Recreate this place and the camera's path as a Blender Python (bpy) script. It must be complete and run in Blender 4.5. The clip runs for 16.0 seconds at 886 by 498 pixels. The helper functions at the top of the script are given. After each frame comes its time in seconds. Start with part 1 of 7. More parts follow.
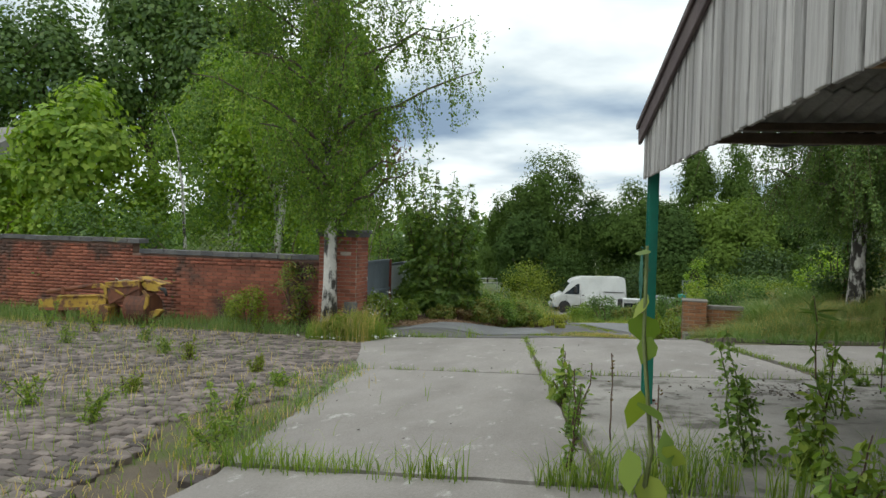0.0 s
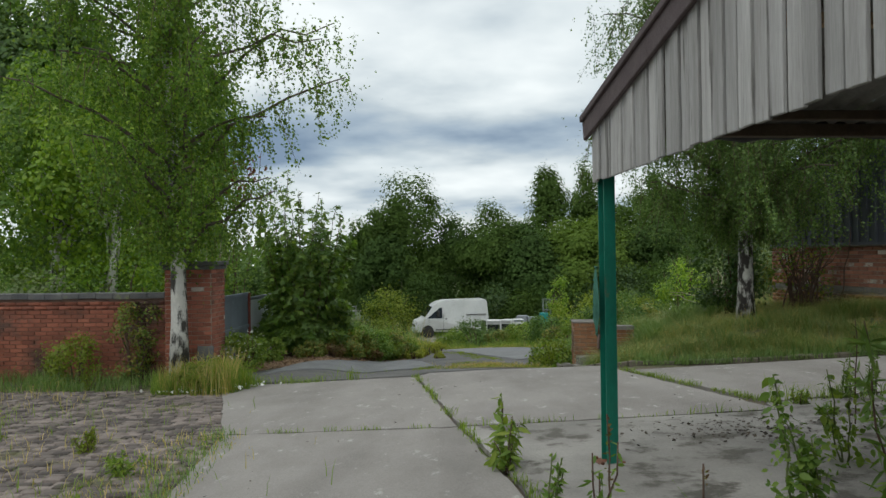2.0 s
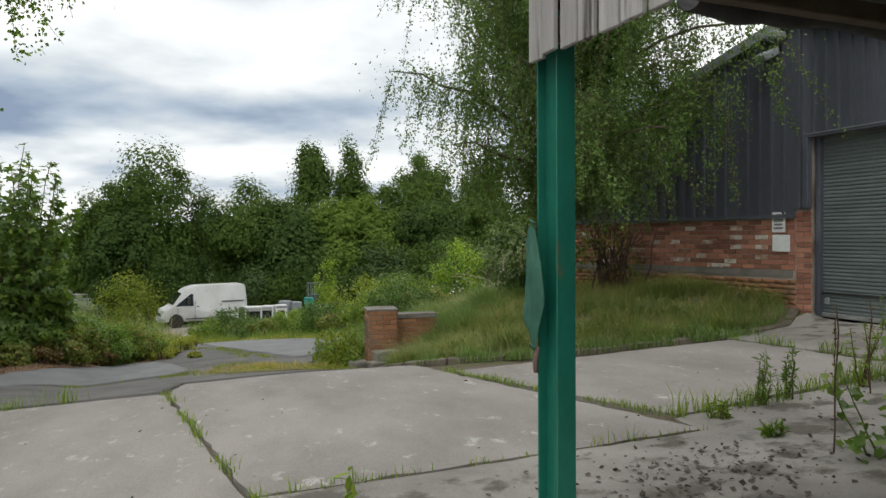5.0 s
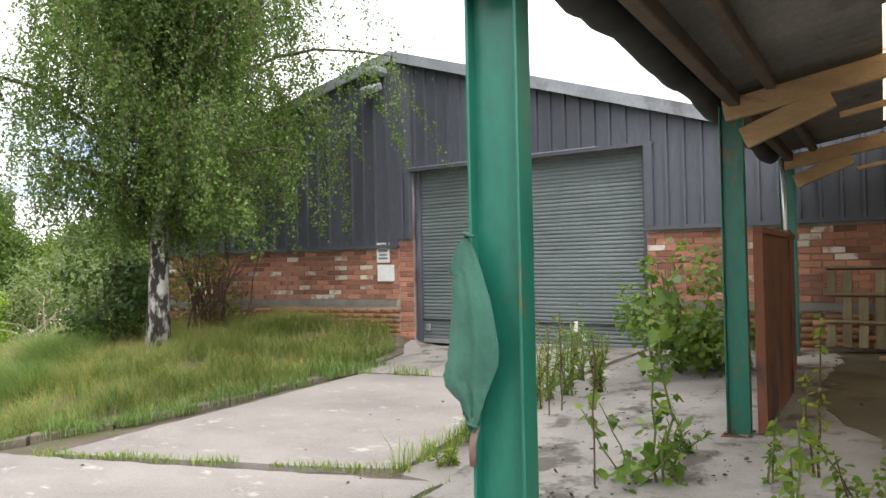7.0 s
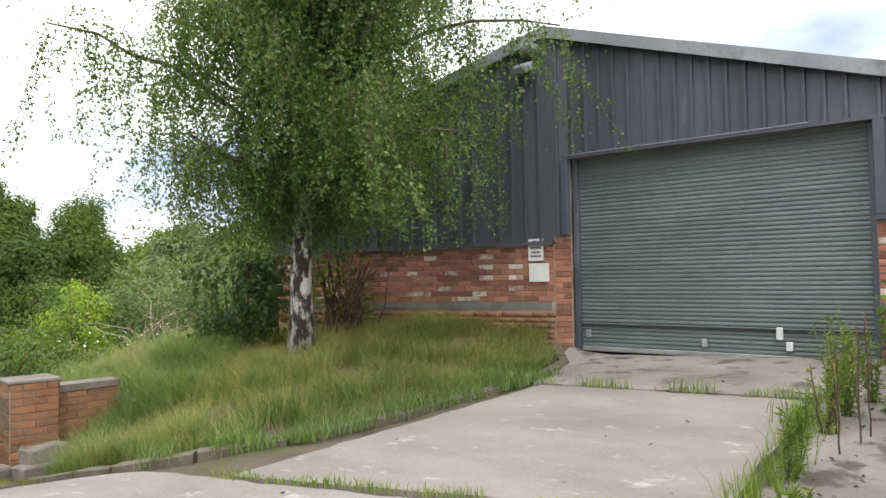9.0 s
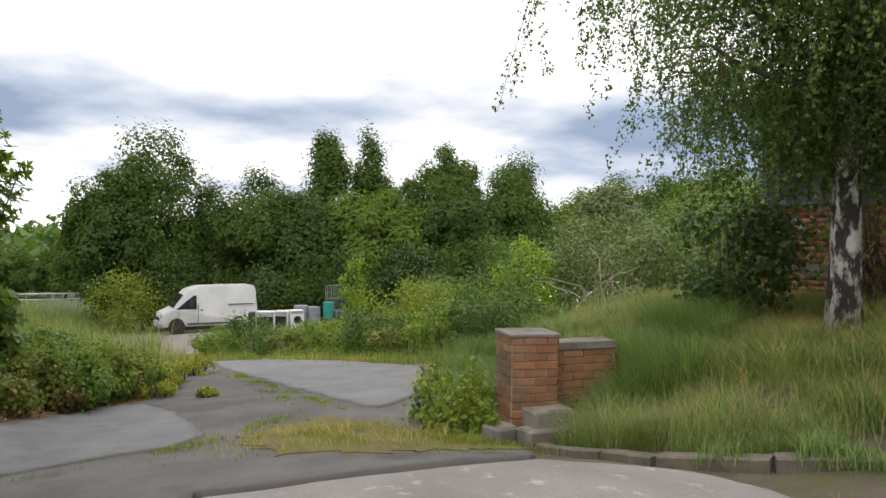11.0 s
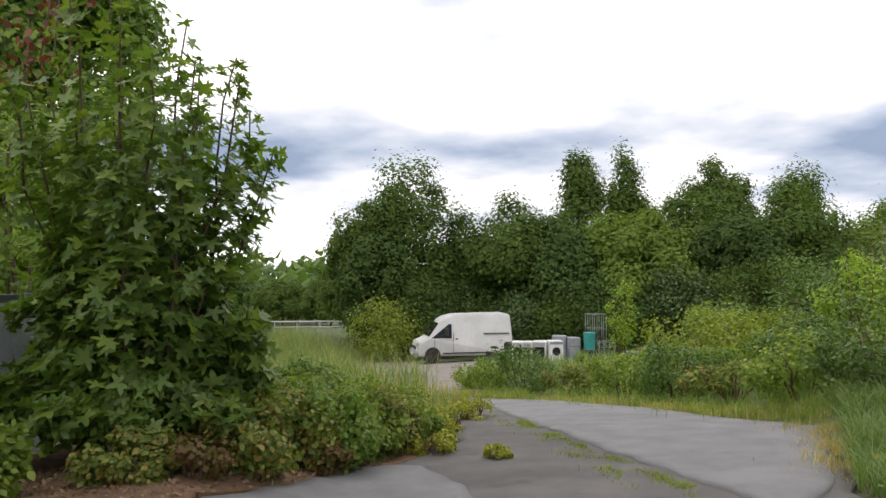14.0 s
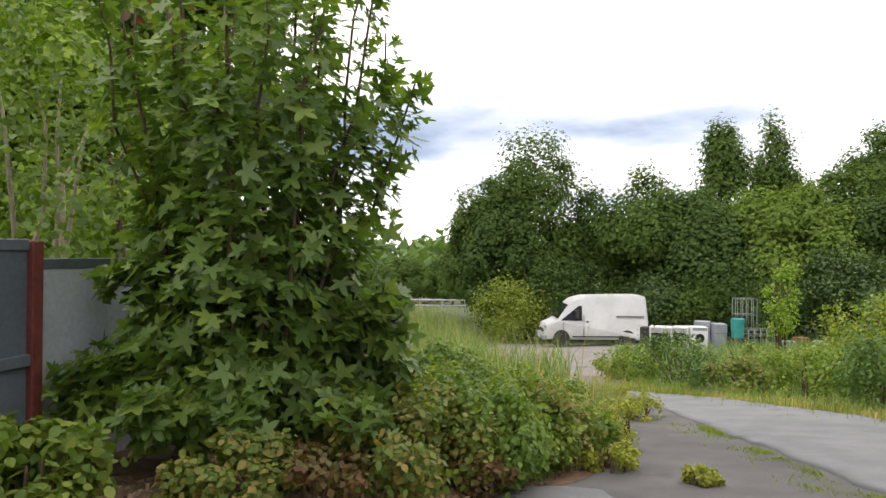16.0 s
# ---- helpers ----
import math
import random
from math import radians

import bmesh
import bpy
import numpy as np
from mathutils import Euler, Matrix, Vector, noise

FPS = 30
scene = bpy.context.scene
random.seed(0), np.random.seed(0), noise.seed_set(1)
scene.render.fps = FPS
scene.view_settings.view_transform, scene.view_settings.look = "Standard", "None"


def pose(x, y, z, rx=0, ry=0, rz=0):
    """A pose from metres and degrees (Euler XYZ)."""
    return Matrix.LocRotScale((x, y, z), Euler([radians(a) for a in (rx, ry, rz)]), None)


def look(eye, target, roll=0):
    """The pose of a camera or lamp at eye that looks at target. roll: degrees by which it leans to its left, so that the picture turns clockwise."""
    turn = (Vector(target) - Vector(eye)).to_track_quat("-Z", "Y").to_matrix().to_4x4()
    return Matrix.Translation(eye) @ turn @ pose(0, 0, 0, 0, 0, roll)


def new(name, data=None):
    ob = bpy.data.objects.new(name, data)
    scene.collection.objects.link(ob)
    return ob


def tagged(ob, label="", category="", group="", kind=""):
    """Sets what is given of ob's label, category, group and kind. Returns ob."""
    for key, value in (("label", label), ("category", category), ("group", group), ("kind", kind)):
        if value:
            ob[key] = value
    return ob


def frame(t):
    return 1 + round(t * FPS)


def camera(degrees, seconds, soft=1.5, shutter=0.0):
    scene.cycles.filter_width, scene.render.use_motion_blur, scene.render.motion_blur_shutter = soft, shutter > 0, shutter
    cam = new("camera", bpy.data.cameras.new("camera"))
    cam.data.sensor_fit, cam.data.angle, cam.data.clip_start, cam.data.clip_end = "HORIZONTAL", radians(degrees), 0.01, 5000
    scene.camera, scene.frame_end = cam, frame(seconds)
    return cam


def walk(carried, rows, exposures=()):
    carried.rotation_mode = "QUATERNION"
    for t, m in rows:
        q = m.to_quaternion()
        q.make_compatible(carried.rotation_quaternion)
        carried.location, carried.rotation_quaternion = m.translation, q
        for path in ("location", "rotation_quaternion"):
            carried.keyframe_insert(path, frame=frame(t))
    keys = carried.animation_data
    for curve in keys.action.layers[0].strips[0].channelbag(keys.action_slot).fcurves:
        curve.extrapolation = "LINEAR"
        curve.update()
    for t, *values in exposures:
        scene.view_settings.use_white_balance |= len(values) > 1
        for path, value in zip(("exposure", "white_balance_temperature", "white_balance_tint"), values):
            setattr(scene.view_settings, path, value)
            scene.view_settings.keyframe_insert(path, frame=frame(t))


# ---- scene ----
cam = camera(62.36, 16.0)
PATH = [
    (0, pose(-0.001, -0.041, 2.075, 88.47, -1.48, 14.54)),
    (0.5, pose(-0.232, 0.340, 2.066, 91.02, -1.44, 12.83)),
    (1, pose(-0.450, 0.674, 2.030, 90.20, -0.34, 11.21)),
    (1.5, pose(-0.613, 1.024, 2.063, 89.82, 0.27, 10.40)),
    (2, pose(-0.734, 1.407, 2.053, 90.56, 0.70, 2.92)),
    (2.5, pose(-0.774, 1.841, 2.026, 90.66, 1.35, -0.08)),
    (3, pose(-0.812, 2.279, 1.990, 90.56, 1.62, -1.11)),
    (5.5, pose(-1.112, 4.471, 1.899, 88.87, -0.10, -28.54)),
    (6, pose(-1.216, 4.824, 1.915, 91.76, 0.89, -43.91)),
    (6.5, pose(-1.286, 5.171, 1.855, 91.58, 1.17, -49.32)),
    (7, pose(-1.400, 5.588, 1.884, 91.31, 1.11, -51.87)),
    (7.5, pose(-1.473, 5.954, 1.919, 90.33, 1.16, -52.74)),
    (8, pose(-1.419, 6.433, 1.813, 90.96, 1.59, -53.13)),
    (8.2, pose(-1.406, 6.610, 1.791, 91.44, 1.42, -53.25)),
    (10.5, pose(-1.362, 8.648, 1.674, 90.44, -0.19, -22.39)),
    (11, pose(-1.442, 9.176, 1.619, 89.45, -0.69, -15.98)),
    (11.5, pose(-1.550, 9.662, 1.574, 90.49, -0.68, -12.01)),
    (12, pose(-1.631, 10.132, 1.555, 89.67, -0.57, -3.66)),
    (12.5, pose(-1.709, 10.552, 1.528, 90.79, -0.03, 0.33)),
    (13, pose(-1.810, 10.987, 1.464, 90.41, 0.27, 4.43)),
    (13.5, pose(-1.907, 11.462, 1.433, 90.14, 0.22, 5.00)),
    (14, pose(-1.939, 11.972, 1.375, 91.73, 0.19, 2.62)),
    (14.5, pose(-2.049, 12.384, 1.376, 91.20, 0.04, 4.26)),
    (15, pose(-2.201, 12.751, 1.350, 90.61, -0.19, 8.62)),
    (15.5, pose(-2.341, 13.115, 1.291, 90.66, -0.19, 11.10)),
    (16, pose(-2.501, 13.456, 1.259, 90.16, -0.49, 11.86)),
]
walk(cam, PATH, exposures=[(0.0, -0.3, 6250, 3), (1.0, -0.58, 6200, 3), (3.0, -0.62, 6200, 5), (5.3, -0.2, 6500, 9), (6.2, 0.45, 6500, 12), (7.0, 0.88, 6500, 14), (8.2, 0.95, 6500, 14), (9.4, 0.4, 6550, 14), (10.5, 0.05, 6600, 14), (12.0, -0.2, 6600, 14), (13.0, -0.1, 6600, 15), (14.5, -0.02, 6600, 16), (16.0, 0.3, 6650, 16)])

# ---- world and light: bright broken overcast ----
world = bpy.data.worlds.new("sky")
scene.world = world
world.use_nodes = True


def build_sky(w):
    nt = w.node_tree
    nt.nodes.clear()
    N, L = nt.nodes.new, nt.links.new
    tc = N("ShaderNodeTexCoord")
    sky = N("ShaderNodeTexSky")
    sky.sky_type = "NISHITA"
    sky.sun_disc = False
    sky.sun_elevation, sky.sun_rotation = radians(52), radians(215)
    sky_gain = N("ShaderNodeVectorMath")
    sky_gain.operation = "SCALE"
    sky_gain.inputs["Scale"].default_value = 0.09
    L(sky.outputs[0], sky_gain.inputs[0])
    # flatten the direction to a cloud deck: xy / (z + k)
    sep = N("ShaderNodeSeparateXYZ")
    L(tc.outputs["Generated"], sep.inputs[0])
    zc = N("ShaderNodeMath")
    zc.operation = "MAXIMUM"
    zc.inputs[1].default_value = 0.0
    L(sep.outputs["Z"], zc.inputs[0])
    den = N("ShaderNodeMath")
    den.inputs[1].default_value = 0.16
    L(zc.outputs[0], den.inputs[0])
    comb = N("ShaderNodeCombineXYZ")
    for k in "XY":
        d = N("ShaderNodeMath")
        d.operation = "DIVIDE"
        L(sep.outputs[k], d.inputs[0])
        L(den.outputs[0], d.inputs[1])
        L(d.outputs[0], comb.inputs[k])
    comb.inputs["Z"].default_value = 3.1
    big = N("ShaderNodeTexNoise")
    big.inputs["Scale"].default_value = 0.62
    big.inputs["Detail"].default_value = 6
    big.inputs["Roughness"].default_value = 0.5
    L(comb.outputs[0], big.inputs["Vector"])
    ramp = N("ShaderNodeValToRGB")
    e = ramp.color_ramp.elements
    e[0].position, e[0].color = 0.27, (0.24, 0.31, 0.42, 1)
    e[1].position, e[1].color = 0.64, (1.0, 1.0, 1.0, 1)
    for at, c in ((0.37, (0.42, 0.49, 0.58)), (0.45, (0.60, 0.645, 0.69)), (0.53, (0.80, 0.825, 0.845))):
        q = ramp.color_ramp.elements.new(at)
        q.color = (*c, 1)
    # heavier cloud low down, a clear white rim at the horizon
    bell = N("ShaderNodeValToRGB")
    be = bell.color_ramp.elements
    be[0].position, be[0].color = 0.02, (0.63, 0.63, 0.63, 1)
    be[1].position, be[1].color = 0.36, (0.55, 0.55, 0.55, 1)
    for at, v in ((0.08, 0.55), (0.105, 0.43), (0.125, 0.36), (0.16, 0.37), (0.195, 0.51), (0.26, 0.56)):
        q = be.new(at)
        q.color = (v, v, v, 1)
    L(sep.outputs["Z"], bell.inputs[0])
    spread = N("ShaderNodeMath")
    spread.operation = "MULTIPLY_ADD"
    spread.inputs[1].default_value = 1.85
    L(big.outputs["Fac"], spread.inputs[0])
    shift = N("ShaderNodeMath")
    shift.operation = "SUBTRACT"
    shift.inputs[1].default_value = 0.925
    L(bell.outputs[0], shift.inputs[0])
    L(shift.outputs[0], spread.inputs[2])
    L(spread.outputs[0], ramp.inputs[0])
    # the deck is thinner and whiter overhead
    lift = N("ShaderNodeMapRange")
    lift.inputs["From Min"].default_value, lift.inputs["From Max"].default_value = 0.36, 0.62
    L(sep.outputs["Z"], lift.inputs["Value"])
    high = N("ShaderNodeMix")
    high.data_type = "RGBA"
    high.inputs[7].default_value = (1.2, 1.2, 1.2, 1)
    L(lift.outputs[0], high.inputs[0])
    L(ramp.outputs[0], high.inputs[6])
    gap = N("ShaderNodeTexNoise")
    gap.inputs["Scale"].default_value = 0.9
    gap.inputs["Detail"].default_value = 4
    L(comb.outputs[0], gap.inputs["Vector"])
    gr = N("ShaderNodeMapRange")
    gr.inputs["From Min"].default_value, gr.inputs["From Max"].default_value = 0.60, 0.78
    gr.inputs["To Max"].default_value = 0.25
    L(gap.outputs["Fac"], gr.inputs["Value"])
    mix = N("ShaderNodeMix")
    mix.data_type = "RGBA"
    L(gr.outputs[0], mix.inputs[0])
    L(high.outputs[2], mix.inputs[6])
    L(sky_gain.outputs[0], mix.inputs[7])
    bg = N("ShaderNodeBackground")
    bg.inputs["Strength"].default_value = 1.5
    L(mix.outputs[2], bg.inputs[0])
    out = N("ShaderNodeOutputWorld")
    L(bg.outputs[0], out.inputs[0])


build_sky(world)
sun_data = bpy.data.lights.new("sun", "SUN")
sun_data.energy, sun_data.angle, sun_data.color = 0.75, radians(12), (1.0, 0.96, 0.9)
sun = new("sun", sun_data)
sun.matrix_world = look((-14, -20, 30), (0, 0, 0))


# ---- materials ----
def surf(name, c1, c2, scale=3.0, rough=0.8, bump=0.3, fine=40.0, metal=0.0, c3=None, c3_at=0.62, c3_scale=0.7,
         per_piece=0.0, stretch=(1, 1, 1), coat=0.0, bump_dist=0.01, spec=0.5):
    """Two tones by a coarse noise, broken by a fine one, a third in stains with a shape of their own, and relief."""
    m = bpy.data.materials.new(name)
    m.use_nodes = True
    nt = m.node_tree
    N, L = nt.nodes.new, nt.links.new
    b = nt.nodes["Principled BSDF"]
    b.inputs["Roughness"].default_value = rough
    b.inputs["Metallic"].default_value = metal
    b.inputs["Specular IOR Level"].default_value = spec
    geo = N("ShaderNodeNewGeometry")
    mp = N("ShaderNodeMapping")
    mp.inputs["Scale"].default_value = stretch
    L(geo.outputs["Position"], mp.inputs[0])

    def nz(sc, detail=5, r=0.6):
        n = N("ShaderNodeTexNoise")
        n.inputs["Scale"].default_value, n.inputs["Detail"].default_value, n.inputs["Roughness"].default_value = sc, detail, r
        L(mp.outputs[0], n.inputs["Vector"])
        return n.outputs["Fac"]

    coarse, tiny = nz(scale), nz(fine, 6, 0.7)
    r1 = N("ShaderNodeMapRange")
    r1.inputs["From Min"].default_value, r1.inputs["From Max"].default_value = 0.35, 0.65
    L(coarse, r1.inputs["Value"])
    mix = N("ShaderNodeMix")
    mix.data_type = "RGBA"
    mix.inputs[6].default_value, mix.inputs[7].default_value = (*c1, 1), (*c2, 1)
    L(r1.outputs[0], mix.inputs[0])
    col = mix.outputs[2]
    if c3:
        st = N("ShaderNodeMapRange")
        st.inputs["From Min"].default_value, st.inputs["From Max"].default_value = c3_at, c3_at + 0.09
        L(nz(c3_scale, 8, 0.65), st.inputs["Value"])
        m3 = N("ShaderNodeMix")
        m3.data_type = "RGBA"
        L(st.outputs[0], m3.inputs[0])
        L(col, m3.inputs[6])
        m3.inputs[7].default_value = (*c3, 1)
        col = m3.outputs[2]
    hsv = N("ShaderNodeHueSaturation")
    val = N("ShaderNodeMapRange")
    val.inputs["To Min"].default_value, val.inputs["To Max"].default_value = 0.62, 1.38
    L(tiny, val.inputs["Value"])
    vout = val.outputs[0]
    if per_piece:
        inf = N("ShaderNodeObjectInfo")
        rnd = N("ShaderNodeMath")
        rnd.operation = "ADD"
        L(inf.outputs["Random"], rnd.inputs[0])
        L(geo.outputs["Random Per Island"], rnd.inputs[1])
        fr = N("ShaderNodeMath")
        fr.operation = "FRACT"
        L(rnd.outputs[0], fr.inputs[0])
        pr = N("ShaderNodeMapRange")
        pr.inputs["To Min"].default_value, pr.inputs["To Max"].default_value = 1 - per_piece, 1 + per_piece
        L(fr.outputs[0], pr.inputs["Value"])
        mul = N("ShaderNodeMath")
        mul.operation = "MULTIPLY"
        L(vout, mul.inputs[0])
        L(pr.outputs[0], mul.inputs[1])
        vout = mul.outputs[0]
    L(vout, hsv.inputs["Value"])
    L(col, hsv.inputs["Color"])
    L(hsv.outputs[0], b.inputs["Base Color"])
    if bump:
        bp = N("ShaderNodeBump")
        bp.inputs["Strength"].default_value, bp.inputs["Distance"].default_value = bump, bump_dist
        L(tiny, bp.inputs["Height"])
        L(bp.outputs[0], b.inputs["Normal"])
    if coat:
        b.inputs["Coat Weight"].default_value = coat
    return m


def leaf_mat(name, c1, c2, c3, trans=0.35, rough=0.55):
    """Leaves: every leaf its own green, light coming through from behind."""
    m = bpy.data.materials.new(name)
    m.use_nodes = True
    nt = m.node_tree
    N, L = nt.nodes.new, nt.links.new
    nt.nodes.clear()
    geo = N("ShaderNodeNewGeometry")
    ramp = N("ShaderNodeValToRGB")
    e = ramp.color_ramp.elements
    e[0].color, e[1].color = (*c1, 1), (*c3, 1)
    mid = e.new(0.55)
    mid.color = (*c2, 1)
    L(geo.outputs["Random Per Island"], ramp.inputs[0])
    n = N("ShaderNodeTexNoise")
    n.inputs["Scale"].default_value, n.inputs["Detail"].default_value = 0.9, 3
    L(geo.outputs["Position"], n.inputs["Vector"])
    mr = N("ShaderNodeMapRange")
    mr.inputs["To Min"].default_value, mr.inputs["To Max"].default_value = 0.6, 1.4
    L(n.outputs["Fac"], mr.inputs["Value"])
    hsv = N("ShaderNodeHueSaturation")
    L(mr.outputs[0], hsv.inputs["Value"])
    L(ramp.outputs[0], hsv.inputs["Color"])
    p = N("ShaderNodeBsdfPrincipled")
    p.inputs["Roughness"].default_value = rough
    p.inputs["Specular IOR Level"].default_value = 0.35 if rough < 0.8 else 0.12
    L(hsv.outputs[0], p.inputs["Base Color"])
    t = N("ShaderNodeBsdfTranslucent")
    warm = N("ShaderNodeMix")
    warm.data_type = "RGBA"
    warm.blend_type = "MULTIPLY"
    warm.inputs[0].default_value = 1.0
    warm.inputs[7].default_value = (1.5, 1.6, 0.6, 1)
    L(hsv.outputs[0], warm.inputs[6])
    L(warm.outputs[2], t.inputs["Color"])
    mix = N("ShaderNodeMixShader")
    mix.inputs[0].default_value = trans
    L(p.outputs[0], mix.inputs[1])
    L(t.outputs[0], mix.inputs[2])
    o = N("ShaderNodeOutputMaterial")
    L(mix.outputs[0], o.inputs[0])
    return m


M_concrete = surf("concrete", (0.205, 0.187, 0.172), (0.285, 0.262, 0.242), 1.3, 0.9, 0.6, 70, c3=(0.40, 0.38, 0.355), c3_at=0.60, c3_scale=7, stretch=(1, 0.5, 1))
M_dirty_concrete = surf("dirty_concrete", (0.18, 0.168, 0.152), (0.32, 0.30, 0.275), 0.9, 0.9, 0.45, 60, c3=(0.10, 0.09, 0.075), c3_at=0.53, c3_scale=2.6)
M_asphalt = surf("asphalt", (0.088, 0.084, 0.08), (0.135, 0.129, 0.122), 1.5, 0.9, 0.5, 130, c3=(0.075, 0.07, 0.06), c3_at=0.58, c3_scale=1.1)
M_pad = surf("worn_pad", (0.15, 0.151, 0.154), (0.2, 0.2, 0.202), 2.2, 0.88, 0.5, 130, c3=(0.13, 0.125, 0.12), c3_at=0.62, c3_scale=1.5)
def meadow_mat():
    """Brown earth in the yard that gives way to grass beyond the drive."""
    m = surf("earth", (0.10, 0.082, 0.06), (0.17, 0.135, 0.095), 1.4, 0.95, 0.8, 45, c3=(0.10, 0.12, 0.035), c3_at=0.52, c3_scale=0.9, bump_dist=0.03)
    nt = m.node_tree
    N, L = nt.nodes.new, nt.links.new
    b = nt.nodes["Principled BSDF"]
    old = b.inputs["Base Color"].links[0].from_socket
    geo, sep, mr, n, r, mx = N("ShaderNodeNewGeometry"), N("ShaderNodeSeparateXYZ"), N("ShaderNodeMapRange"), N("ShaderNodeTexNoise"), N("ShaderNodeValToRGB"), N("ShaderNodeMix")
    mx.data_type = "RGBA"
    L(geo.outputs["Position"], sep.inputs[0])
    L(sep.outputs["Y"], mr.inputs["Value"])
    mr.inputs["From Min"].default_value, mr.inputs["From Max"].default_value = 15.0, 20.0
    n.inputs["Scale"].default_value, n.inputs["Detail"].default_value = 0.05, 9
    L(geo.outputs["Position"], n.inputs["Vector"])
    r.color_ramp.elements[0].position, r.color_ramp.elements[0].color = 0.35, (0.075, 0.105, 0.035, 1)
    r.color_ramp.elements[1].position, r.color_ramp.elements[1].color = 0.65, (0.15, 0.17, 0.065, 1)
    L(n.outputs["Fac"], r.inputs[0])
    L(mr.outputs[0], mx.inputs[0])
    L(old, mx.inputs[6])
    L(r.outputs[0], mx.inputs[7])
    L(mx.outputs[2], b.inputs["Base Color"])
    return m


M_earth = meadow_mat()
M_gravel = surf("gravel", (0.17, 0.155, 0.14), (0.26, 0.235, 0.21), 2.5, 0.95, 0.7, 60, c3=(0.16, 0.14, 0.11), c3_at=0.55, c3_scale=0.8, bump_dist=0.02)
M_litter = surf("leaf_litter", (0.16, 0.09, 0.05), (0.26, 0.16, 0.09), 7, 0.95, 0.9, 60, c3=(0.08, 0.09, 0.03), c3_at=0.55, c3_scale=2.0, bump_dist=0.03)
M_mud = surf("damp_mud", (0.085, 0.072, 0.042), (0.13, 0.11, 0.065), 1.1, 0.8, 0.5, 30, c3=(0.07, 0.065, 0.03), c3_at=0.55, c3_scale=1.4)
M_moss = surf("moss", (0.13, 0.125, 0.03), (0.20, 0.17, 0.05), 5, 0.95, 0.9, 80, c3=(0.16, 0.12, 0.06), c3_at=0.55, c3_scale=2.0, bump_dist=0.02)
M_setts = surf("stone_setts", (0.10, 0.081, 0.071), (0.192, 0.158, 0.139), 2.2, 0.9, 0.5, 45, c3=(0.09, 0.085, 0.04), c3_at=0.57, c3_scale=1.2, per_piece=0.55)
M_brick = surf("brick", (0.265, 0.108, 0.068), (0.37, 0.17, 0.11), 2.5, 0.9, 0.5, 60, c3=(0.44, 0.35, 0.29), c3_at=0.615, c3_scale=4.5, per_piece=0.4)
M_brick_old = surf("old_red_brick", (0.225, 0.075, 0.047), (0.30, 0.108, 0.064), 1.2, 0.92, 0.5, 60, c3=(0.085, 0.05, 0.038), c3_at=0.49, c3_scale=0.8, per_piece=0.3)
M_brick_white = surf("painted_brick", (0.52, 0.46, 0.40), (0.62, 0.56, 0.49), 6, 0.85, 0.4, 60, c3=(0.38, 0.21, 0.15), c3_at=0.49, c3_scale=7, per_piece=0.15)
M_mortar = surf("mortar", (0.30, 0.26, 0.22), (0.40, 0.35, 0.30), 4, 0.95, 0.5, 80, c3=(0.20, 0.14, 0.11), c3_at=0.55)
M_mortar_dark = surf("dark_mortar", (0.17, 0.11, 0.085), (0.24, 0.15, 0.11), 3, 0.95, 0.5, 80)
M_plinth = surf("plinth_brick", (0.25, 0.112, 0.05), (0.33, 0.165, 0.082), 2, 0.92, 0.4, 50, c3=(0.16, 0.11, 0.07), c3_at=0.53, c3_scale=1.2, per_piece=0.2)
M_stone = surf("weathered_stone", (0.15, 0.138, 0.12), (0.235, 0.215, 0.19), 3, 0.92, 0.5, 50, c3=(0.12, 0.115, 0.07), c3_at=0.55, c3_scale=2.5)
M_coping = surf("blue_brick_coping", (0.075, 0.075, 0.08), (0.13, 0.125, 0.12), 3, 0.8, 0.4, 40, c3=(0.16, 0.17, 0.09), c3_at=0.58, c3_scale=2, per_piece=0.2)
M_clad = surf("charcoal_cladding", (0.058, 0.064, 0.080), (0.085, 0.092, 0.112), 0.8, 0.5, 0.05, 25, c3=(0.14, 0.15, 0.17), c3_at=0.66, c3_scale=1.3, stretch=(1, 1, 0.25), per_piece=0.1)
M_trim = surf("grey_flashing", (0.20, 0.22, 0.24), (0.28, 0.30, 0.32), 2, 0.5, 0.05, 30, c3=(0.12, 0.12, 0.12), c3_at=0.6)
M_roofsheet = surf("roof_sheet", (0.11, 0.12, 0.13), (0.16, 0.17, 0.18), 1, 0.6, 0.1, 30)
M_shutter = surf("galvanised_shutter", (0.115, 0.14, 0.142), (0.15, 0.178, 0.18), 0.9, 0.5, 0.05, 20, c3=(0.085, 0.10, 0.10), c3_at=0.6, c3_scale=0.8, stretch=(1, 1, 2.5), per_piece=0.08)
M_green = surf("green_gloss_paint", (0.010, 0.122, 0.082), (0.014, 0.158, 0.106), 1.5, 0.36, 0.12, 30, c3=(0.14, 0.10, 0.05), c3_at=0.60, c3_scale=5, stretch=(1, 1, 0.45))
M_net = surf("green_netting", (0.03, 0.12, 0.085), (0.06, 0.19, 0.135), 9, 0.75, 0.6, 220)
M_board = surf("grey_weatherboard", (0.30, 0.288, 0.275), (0.43, 0.418, 0.405), 2.2, 0.9, 0.5, 24, c3=(0.085, 0.078, 0.07), c3_at=0.565, c3_scale=1.7, stretch=(5, 5, 0.35), per_piece=0.22)
M_barge = surf("brown_bargeboard", (0.075, 0.055, 0.058), (0.11, 0.085, 0.085), 3, 0.85, 0.4, 40, stretch=(1, 1, 1))
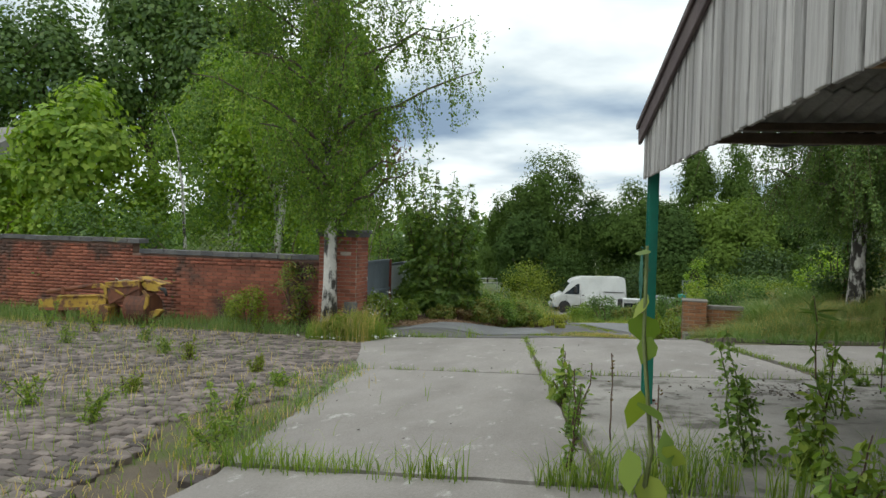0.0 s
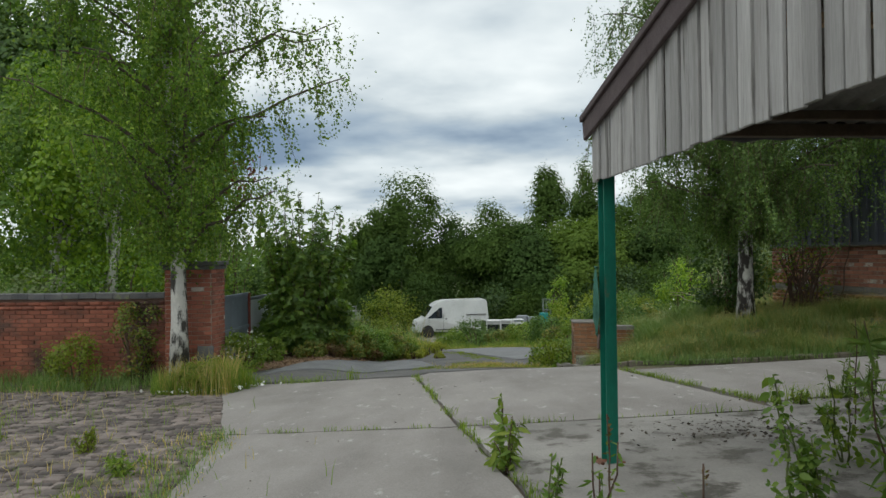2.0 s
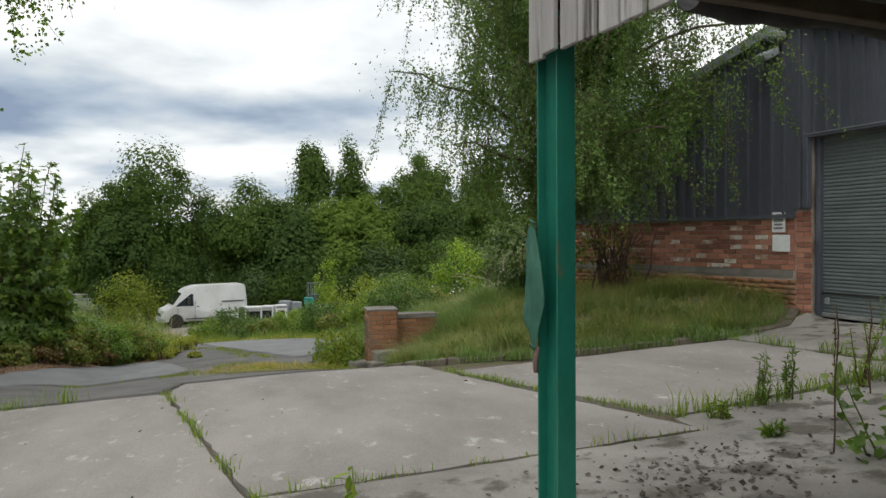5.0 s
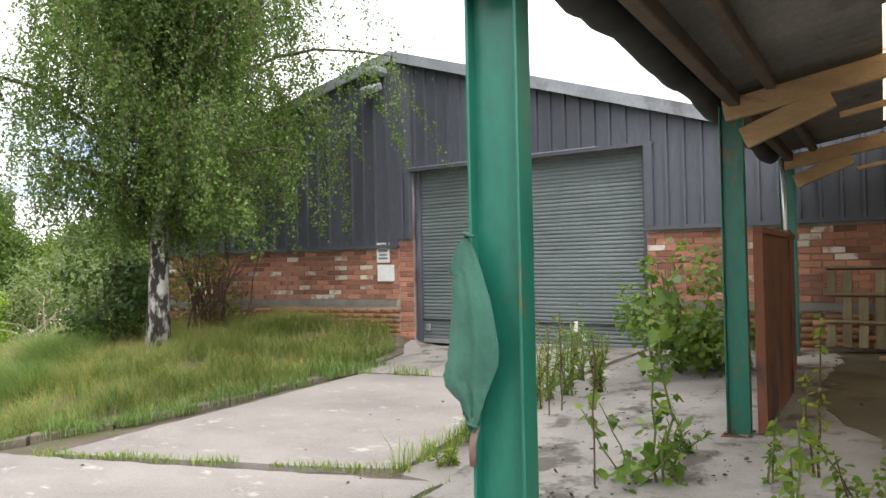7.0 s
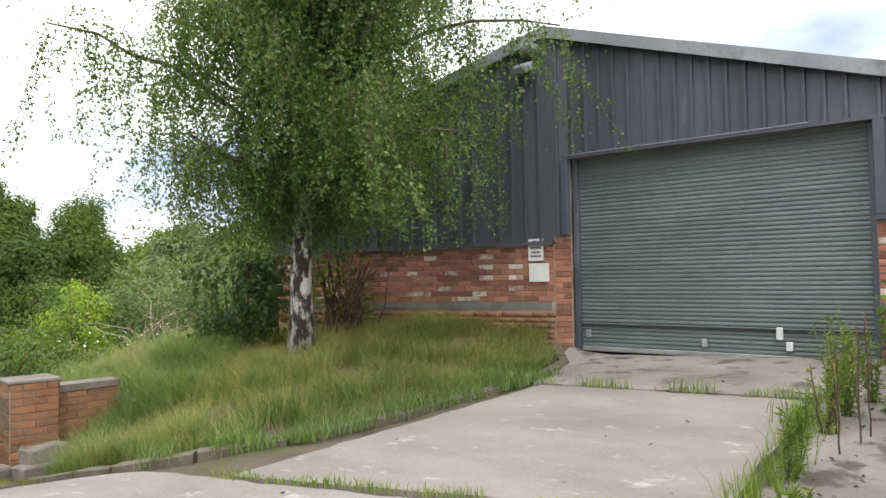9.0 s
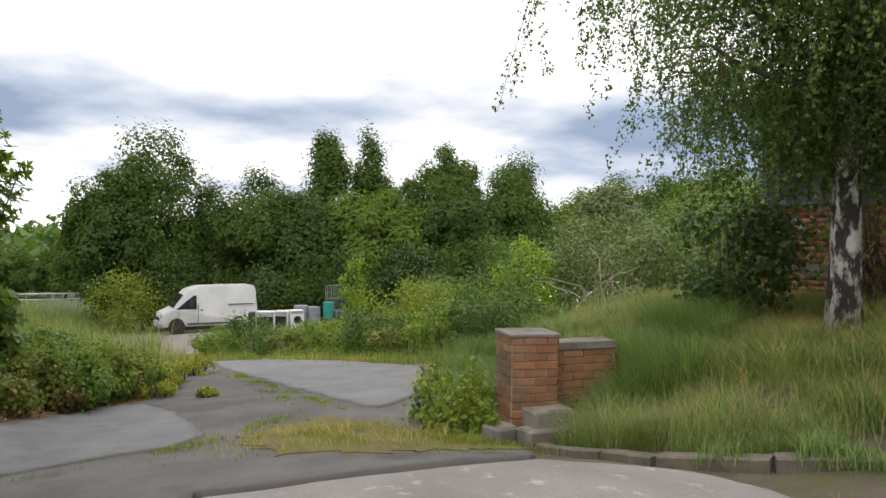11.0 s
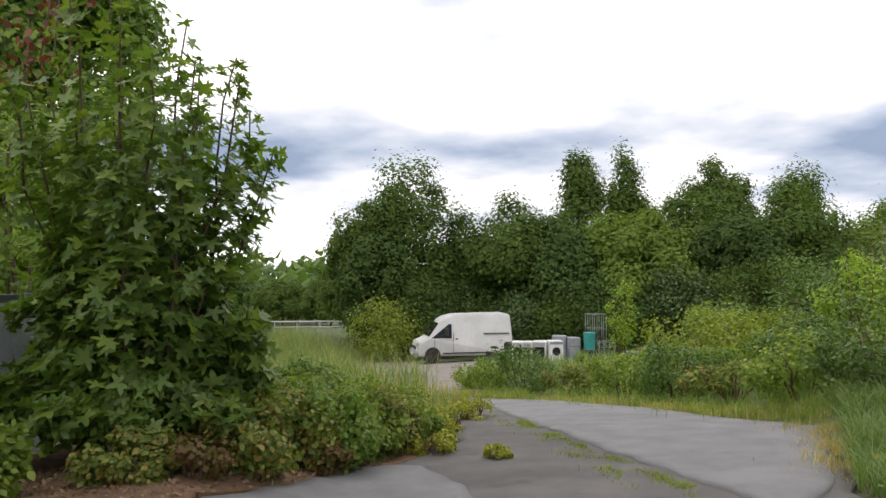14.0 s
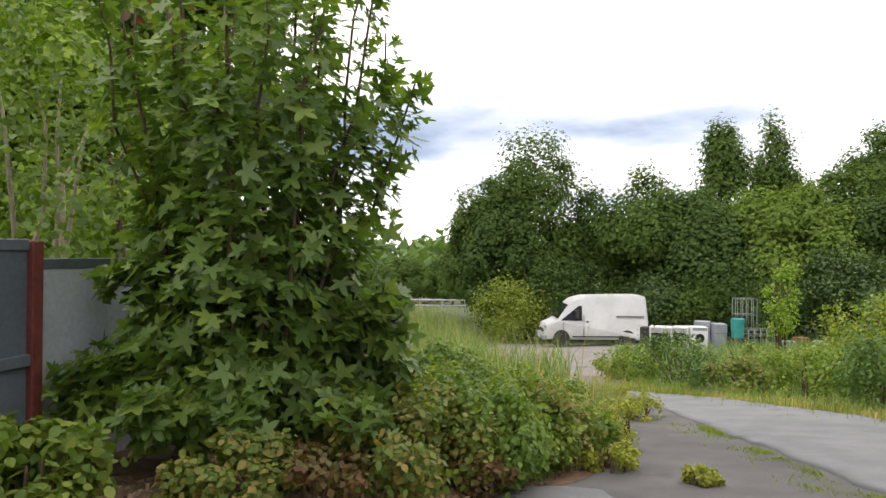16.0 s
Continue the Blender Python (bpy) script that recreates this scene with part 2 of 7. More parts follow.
M_timber = surf("pale_timber", (0.38, 0.25, 0.13), (0.50, 0.34, 0.19), 3, 0.8, 0.3, 30, c3=(0.20, 0.12, 0.06), c3_at=0.62, c3_scale=3, stretch=(3, 0.6, 3))
M_dark_timber = surf("dark_timber", (0.075, 0.055, 0.04), (0.12, 0.09, 0.065), 4, 0.9, 0.4, 40)
M_fibre = surf("grey_fibre_cement", (0.15, 0.146, 0.135), (0.22, 0.212, 0.196), 1.2, 0.9, 0.2, 40, c3=(0.11, 0.10, 0.085), c3_at=0.56, c3_scale=1.3)
M_rust = surf("rusty_steel", (0.15, 0.055, 0.028), (0.21, 0.085, 0.042), 1.4, 0.85, 0.35, 45, c3=(0.085, 0.04, 0.028), c3_at=0.52, c3_scale=2.4, stretch=(1, 1, 0.4))
M_yellow = surf("faded_yellow_paint", (0.33, 0.20, 0.025), (0.43, 0.285, 0.04), 3, 0.75, 0.3, 30, c3=(0.13, 0.058, 0.03), c3_at=0.48, c3_scale=5.5)
M_bark = surf("birch_bark", (0.50, 0.48, 0.44), (0.66, 0.64, 0.60), 3, 0.85, 0.6, 30, c3=(0.045, 0.04, 0.035), c3_at=0.475, c3_scale=6, stretch=(1, 1, 0.45))
M_bark_fissured = surf("fissured_birch_bark", (0.42, 0.40, 0.37), (0.62, 0.60, 0.56), 4, 0.9, 0.9, 26, c3=(0.040, 0.034, 0.03), c3_at=0.425, c3_scale=11, stretch=(1, 1, 0.4), bump_dist=0.03)
M_rod = surf("weathered_rod", (0.17, 0.115, 0.095), (0.25, 0.18, 0.15), 6, 0.85, 0.3, 40)
for nd in M_net.node_tree.nodes:
    if nd.type == "BSDF_PRINCIPLED":
        nd.inputs["Alpha"].default_value = 0.86
M_bark_dark = surf("dark_bark", (0.07, 0.055, 0.04), (0.13, 0.105, 0.08), 6, 0.95, 0.8, 30, stretch=(2, 2, 0.5))
M_twig = surf("twig_bark", (0.085, 0.05, 0.035), (0.13, 0.085, 0.06), 8, 0.9, 0.2, 40)
M_pale_twig = surf("pale_dead_twig", (0.30, 0.25, 0.18), (0.42, 0.36, 0.27), 8, 0.9, 0.2, 40)
M_white = surf("dirty_white_paint", (0.56, 0.57, 0.56), (0.68, 0.69, 0.68), 1.2, 0.35, 0.03, 30, c3=(0.50, 0.49, 0.45), c3_at=0.62, c3_scale=1.4, coat=0.2)
M_appliance = surf("appliance_enamel", (0.62, 0.63, 0.63), (0.74, 0.75, 0.75), 3, 0.4, 0.02, 30, c3=(0.42, 0.40, 0.36), c3_at=0.6, c3_scale=3)
M_black = surf("black_rubber", (0.018, 0.018, 0.018), (0.035, 0.034, 0.033), 8, 0.75, 0.2, 60)
M_steel = surf("galvanised_steel", (0.42, 0.43, 0.44), (0.55, 0.56, 0.57), 6, 0.45, 0.05, 40, metal=0.7)
M_gate = surf("blue_grey_sheet", (0.085, 0.105, 0.125), (0.13, 0.155, 0.18), 1.5, 0.6, 0.1, 30, c3=(0.20, 0.22, 0.24), c3_at=0.62, c3_scale=2)
M_pale_sheet = surf("pale_grey_sheet", (0.46, 0.50, 0.54), (0.56, 0.60, 0.64), 1.5, 0.55, 0.05, 30)
M_redpost = surf("red_brown_post", (0.14, 0.03, 0.022), (0.20, 0.05, 0.035), 5, 0.8, 0.3, 40)
M_sign = surf("white_sign", (0.66, 0.67, 0.66), (0.75, 0.76, 0.75), 8, 0.5, 0.0, 40)
M_ink = surf("grey_print", (0.16, 0.16, 0.16), (0.22, 0.22, 0.22), 8, 0.6, 0.0, 40)
M_teal = surf("teal_plastic", (0.02, 0.22, 0.20), (0.03, 0.30, 0.27), 4, 0.5, 0.0, 40)
M_flower = surf("white_petals", (0.72, 0.72, 0.68), (0.85, 0.85, 0.8), 20, 0.8, 0.0, 40)
M_kerb = surf("mossy_kerb", (0.105, 0.09, 0.068), (0.175, 0.15, 0.115), 4, 0.95, 0.6, 40, c3=(0.08, 0.085, 0.035), c3_at=0.50, c3_scale=2.5)
M_debris = surf("dark_leaf_litter", (0.045, 0.036, 0.028), (0.10, 0.08, 0.06), 20, 0.95, 0.3, 60, per_piece=0.4)

M_stem_dull = surf("dull_wire", (0.16, 0.19, 0.17), (0.24, 0.27, 0.25), 8, 0.7, 0.1, 40)
M_glass = bpy.data.materials.new("dark_glass")
M_glass.use_nodes = True
M_glass.node_tree.nodes["Principled BSDF"].inputs["Base Color"].default_value = (0.012, 0.015, 0.017, 1)
M_glass.node_tree.nodes["Principled BSDF"].inputs["Roughness"].default_value = 0.06


def rooflight_mat():
    m = bpy.data.materials.new("yellowed_rooflight")
    m.use_nodes = True
    nt = m.node_tree
    nt.nodes.clear()
    N, L = nt.nodes.new, nt.links.new
    a, b, mx, o = N("ShaderNodeBsdfDiffuse"), N("ShaderNodeBsdfTranslucent"), N("ShaderNodeMixShader"), N("ShaderNodeOutputMaterial")
    n = N("ShaderNodeTexNoise")
    n.inputs["Scale"].default_value, n.inputs["Detail"].default_value = 1.6, 5
    r = N("ShaderNodeValToRGB")
    r.color_ramp.elements[0].color, r.color_ramp.elements[1].color = (0.52, 0.42, 0.25, 1), (0.80, 0.72, 0.54, 1)
    L(n.outputs["Fac"], r.inputs[0])
    L(r.outputs[0], a.inputs[0])
    L(r.outputs[0], b.inputs[0])
    mx.inputs[0].default_value = 0.85
    L(a.outputs[0], mx.inputs[1])
    L(b.outputs[0], mx.inputs[2])
    L(mx.outputs[0], o.inputs[0])
    return m


M_rooflight = rooflight_mat()
L_birch = leaf_mat("birch_leaf", (0.069, 0.132, 0.021), (0.121, 0.209, 0.030), (0.216, 0.296, 0.046), 0.38)
L_birch_dark = leaf_mat("weeping_birch_leaf", (0.07, 0.125, 0.034), (0.11, 0.178, 0.048), (0.18, 0.25, 0.075), 0.36)
L_syc = leaf_mat("sycamore_leaf", (0.081, 0.144, 0.030), (0.124, 0.204, 0.040), (0.204, 0.283, 0.055), 0.34, 0.42)
L_wood = leaf_mat("woodland_leaf", (0.052, 0.105, 0.024), (0.085, 0.15, 0.032), (0.13, 0.2, 0.045), 0.3)
L_wood_light = leaf_mat("light_woodland_leaf", (0.085, 0.145, 0.03), (0.125, 0.195, 0.04), (0.18, 0.25, 0.055), 0.32)
L_wood_dark = leaf_mat("dark_woodland_leaf", (0.038, 0.078, 0.024), (0.062, 0.11, 0.03), (0.1, 0.15, 0.04), 0.28)
L_line = leaf_mat("hedgerow_leaf", (0.068, 0.114, 0.025), (0.081, 0.131, 0.029), (0.099, 0.154, 0.034), 0.26, 0.85)
L_line_light = leaf_mat("light_hedgerow_leaf", (0.111, 0.172, 0.032), (0.134, 0.200, 0.038), (0.158, 0.226, 0.043), 0.3, 0.85)
L_line_dark = leaf_mat("dark_hedgerow_leaf", (0.048, 0.086, 0.023), (0.059, 0.102, 0.026), (0.072, 0.118, 0.029), 0.22, 0.85)
L_herb = leaf_mat("willowherb_leaf", (0.085, 0.15, 0.028), (0.125, 0.205, 0.036), (0.19, 0.27, 0.05), 0.36)
L_willow = leaf_mat("grey_green_leaf", (0.090, 0.128, 0.046), (0.128, 0.176, 0.061), (0.180, 0.223, 0.083), 0.28)
L_lime = leaf_mat("yellow_green_leaf", (0.125, 0.178, 0.02), (0.18, 0.23, 0.027), (0.255, 0.292, 0.04), 0.36)
L_maple = leaf_mat("bright_maple_leaf", (0.128, 0.223, 0.022), (0.195, 0.297, 0.031), (0.285, 0.378, 0.046), 0.38)
L_weed = leaf_mat("weed_leaf", (0.106, 0.175, 0.026), (0.162, 0.241, 0.036), (0.259, 0.313, 0.054), 0.36)
L_bramble = leaf_mat("bramble_leaf", (0.090, 0.145, 0.026), (0.162, 0.218, 0.040), (0.288, 0.211, 0.053), 0.30)
L_gold = leaf_mat("golden_leaf", (0.24, 0.27, 0.03), (0.3, 0.32, 0.04), (0.38, 0.38, 0.06), 0.3)
L_grass = leaf_mat("grass_blade", (0.10, 0.175, 0.046), (0.15, 0.235, 0.066), (0.25, 0.31, 0.13), 0.34)
L_grass_dry = leaf_mat("dry_grass_blade", (0.300, 0.257, 0.083), (0.420, 0.338, 0.121), (0.540, 0.405, 0.176), 0.3)
L_red = leaf_mat("copper_leaf", (0.090, 0.030, 0.020), (0.128, 0.043, 0.024), (0.195, 0.081, 0.033), 0.3)


# ---- mesh helpers ----
def obj(name, me, mat, parent=None, label="", smooth=False):
    me.materials.append(mat)
    if smooth:
        me.shade_smooth()
    o = new(name, me)
    if parent is not None:
        o.parent = parent
        o.matrix_parent_inverse = Matrix.Translation(-parent.location)
    if label:
        o["label"] = label
    return o


def part(name, bm, material, parent=None, label="", smooth=False):
    """Link a bmesh as one mesh object."""
    me = bpy.data.meshes.new(name)
    bm.to_mesh(me)
    bm.free()
    return obj(name, me, material, parent, label, smooth)


def raw(name, verts, faces, material, parent=None, label="", smooth=False):
    me = bpy.data.meshes.new(name)
    me.from_pydata([tuple(v) for v in verts], [], faces)
    me.update()
    return obj(name, me, material, parent, label, smooth)


def fast(name, V, tri, material, parent=None, label=""):
    """A mesh from arrays of vertices and of triangles or quads."""
    me = bpy.data.meshes.new(name)
    V = np.asarray(V, dtype=np.float32)
    F = np.asarray(tri, dtype=np.int32)
    n = F.shape[1]
    me.vertices.add(len(V))
    me.vertices.foreach_set("co", V.ravel())
    me.loops.add(F.size)
    me.loops.foreach_set("vertex_index", F.ravel())
    me.polygons.add(len(F))
    me.polygons.foreach_set("loop_start", np.arange(0, F.size, n, dtype=np.int32))
    me.update(calc_edges=True)
    return obj(name, me, material, parent, label)


def thing(name, at=(0, 0, 0), label="", category="", group="", kind=""):
    e = new(name)
    e.location = at
    return tagged(e, label, category, group, kind)


def add_box(bm, lo, hi, m=None, bevel=0.0):
    """A box into bm, optionally bevelled and posed."""
    r = bmesh.ops.create_cube(bm, size=1.0)
    vs = r["verts"]
    c = [(a + b) / 2 for a, b in zip(lo, hi)]
    s = [abs(b - a) for a, b in zip(lo, hi)]
    for v in vs:
        v.co = Vector((v.co.x * s[0] + c[0], v.co.y * s[1] + c[1], v.co.z * s[2] + c[2]))
    if bevel:
        es = list({e for v in vs for e in v.link_edges})
        g = bmesh.ops.bevel(bm, geom=es, offset=bevel, segments=1, affect="EDGES")
        vs = list({v for f in g["faces"] for v in f.verts} | {v for v in vs if v.is_valid})
    if m is not None:
        bmesh.ops.transform(bm, matrix=m, verts=vs)
    return vs


def box(name, lo, hi, mat, parent=None, m=None, bevel=0.0, label=""):
    bm = bmesh.new()
    add_box(bm, lo, hi, m, bevel)
    return part(name, bm, mat, parent, label)


def tube(points, radii, sides=7):
    """Vertices and quads of a tapered tube along points."""
    P = [Vector(p) for p in points]
    V, F = [], []
    for i, p in enumerate(P):
        d = (P[min(i + 1, len(P) - 1)] - P[max(i - 1, 0)]).normalized()
        a = d.orthogonal().normalized() if abs(d.z) < 0.95 else Vector((1, 0, 0)).cross(d).normalized()
        if abs(d.z) < 0.95:
            a = d.cross(Vector((0, 0, 1))).normalized()
        b = d.cross(a)
        for k in range(sides):
            t = 2 * math.pi * k / sides
            V.append(p + (a * math.cos(t) + b * math.sin(t)) * radii[i])
        if i:
            o = (i - 1) * sides
            for k in range(sides):
                F.append((o + k, o + (k + 1) % sides, o + sides + (k + 1) % sides, o + sides + k))
    F.append(tuple(range(sides))[::-1])
    F.append(tuple(range(len(V) - sides, len(V))))
    return V, F


def tubes(name, runs, mat, parent=None, sides=6, label=""):
    V, F = [], []
    for pts, rad in runs:
        v, f = tube(pts, rad, sides)
        o = len(V)
        V += v
        F += [tuple(i + o for i in q) for q in f]
    return raw(name, V, F, mat, parent, label, smooth=True)


# ---- the lie of the land ----
def sstep(a, b, v):
    s = np.clip((np.asarray(v, float) - a) / (b - a), 0, 1)
    return s * s * (3 - 2 * s)


FALL_Y = [-200, 12.5, 14, 15.5, 17, 20, 25, 30, 48, 70, 120, 400]
FALL_Z = [0, 0, -0.12, -0.24, -0.28, -0.40, -0.68, -1.05, -1.65, -1.9, -1.9, 0]


def lie(x, y):
    """Height of the ground: a yard tilted down to the gate, then a steeper fall to the van, banks at both sides."""
    x, y = np.asarray(x, float), np.asarray(y, float)
    z = 0.865 + 0.0535 * np.clip(x, -6, 16) - 0.0436 * np.clip(y, -12, 70)
    k = (1 - sstep(2.5, 6, x) * (1 - sstep(17, 25, y))) * (1 - (1 - sstep(-4.2, -2.9, x)) * (1 - sstep(18.5, 25, y)))
    z = z + np.interp(y, FALL_Y, FALL_Z) * k
    z = z - 0.22 * np.exp(-((x - 1.3) / 1.1) ** 2 - ((y - 15.2) / 1.4) ** 2)
    bank = sstep(1.1, 3.2, x) * sstep(12.2, 14.0, y) * (1 - sstep(20, 26, y)) * (1 - sstep(9, 12, x))
    meadow = sstep(40, 58, y) * (1 - sstep(-12, -7.5, x)) * (1 - sstep(75, 110, y))
    return z + 0.42 * bank + 1.4 * meadow


def gz(x, y):
    return float(lie(x, y))


def star(name, poly, mat, parent=None, up=0.012, wob=0.03, rings=9, dens=0.22, thick=0.06, label="", seed=1, centre=None):
    """A slab or patch laid over the land: an outline, star-shaped about its centre, with a slightly broken edge."""
    rnd = np.random.RandomState(seed)
    P = np.array(poly, float)
    out = []
    for a, b in zip(P, np.roll(P, -1, 0)):
        n = max(2, int(np.linalg.norm(b - a) / dens))
        for k in range(n):
            out.append(a + (b - a) * k / n)
    B = np.array(out)
    B = B + rnd.normal(0, wob, B.shape)
    c = B.mean(0) if centre is None else np.array(centre)
    n = len(B)
    XY = np.concatenate([c + (B - c) * s for s in np.linspace(1, 0.12, rings)])
    Z = lie(XY[:, 0], XY[:, 1]) + up
    Z[:n] -= 0.004
    V = np.column_stack([XY, Z])
    V = np.concatenate([V, np.column_stack([B, lie(B[:, 0], B[:, 1]) + up - thick])])
    F = []
    for r in range(rings - 1):
        for k in range(n):
            F.append((r * n + k, r * n + (k + 1) % n, (r + 1) * n + (k + 1) % n, (r + 1) * n + k))
    F.append(tuple((rings - 1) * n + k for k in range(n)))
    o = rings * n
    for k in range(n):
        F.append((o + k, o + (k + 1) % n, (k + 1) % n, k))
    a = np.cross(B[1] - B[0], c - B[0])
    if a < 0:
        F = [f[::-1] for f in F]
    return raw(name, V, F, mat, parent, label)


def in_poly(P, poly):
    x, y = P[:, 0], P[:, 1]
    ins = np.zeros(len(P), bool)
    q = np.array(poly)
    for (x0, y0), (x1, y1) in zip(q, np.roll(q, -1, 0)):
        c = ((y0 > y) != (y1 > y)) & (x < (x1 - x0) * (y - y0) / (y1 - y0 + 1e-12) + x0)
        ins ^= c
    return ins


def laid(name, poly, mat, parent, up, wob=0.03, cell=0.12, thick=0.06, seed=1):
    """A layer of surfacing over the land: a fine sheet cut to a slightly broken outline, with an edge of its own."""
    rnd = np.random.RandomState(seed)
    P = np.array(poly, float)
    out = []
    for a, b in zip(P, np.roll(P, -1, 0)):
        n = max(2, int(np.linalg.norm(b - a) / 0.2))
        out += [a + (b - a) * k / n for k in range(n)]
    B = np.array(out)
    B = B + rnd.normal(0, wob, B.shape)
    lo, hi = B.min(0), B.max(0)
    nx, ny = (np.ceil((hi - lo) / cell) + 1).astype(int)
    i, j = np.meshgrid(np.arange(nx), np.arange(ny), indexing="ij")
    keep = in_poly(np.column_stack([lo[0] + (i.ravel() + 0.5) * cell, lo[1] + (j.ravel() + 0.5) * cell]), B)
    i, j = i.ravel()[keep], j.ravel()[keep]
    w = ny + 1
    F = np.column_stack([i * w + j, (i + 1) * w + j, (i + 1) * w + j + 1, i * w + j + 1])
    ids, inv = np.unique(F, return_inverse=True)
    F = inv.reshape(-1, 4)
    XY = np.column_stack([lo[0] + (ids // w) * cell, lo[1] + (ids % w) * cell])
    E = np.concatenate([F[:, [k, (k + 1) % 4]] for k in range(4)])
    held = set(map(tuple, E.tolist()))
    rim = np.array([e for e in held if (e[1], e[0]) not in held])
    A, D = B, np.roll(B, -1, 0) - B
    for v in np.unique(rim):
        t = np.clip(((XY[v] - A) * D).sum(1) / ((D * D).sum(1) + 1e-9), 0, 1)
        Q = A + D * t[:, None]
        XY[v] = Q[((Q - XY[v]) ** 2).sum(1).argmin()]
    Z = lie(XY[:, 0], XY[:, 1]) + up
    V = np.column_stack([XY, Z])
    n = len(V)
    V = np.concatenate([V, V - np.array([0, 0, thick])])
    F = np.concatenate([F, np.column_stack([rim[:, 1], rim[:, 0], rim[:, 0] + n, rim[:, 1] + n])])
    return fast(name, V, F, mat, parent)


# ---- ground: one sheet to the horizon ----
def ground_sheet():
    def axis(lo, hi):
        a = [lo]
        while a[-1] < hi:
            d = min(abs(a[-1] - 0), abs(a[-1] - 14))
            a.append(a[-1] + (0.35 if -9 < a[-1] < 30 else min(40, 0.35 + 0.12 * d)))
        return np.array(a)

    xs, ys = axis(-600, 600), axis(-300, 900)
    Xg, Yg = np.meshgrid(xs, ys)
    Z = lie(Xg, Yg)
    far = sstep(90, 420, np.hypot(Xg, Yg - 20))
    hills = 9 * np.sin(Xg / 90 + 1.0) + 6 * np.sin(Yg / 130 + Xg / 210)
    Z = Z + far * (hills * 0.6 - 2)
    Z = Z + 0.012 * np.sin(Xg * 3.1 + 2 * np.sin(Yg * 1.7)) - 0.03
    V = np.column_stack([Xg.ravel(), Yg.ravel(), Z.ravel()])
    nx, ny = len(xs), len(ys)
    i, j = np.meshgrid(np.arange(nx - 1), np.arange(ny - 1))
    a = (j * nx + i).ravel()
    F = np.column_stack([a, a + 1, a + nx + 1, a + nx])
    o = fast("ground", V, F, M_earth)
    o.data.shade_smooth()
    tagged(o, "brown earth yard with moss and weeds, falling to a valley", "ground", kind="structure")


ground_sheet()

yard = thing("pavement", label="cracked grey concrete yard slabs with weeds in the joints", category="pavement", kind="structure")
SLABS = [
    ([(-2.45, 4.07), (-0.12, 4.07), (-0.95, 8.2), (-3.28, 8.45)], M_concrete),
    ([(-3.3, 8.50), (-0.965, 8.26), (-1.755, 12.45), (-4.75, 12.6)], M_concrete),
    ([(-0.925, 8.265), (1.98, 8.265), (1.2, 11.9), (1.0, 12.9), (0.55, 13.75), (-1.6, 13.7), (-1.715, 12.45)], M_concrete),
    ([(2.06, 8.72), (4.82, 9.15), (4.88, 11.75), (1.3, 11.78)], M_concrete),
    ([(4.9, 9.15), (7.0, 9.1), (7.0, 12.8), (4.95, 11.9)], M_dirty_concrete),
    ([(-0.075, 4.07), (7.0, 3.4), (7.0, 9.0), (4.8, 9.05), (2.0, 8.62), (1.95, 8.22), (-0.905, 8.22)], M_dirty_concrete),
    ([(-2.4, 3.99), (0.05, 3.99), (0.2, -4), (-2.1, -4)], M_concrete),
    ([(0.1, 3.98), (7.0, 3.32), (7.0, -4), (0.3, -4)], M_dirty_concrete),
]
for i, (poly, mt) in enumerate(SLABS):
    star("slab", poly, mt, yard, up=0.012, wob=0.012, dens=0.16, seed=i, rings=12)

star("mud", [(4.4, 6.75), (6.9, 7.0), (6.95, 3.6), (3.0, 3.7), (2.9, 5.2), (3.5, 6.2)], M_mud, yard, up=0.02, wob=0.06, seed=33, rings=30, dens=0.12, centre=(4.9, 5.2))
road = thing("road", label="patched dark asphalt drive outside the gate", category="road", kind="structure")
laid("asphalt", [(-4.9, 12.75), (-1.8, 12.6), (-1.65, 13.8), (0.6, 13.85), (1.0, 15.2), (0.6, 17.0), (1.5, 19.5), (0.6, 22.6), (-0.8, 25.5),
                 (-2.2, 27.5), (-2.35, 24), (-2.15, 20.2), (-3.0, 18.6), (-3.6, 17.0), (-4.4, 15.2), (-5.2, 14.2)], M_asphalt, road, 0.02, 0.03, seed=21)
laid("asphalt_patch", [(-4.6, 13.9), (-3.3, 15.2), (-2.6, 15.55), (-2.0, 15.75), (-1.66, 16.05), (-1.98, 17.5), (-2.45, 18.7), (-3.0, 18.7), (-3.6, 17.0), (-4.4, 15.4)], M_pad, road, 0.04, 0.025, 0.1, seed=22)
laid("asphalt_patch", [(-0.16, 17.0), (0.03, 16.75), (0.5, 17.1), (1.16, 18.7), (1.56, 19.7), (0.5, 22.9), (-1.0, 25.6), (-2.1, 27.0), (-1.5, 23.0), (-0.75, 19.2)], M_pad, road, 0.04, 0.025, 0.1, seed=23)
star("moss_patch", [(-1.36, 16.0), (-0.6, 16.4), (0.1, 15.7), (0.75, 15.4), (0.8, 14.6), (0.2, 14.3), (-0.5, 14.5), (-1.15, 14.85)], M_moss, road, up=0.032, wob=0.08, seed=24, dens=0.10, rings=24)
laid("gravel_track", [(-2.2, 27.0), (-1.5, 30.0), (-2.3, 33), (-2.2, 38), (3.5, 42), (3.5, 46.5), (-7, 49.5), (-7.5, 42), (-5.8, 37), (-3.9, 31.5)], M_gravel, road, 0.02, 0.08, 0.3, seed=27)
litter = star("litter", [(-6.2, 15.0), (-4.9, 14.5), (-4.2, 15.8), (-3.55, 17.2), (-2.9, 18.7), (-2.4, 19.6), (-2.3, 21.5), (-4, 22), (-6.5, 18.5)], M_litter, None, up=0.03, wob=0.06, seed=28, rings=14)
tagged(litter, "strip of brown leaf litter and dead stems beside the drive", "ground", kind="structure")


